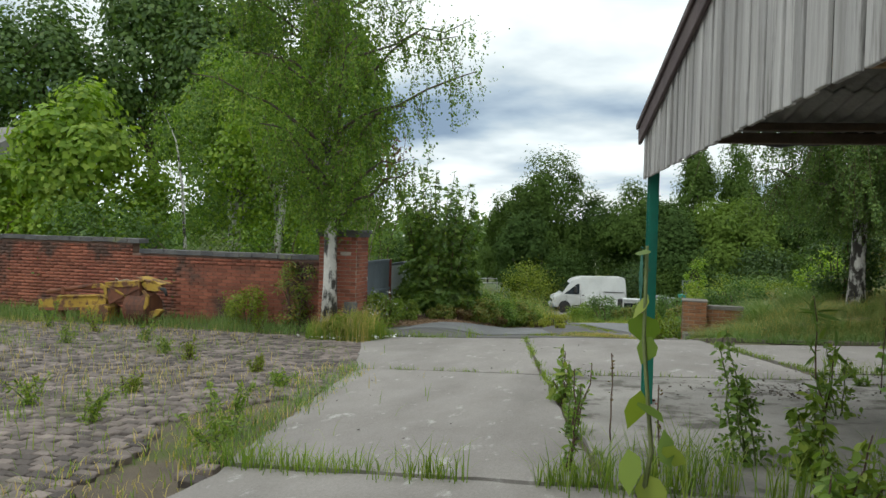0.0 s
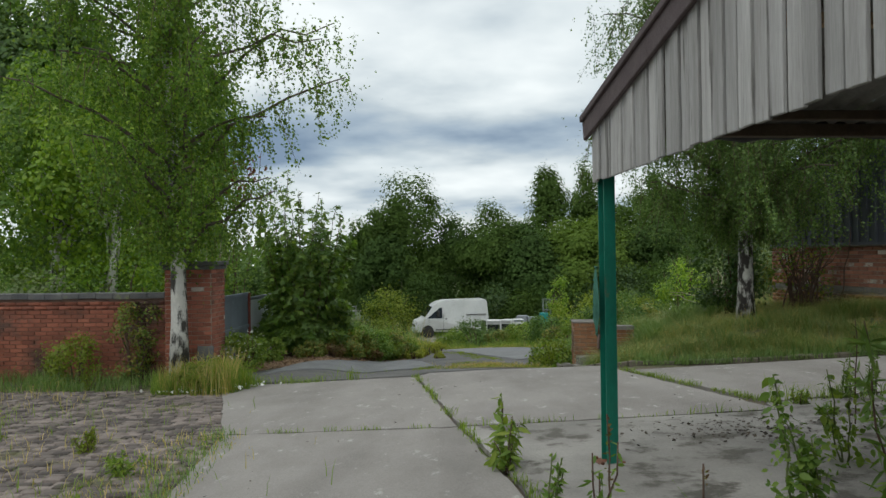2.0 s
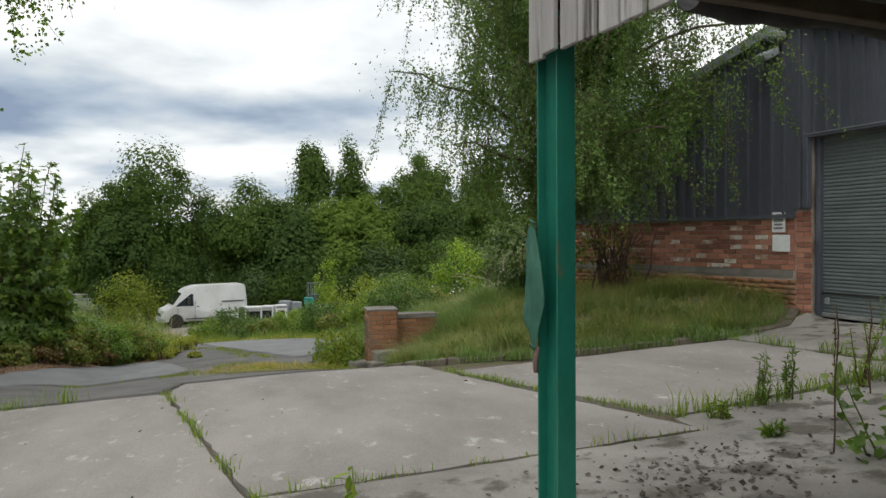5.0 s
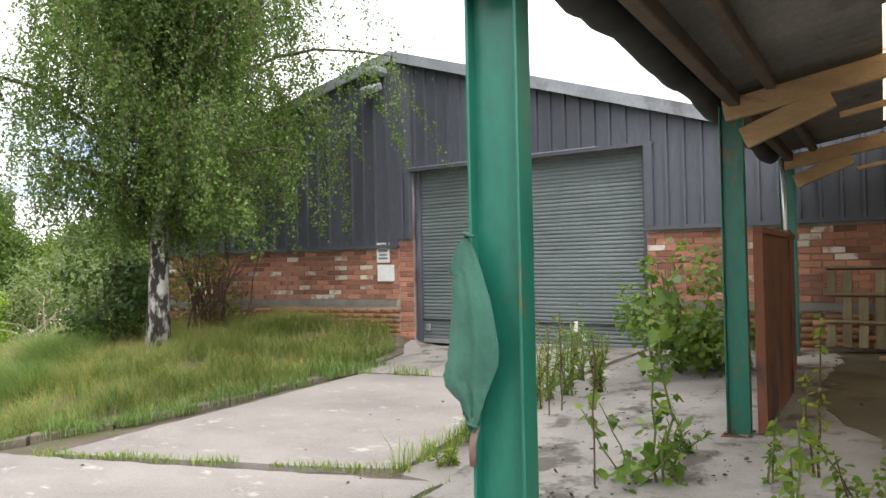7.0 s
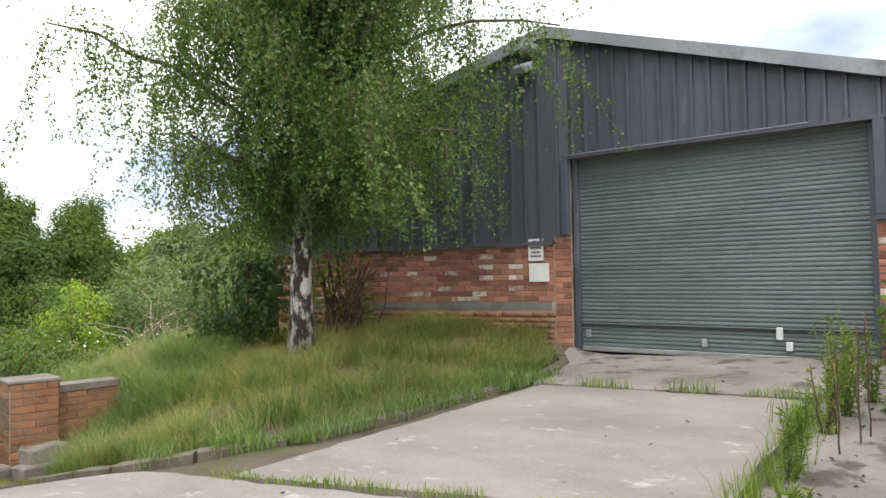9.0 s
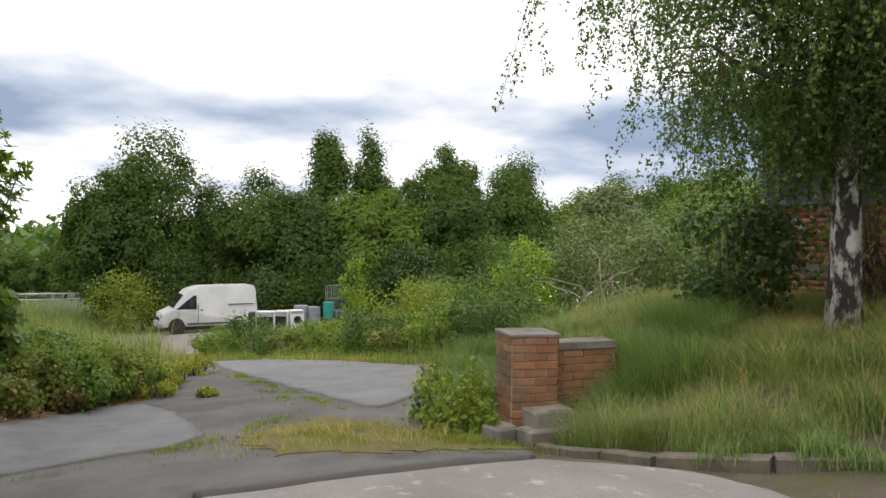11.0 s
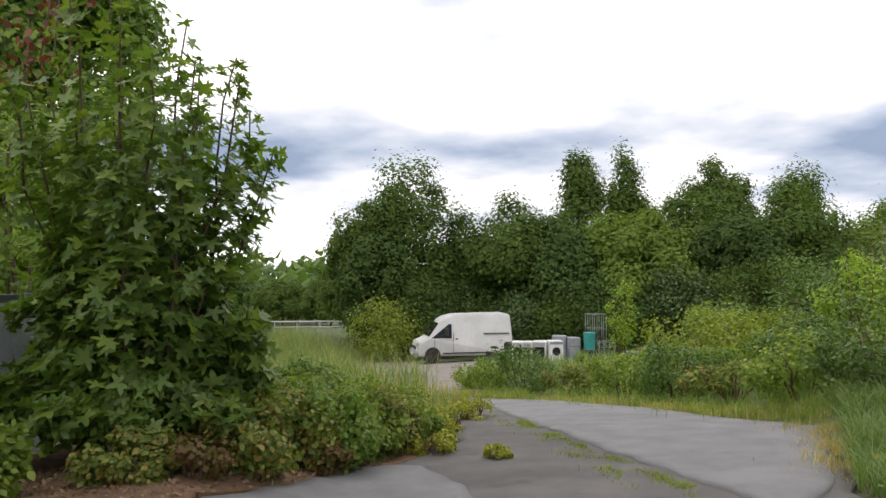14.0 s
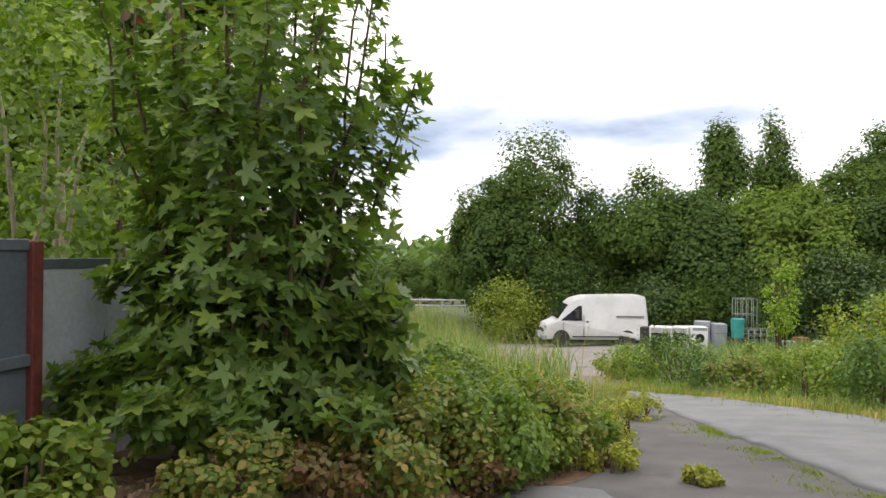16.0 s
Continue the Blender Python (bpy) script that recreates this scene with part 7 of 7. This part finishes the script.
# ---- white panel van ----
def van(x, y, rz):
    g = gz(x, y)
    o = thing("panel_van", (x, y, g), "dirty white high-roofed panel van parked on the gravel", "van")
    m = Matrix.Translation((x, y, g)) @ Matrix.Rotation(radians(rz), 4, "Z") @ Matrix.Diagonal((0.88, 0.93, 0.96, 1))
    side = [(-2.55, 0.38), (-2.6, 0.75), (-2.52, 1.05), (-1.95, 1.28), (-1.36, 2.02), (-1.08, 2.24), (-0.5, 2.38), (2.35, 2.42), (2.52, 2.32), (2.6, 1.2), (2.6, 0.38)]
    bm = bmesh.new()
    half = [0.80, 0.88, 0.90, 0.93, 0.86, 0.80, 0.78, 0.78, 0.78, 0.95, 0.95]
    A = [bm.verts.new((px, -h, pz)) for (px, pz), h in zip(side, half)]
    B = [bm.verts.new((px, h, pz)) for (px, pz), h in zip(side, half)]
    n = len(side)
    bm.faces.new(A)
    bm.faces.new(B[::-1])
    for i in range(n):
        bm.faces.new((A[i], B[i], B[(i + 1) % n], A[(i + 1) % n]))
    bmesh.ops.recalc_face_normals(bm, faces=list(bm.faces))
    bmesh.ops.bevel(bm, geom=[e for e in bm.edges], offset=0.06, segments=2, affect="EDGES")
    bmesh.ops.transform(bm, matrix=m, verts=list(bm.verts))
    body = part("body", bm, M_white, o)
    # glass, with the cab side towards the drive
    for s in (-1, 1):
        yy = s * 0.945
        pts = [(-1.84, 1.26), (-1.30, 1.93), (-0.72, 1.93), (-0.72, 1.26)]
        V = [(px, s * (0.93 - 0.13 * (pz - 1.24) / 0.9 + 0.012), pz) for px, pz in pts]
        V += [(a, b - s * 0.03, c) for a, b, c in V]
        raw("side_window", [m @ Vector(v) for v in V], [(0, 1, 2, 3), (7, 6, 5, 4), (0, 4, 5, 1), (1, 5, 6, 2), (2, 6, 7, 3), (3, 7, 4, 0)], M_glass, o)
        mi = box("wing_mirror", (-1.12, min(yy, yy + s * 0.2), 1.36), (-0.92, max(yy, yy + s * 0.2), 1.76), M_black, o, m, 0.03)
        box("door_seam", (-0.64, s * 0.925 - 0.02, 0.55), (-0.622, s * 0.925 + 0.02, 1.5), M_black, o, m)
        box("door_seam", (-1.66, s * 0.935 - 0.012, 0.75), (-1.645, s * 0.935 + 0.012, 1.22), M_black, o, m)
        box("slide_rail", (1.0, s * 0.90 - 0.03, 1.44), (2.4, s * 0.90 + 0.03, 1.475), M_black, o, m, 0.005)
        box("sill_trim", (-1.2, s * 0.94 - 0.02, 0.5), (1.3, s * 0.94 + 0.022, 0.56), M_black, o, m, 0.005)
        box("door_handle", (-0.52, s * 0.93 - 0.02, 1.18), (-0.38, s * 0.93 + 0.025, 1.24), M_black, o, m, 0.005)
        box("headlight", (-2.56, min(s * 0.55, s * 0.86), 0.86), (-2.40, max(s * 0.55, s * 0.86), 1.06), M_steel, o, m, 0.03)
        for wx in (-1.75, 1.55):
            for nm, r0, wd, mat, dy in (("wheel_arch", 0.43, 0.02, M_black, 0.925), ("wheel", 0.34, 0.2, M_black, 0.80)):
                bw_ = bmesh.new()
                bmesh.ops.create_cone(bw_, cap_ends=True, segments=28, radius1=r0, radius2=r0, depth=wd)
                if nm == "wheel":
                    bmesh.ops.bevel(bw_, geom=[e for e in bw_.edges if abs(e.verts[0].co.z - e.verts[1].co.z) < 0.01], offset=0.04, segments=2, affect="EDGES")
                bmesh.ops.transform(bw_, matrix=m @ Matrix.Translation((wx, s * dy + (0.03 if nm == "wheel" else 0) * s, 0.36 if nm == "wheel" else 0.40)) @ Matrix.Rotation(math.pi / 2, 4, "X"), verts=list(bw_.verts))
                w = part(nm, bw_, mat, o)
            rim = bmesh.new()
            bmesh.ops.create_cone(rim, cap_ends=True, segments=20, radius1=0.19, radius2=0.14, depth=0.05)
            bmesh.ops.transform(rim, matrix=m @ Matrix.Translation((wx, s * 0.945, 0.36)) @ Matrix.Rotation(s * math.pi / 2, 4, "X"), verts=list(rim.verts))
            part("rim", rim, M_debris, w)
    V = [(-1.92, -0.80, 1.33), (-1.92, 0.80, 1.33), (-1.41, 0.74, 1.97), (-1.41, -0.74, 1.97)]
    V = [(a - 0.03, b, c + 0.03) for a, b, c in V]
    V += [(a + 0.03, b, c - 0.03) for a, b, c in V]
    raw("windscreen", [m @ Vector(v) for v in V], [(0, 1, 2, 3), (7, 6, 5, 4), (0, 4, 5, 1), (1, 5, 6, 2), (2, 6, 7, 3), (3, 7, 4, 0)], M_glass, o)
    box("bumper", (-2.72, -0.92, 0.35), (-2.48, 0.92, 0.62), M_trim, o, m, 0.06)
    box("grille", (-2.63, -0.5, 0.70), (-2.55, 0.5, 0.86), M_black, o, m, 0.02)
    box("number_plate", (-2.735, -0.26, 0.44), (-2.715, 0.26, 0.55), M_sign, o, m, 0.003)


van(-2.68, 47.2, 13)


# ---- scrap appliances in a row beside the van ----
def appliance(x, y, w, d, h, rz, kind):
    g = gz(x, y)
    lab = {"oven": "scrapped white cooker with a dark oven door", "washer": "scrapped white washing machine with a round door", "crate": "grey wire cage among the scrap", "fridge": "scrapped dull fridge standing in the scrap row"}[kind]
    o = thing({"oven": "cooker", "washer": "washing_machine", "crate": "wire_cage", "fridge": "fridge"}[kind], (x, y, g), lab, "appliance" if kind != "crate" else "cage")
    m = Matrix.Translation((x, y, g)) @ Matrix.Rotation(radians(rz), 4, "Z")
    if kind == "crate":
        runs = []
        for a in np.linspace(-w / 2, w / 2, 5):
            runs.append(([m @ Vector((a, -d / 2, 0)), m @ Vector((a, -d / 2, h))], [0.012, 0.012]))
            runs.append(([m @ Vector((a, d / 2, 0)), m @ Vector((a, d / 2, h))], [0.012, 0.012]))
        for z in np.linspace(0.02, h, 4):
            for s in (-d / 2, d / 2):
                runs.append(([m @ Vector((-w / 2, s, z)), m @ Vector((w / 2, s, z))], [0.012, 0.012]))
        for r_ in runs:
            tubes("wire", [r_], M_stem_dull, o, 5)
        return
    box("body", (-w / 2, -d / 2, 0), (w / 2, d / 2, h), M_appliance if kind != "fridge" else (M_black if x < -0.2 else M_trim), o, m, 0.02)
    if kind == "oven":
        box("oven_door", (-w * 0.42, -d / 2 - 0.025, h * 0.08), (w * 0.42, -d / 2 - 0.002, h * 0.74), M_glass, o, m, 0.008)
        box("control_panel", (-w * 0.45, -d / 2 - 0.02, h * 0.78), (w * 0.45, -d / 2 - 0.002, h * 0.95), M_steel, o, m, 0.005)
    elif kind == "washer":
        b = bmesh.new()
        bmesh.ops.create_cone(b, cap_ends=True, segments=24, radius1=w * 0.3, radius2=w * 0.26, depth=0.05)
        bmesh.ops.transform(b, matrix=m @ Matrix.Translation((0, -d / 2 - 0.025, h * 0.5)) @ Matrix.Rotation(math.pi / 2, 4, "X"), verts=list(b.verts))
        part("round_door", b, M_glass, o)
        box("control_panel", (-w * 0.46, -d / 2 - 0.015, h * 0.84), (w * 0.46, -d / 2 - 0.002, h * 0.97), M_trim, o, m, 0.004)
    else:
        box("door_gap", (-w / 2 - 0.003, -d / 2 - 0.003, h * 0.6), (w / 2 + 0.003, -d / 2 + 0.02, h * 0.615), M_black, o, m)


for k, (x, y, w, d, h, rz, kd) in enumerate(((-0.35, 44.6, 0.7, 0.6, 0.85, -12, "fridge"), (0.0, 43.6, 0.85, 0.6, 0.9, -5, "oven"), (0.75, 43.3, 0.6, 0.6, 0.88, -18, "oven"), (1.35, 43.2, 0.6, 0.58, 0.87, 8, "washer"), (1.65, 44.2, 0.6, 0.6, 1.05, -10, "fridge"), (2.2, 43.9, 0.5, 0.6, 0.95, 12, "fridge"), (3.6, 43.6, 0.9, 0.7, 0.7, 5, "crate"), (3.3, 44.6, 0.8, 0.7, 1.9, 0, "crate"), (1.0, 44.4, 0.6, 0.6, 0.85, 30, "washer"))):
    appliance(x, y, w, d, h, rz, kd)
bin_ = bmesh.new()
bmesh.ops.create_cone(bin_, cap_ends=True, segments=20, radius1=0.22, radius2=0.26, depth=0.75)
bmesh.ops.bevel(bin_, geom=list(bin_.edges), offset=0.02, segments=1, affect="EDGES")
bmesh.ops.transform(bin_, matrix=Matrix.Translation((2.85, 43.5, gz(2.85, 43.5) + 0.75)), verts=list(bin_.verts))
tagged(part("plastic_drum", bin_, M_teal), "teal plastic drum among scrap appliances", "drum")
st_ = block("scrap_box", 2.85, 43.5, gz(2.85, 43.5), 0.6, 0.6, 0.39, 10, M_black, "black crate under the teal drum", "crate")
for k in range(5):
    block("scrap_metal", 4.6 + 0.5 * k, 43.2 + 0.3 * math.sin(k * 2), gz(4.6 + 0.5 * k, 43.3), 0.5, 0.35, 0.25 + 0.1 * (k % 2), 30 * k, M_rust if k % 2 else M_trim, "heap of rusty and grey scrap metal", "scrap")


# ---- steel rail fence ----
def rail_fence():
    o = thing("rail_fence", (-11, 60, gz(-11, 60)), "pale galvanised steel rail fence across the meadow", "fence")
    xs = np.arange(-20.0, -5.0, 1.5)
    for x in xs:
        y = 61 + 0.1 * (x + 12)
        box("post", (x - 0.04, y - 0.04, gz(x, y) - 0.2), (x + 0.04, y + 0.04, -1.95), M_steel, o, bevel=0.005)
    for z in (-1.98, -2.35):
        a, b = Vector((-20.3, 60.1, z)), Vector((-5.3, 61.6, z))
        tubes("rail", [([a, b], [0.05, 0.05])], M_steel, o, 6)


rail_fence()


# ---- wrecked yellow digger attachment by the wall ----
def yellow_wreck():
    cx, cy = -10.2, 12.75
    g = gz(cx, cy)
    o = thing("digger_frame", (cx, cy, g), "rusting yellow steel machine frame dumped by the brick wall", "machine part")
    T = lambda x, y, z, ry=0.0, rz=0.0, rx=0.0: Matrix.Translation((cx + x, cy + y, g + z)) @ Euler((radians(rx), radians(ry), radians(rz))).to_matrix().to_4x4()
    def plate(name, prof, y0, y1, mat, at):
        """A flat plate of a given outline in the upright plane, y0 to y1 thick."""
        bm = bmesh.new()
        f = [bm.verts.new((px, y0, pz)) for px, pz in prof]
        r = [bm.verts.new((px, y1, pz)) for px, pz in prof]
        bm.faces.new(f)
        bm.faces.new(r[::-1])
        for i in range(len(prof)):
            bm.faces.new((f[i], r[i], r[(i + 1) % len(prof)], f[(i + 1) % len(prof)]))
        bmesh.ops.recalc_face_normals(bm, faces=list(bm.faces))
        bmesh.ops.bevel(bm, geom=list(bm.edges), offset=0.006, segments=1, affect="EDGES")
        bmesh.ops.transform(bm, matrix=at, verts=list(bm.verts))
        return part(name, bm, mat, o)

    # long box beam with a channel on it
    plate("box_beam", [(-1.75, 0.2), (-0.12, 0.29), (-0.08, 0.47), (-0.2, 0.57), (-1.15, 0.52), (-1.75, 0.42)], -0.16, 0.12, M_yellow, T(0, 0, 0))
    box("beam_flange", (-1.2, -0.19, -0.012), (0.0, 0.15, 0.012), M_yellow, o, T(-0.1, 0, 0.565, -3), 0.004)
    box("beam_lip", (-0.78, -0.02, -0.03), (0.8, 0.0, 0.03), M_rust, o, T(-0.93, -0.165, 0.26, -3), 0.004)
    tubes("pipe", [([T(0, 0, 0) @ Vector((-1.7, 0.05, 0.56)), T(0, 0, 0) @ Vector((-1.18, 0.02, 0.64)), T(0, 0, 0) @ Vector((-0.42, 0.02, 0.77))], [0.045, 0.045, 0.042])], M_rust, o, 9)
    for px, pz in ((-1.22, 0.62), (-0.46, 0.77)):
        plate("pipe_lug", [(-0.05, -0.08), (0.05, -0.08), (0.04, 0.07), (0.0, 0.10), (-0.04, 0.06)], -0.09, -0.06, M_rust, T(px, 0, pz))
    plate("hook_bracket", [(-0.42, 0.7), (-0.38, 0.79), (-0.2, 0.82), (-0.06, 0.74), (-0.02, 0.52), (-0.1, 0.5), (-0.13, 0.68), (-0.22, 0.74)], -0.2, -0.15, M_yellow, T(0, 0, 0))
    # boxed housing: yellow top, rusted side with crossed ribs
    box("housing", (0.0, -0.2, 0.4), (0.76, 0.28, 0.80), M_rust, o, T(0, 0, 0.02, -4), 0.02)
    box("housing_top", (-0.02, -0.23, 0.80), (0.79, 0.3, 0.835), M_yellow, o, T(0, 0, 0.02, -4), 0.008)
    box("housing_edge", (-0.02, -0.225, 0.72), (0.78, -0.205, 0.80), M_yellow, o, T(0, 0, 0.02, -4), 0.005)
    for ry in (24, -27):
        box("cross_rib", (-0.4, -0.012, -0.022), (0.4, 0.012, 0.022), M_yellow if ry > 0 else M_rust, o, T(0.38, -0.216, 0.60, ry), 0.004)
    tubes("cable", [([T(0, 0, 0) @ Vector(p) for p in ((0.06, -0.1, 0.84), (0.1, -0.12, 0.93), (0.17, -0.1, 0.88), (0.3, -0.05, 0.91), (0.4, 0.0, 0.88))], [0.012] * 5)], M_pale_twig, o, 5)
    # bent cover with a rubber tip
    plate("bent_cover", [(0.66, 0.86), (0.98, 0.93), (1.16, 0.80), (1.22, 0.74), (1.0, 0.70), (0.8, 0.72)], -0.12, -0.09, M_yellow, T(0, 0, 0))
    box("cover_top", (-0.3, -0.2, -0.01), (0.3, 0.2, 0.01), M_yellow, o, T(0.84, 0.08, 0.90, 12), 0.004)
    tubes("rubber_tip", [([T(0, 0, 0) @ Vector(p) for p in ((1.13, -0.1, 0.76), (1.22, -0.1, 0.75), (1.26, -0.12, 0.68), (1.28, -0.12, 0.62))], [0.035, 0.04, 0.035, 0.02])], M_black, o, 7)
    # rolled side drum and its yellow rim
    drum = bmesh.new()
    bmesh.ops.create_cone(drum, cap_ends=True, segments=22, radius1=0.34, radius2=0.31, depth=0.5)
    bmesh.ops.bevel(drum, geom=[e for e in drum.edges if abs(e.verts[0].co.z - e.verts[1].co.z) < 0.01], offset=0.025, segments=1, affect="EDGES")
    bmesh.ops.transform(drum, matrix=T(0.66, -0.0, 0.34, 90, 0), verts=list(drum.verts))
    part("drum", drum, M_rust, o)
    plate("drum_rim", [(0.86, 0.3), (0.98, 0.42), (1.0, 0.62), (0.9, 0.74), (0.84, 0.72), (0.92, 0.58), (0.9, 0.44), (0.82, 0.34)], -0.3, -0.26, M_yellow, T(0, 0, 0))
    plate("spout", [(0.92, 0.12), (1.14, 0.24), (1.22, 0.34), (1.10, 0.36), (0.94, 0.30)], -0.2, -0.08, M_yellow, T(0, 0, 0))
    plate("lower_tray", [(-0.64, 0.08), (0.02, 0.06), (0.04, 0.34), (-0.1, 0.40), (-0.52, 0.36), (-0.64, 0.3)], -0.26, 0.1, M_yellow, T(0, 0, 0))
    box("skid", (-0.9, -0.14, 0.0), (0.5, 0.14, 0.07), M_rust, o, T(-0.55, 0, 0.0, 0, 2), 0.015)
    box("skid_post", (-0.06, -0.1, 0.0), (0.06, 0.1, 0.3), M_rust, o, T(-1.3, 0, 0.02), 0.01)
    box("wire_yoke", (-0.02, -0.02, -0.09), (0.02, 0.02, 0.09), M_pale_sheet, o, T(0.47, -0.24, 0.28, 35), 0.004)
    box("wire_yoke", (-0.02, -0.02, -0.07), (0.02, 0.02, 0.07), M_pale_sheet, o, T(0.53, -0.24, 0.30, -35), 0.004)


yellow_wreck()
sheet = thing("slate_slab", (-5.35, 13.5, gz(-5.35, 13.5)), "grey slab leaning on the gate pier", "slab")
box("slab", (-0.14, -0.02, 0), (0.14, 0.02, 0.62), M_coping, sheet, Matrix.Translation((-5.4, 13.52, gz(-5.4, 13.5) - 0.02)) @ Matrix.Rotation(radians(-8), 4, "X"), 0.008)
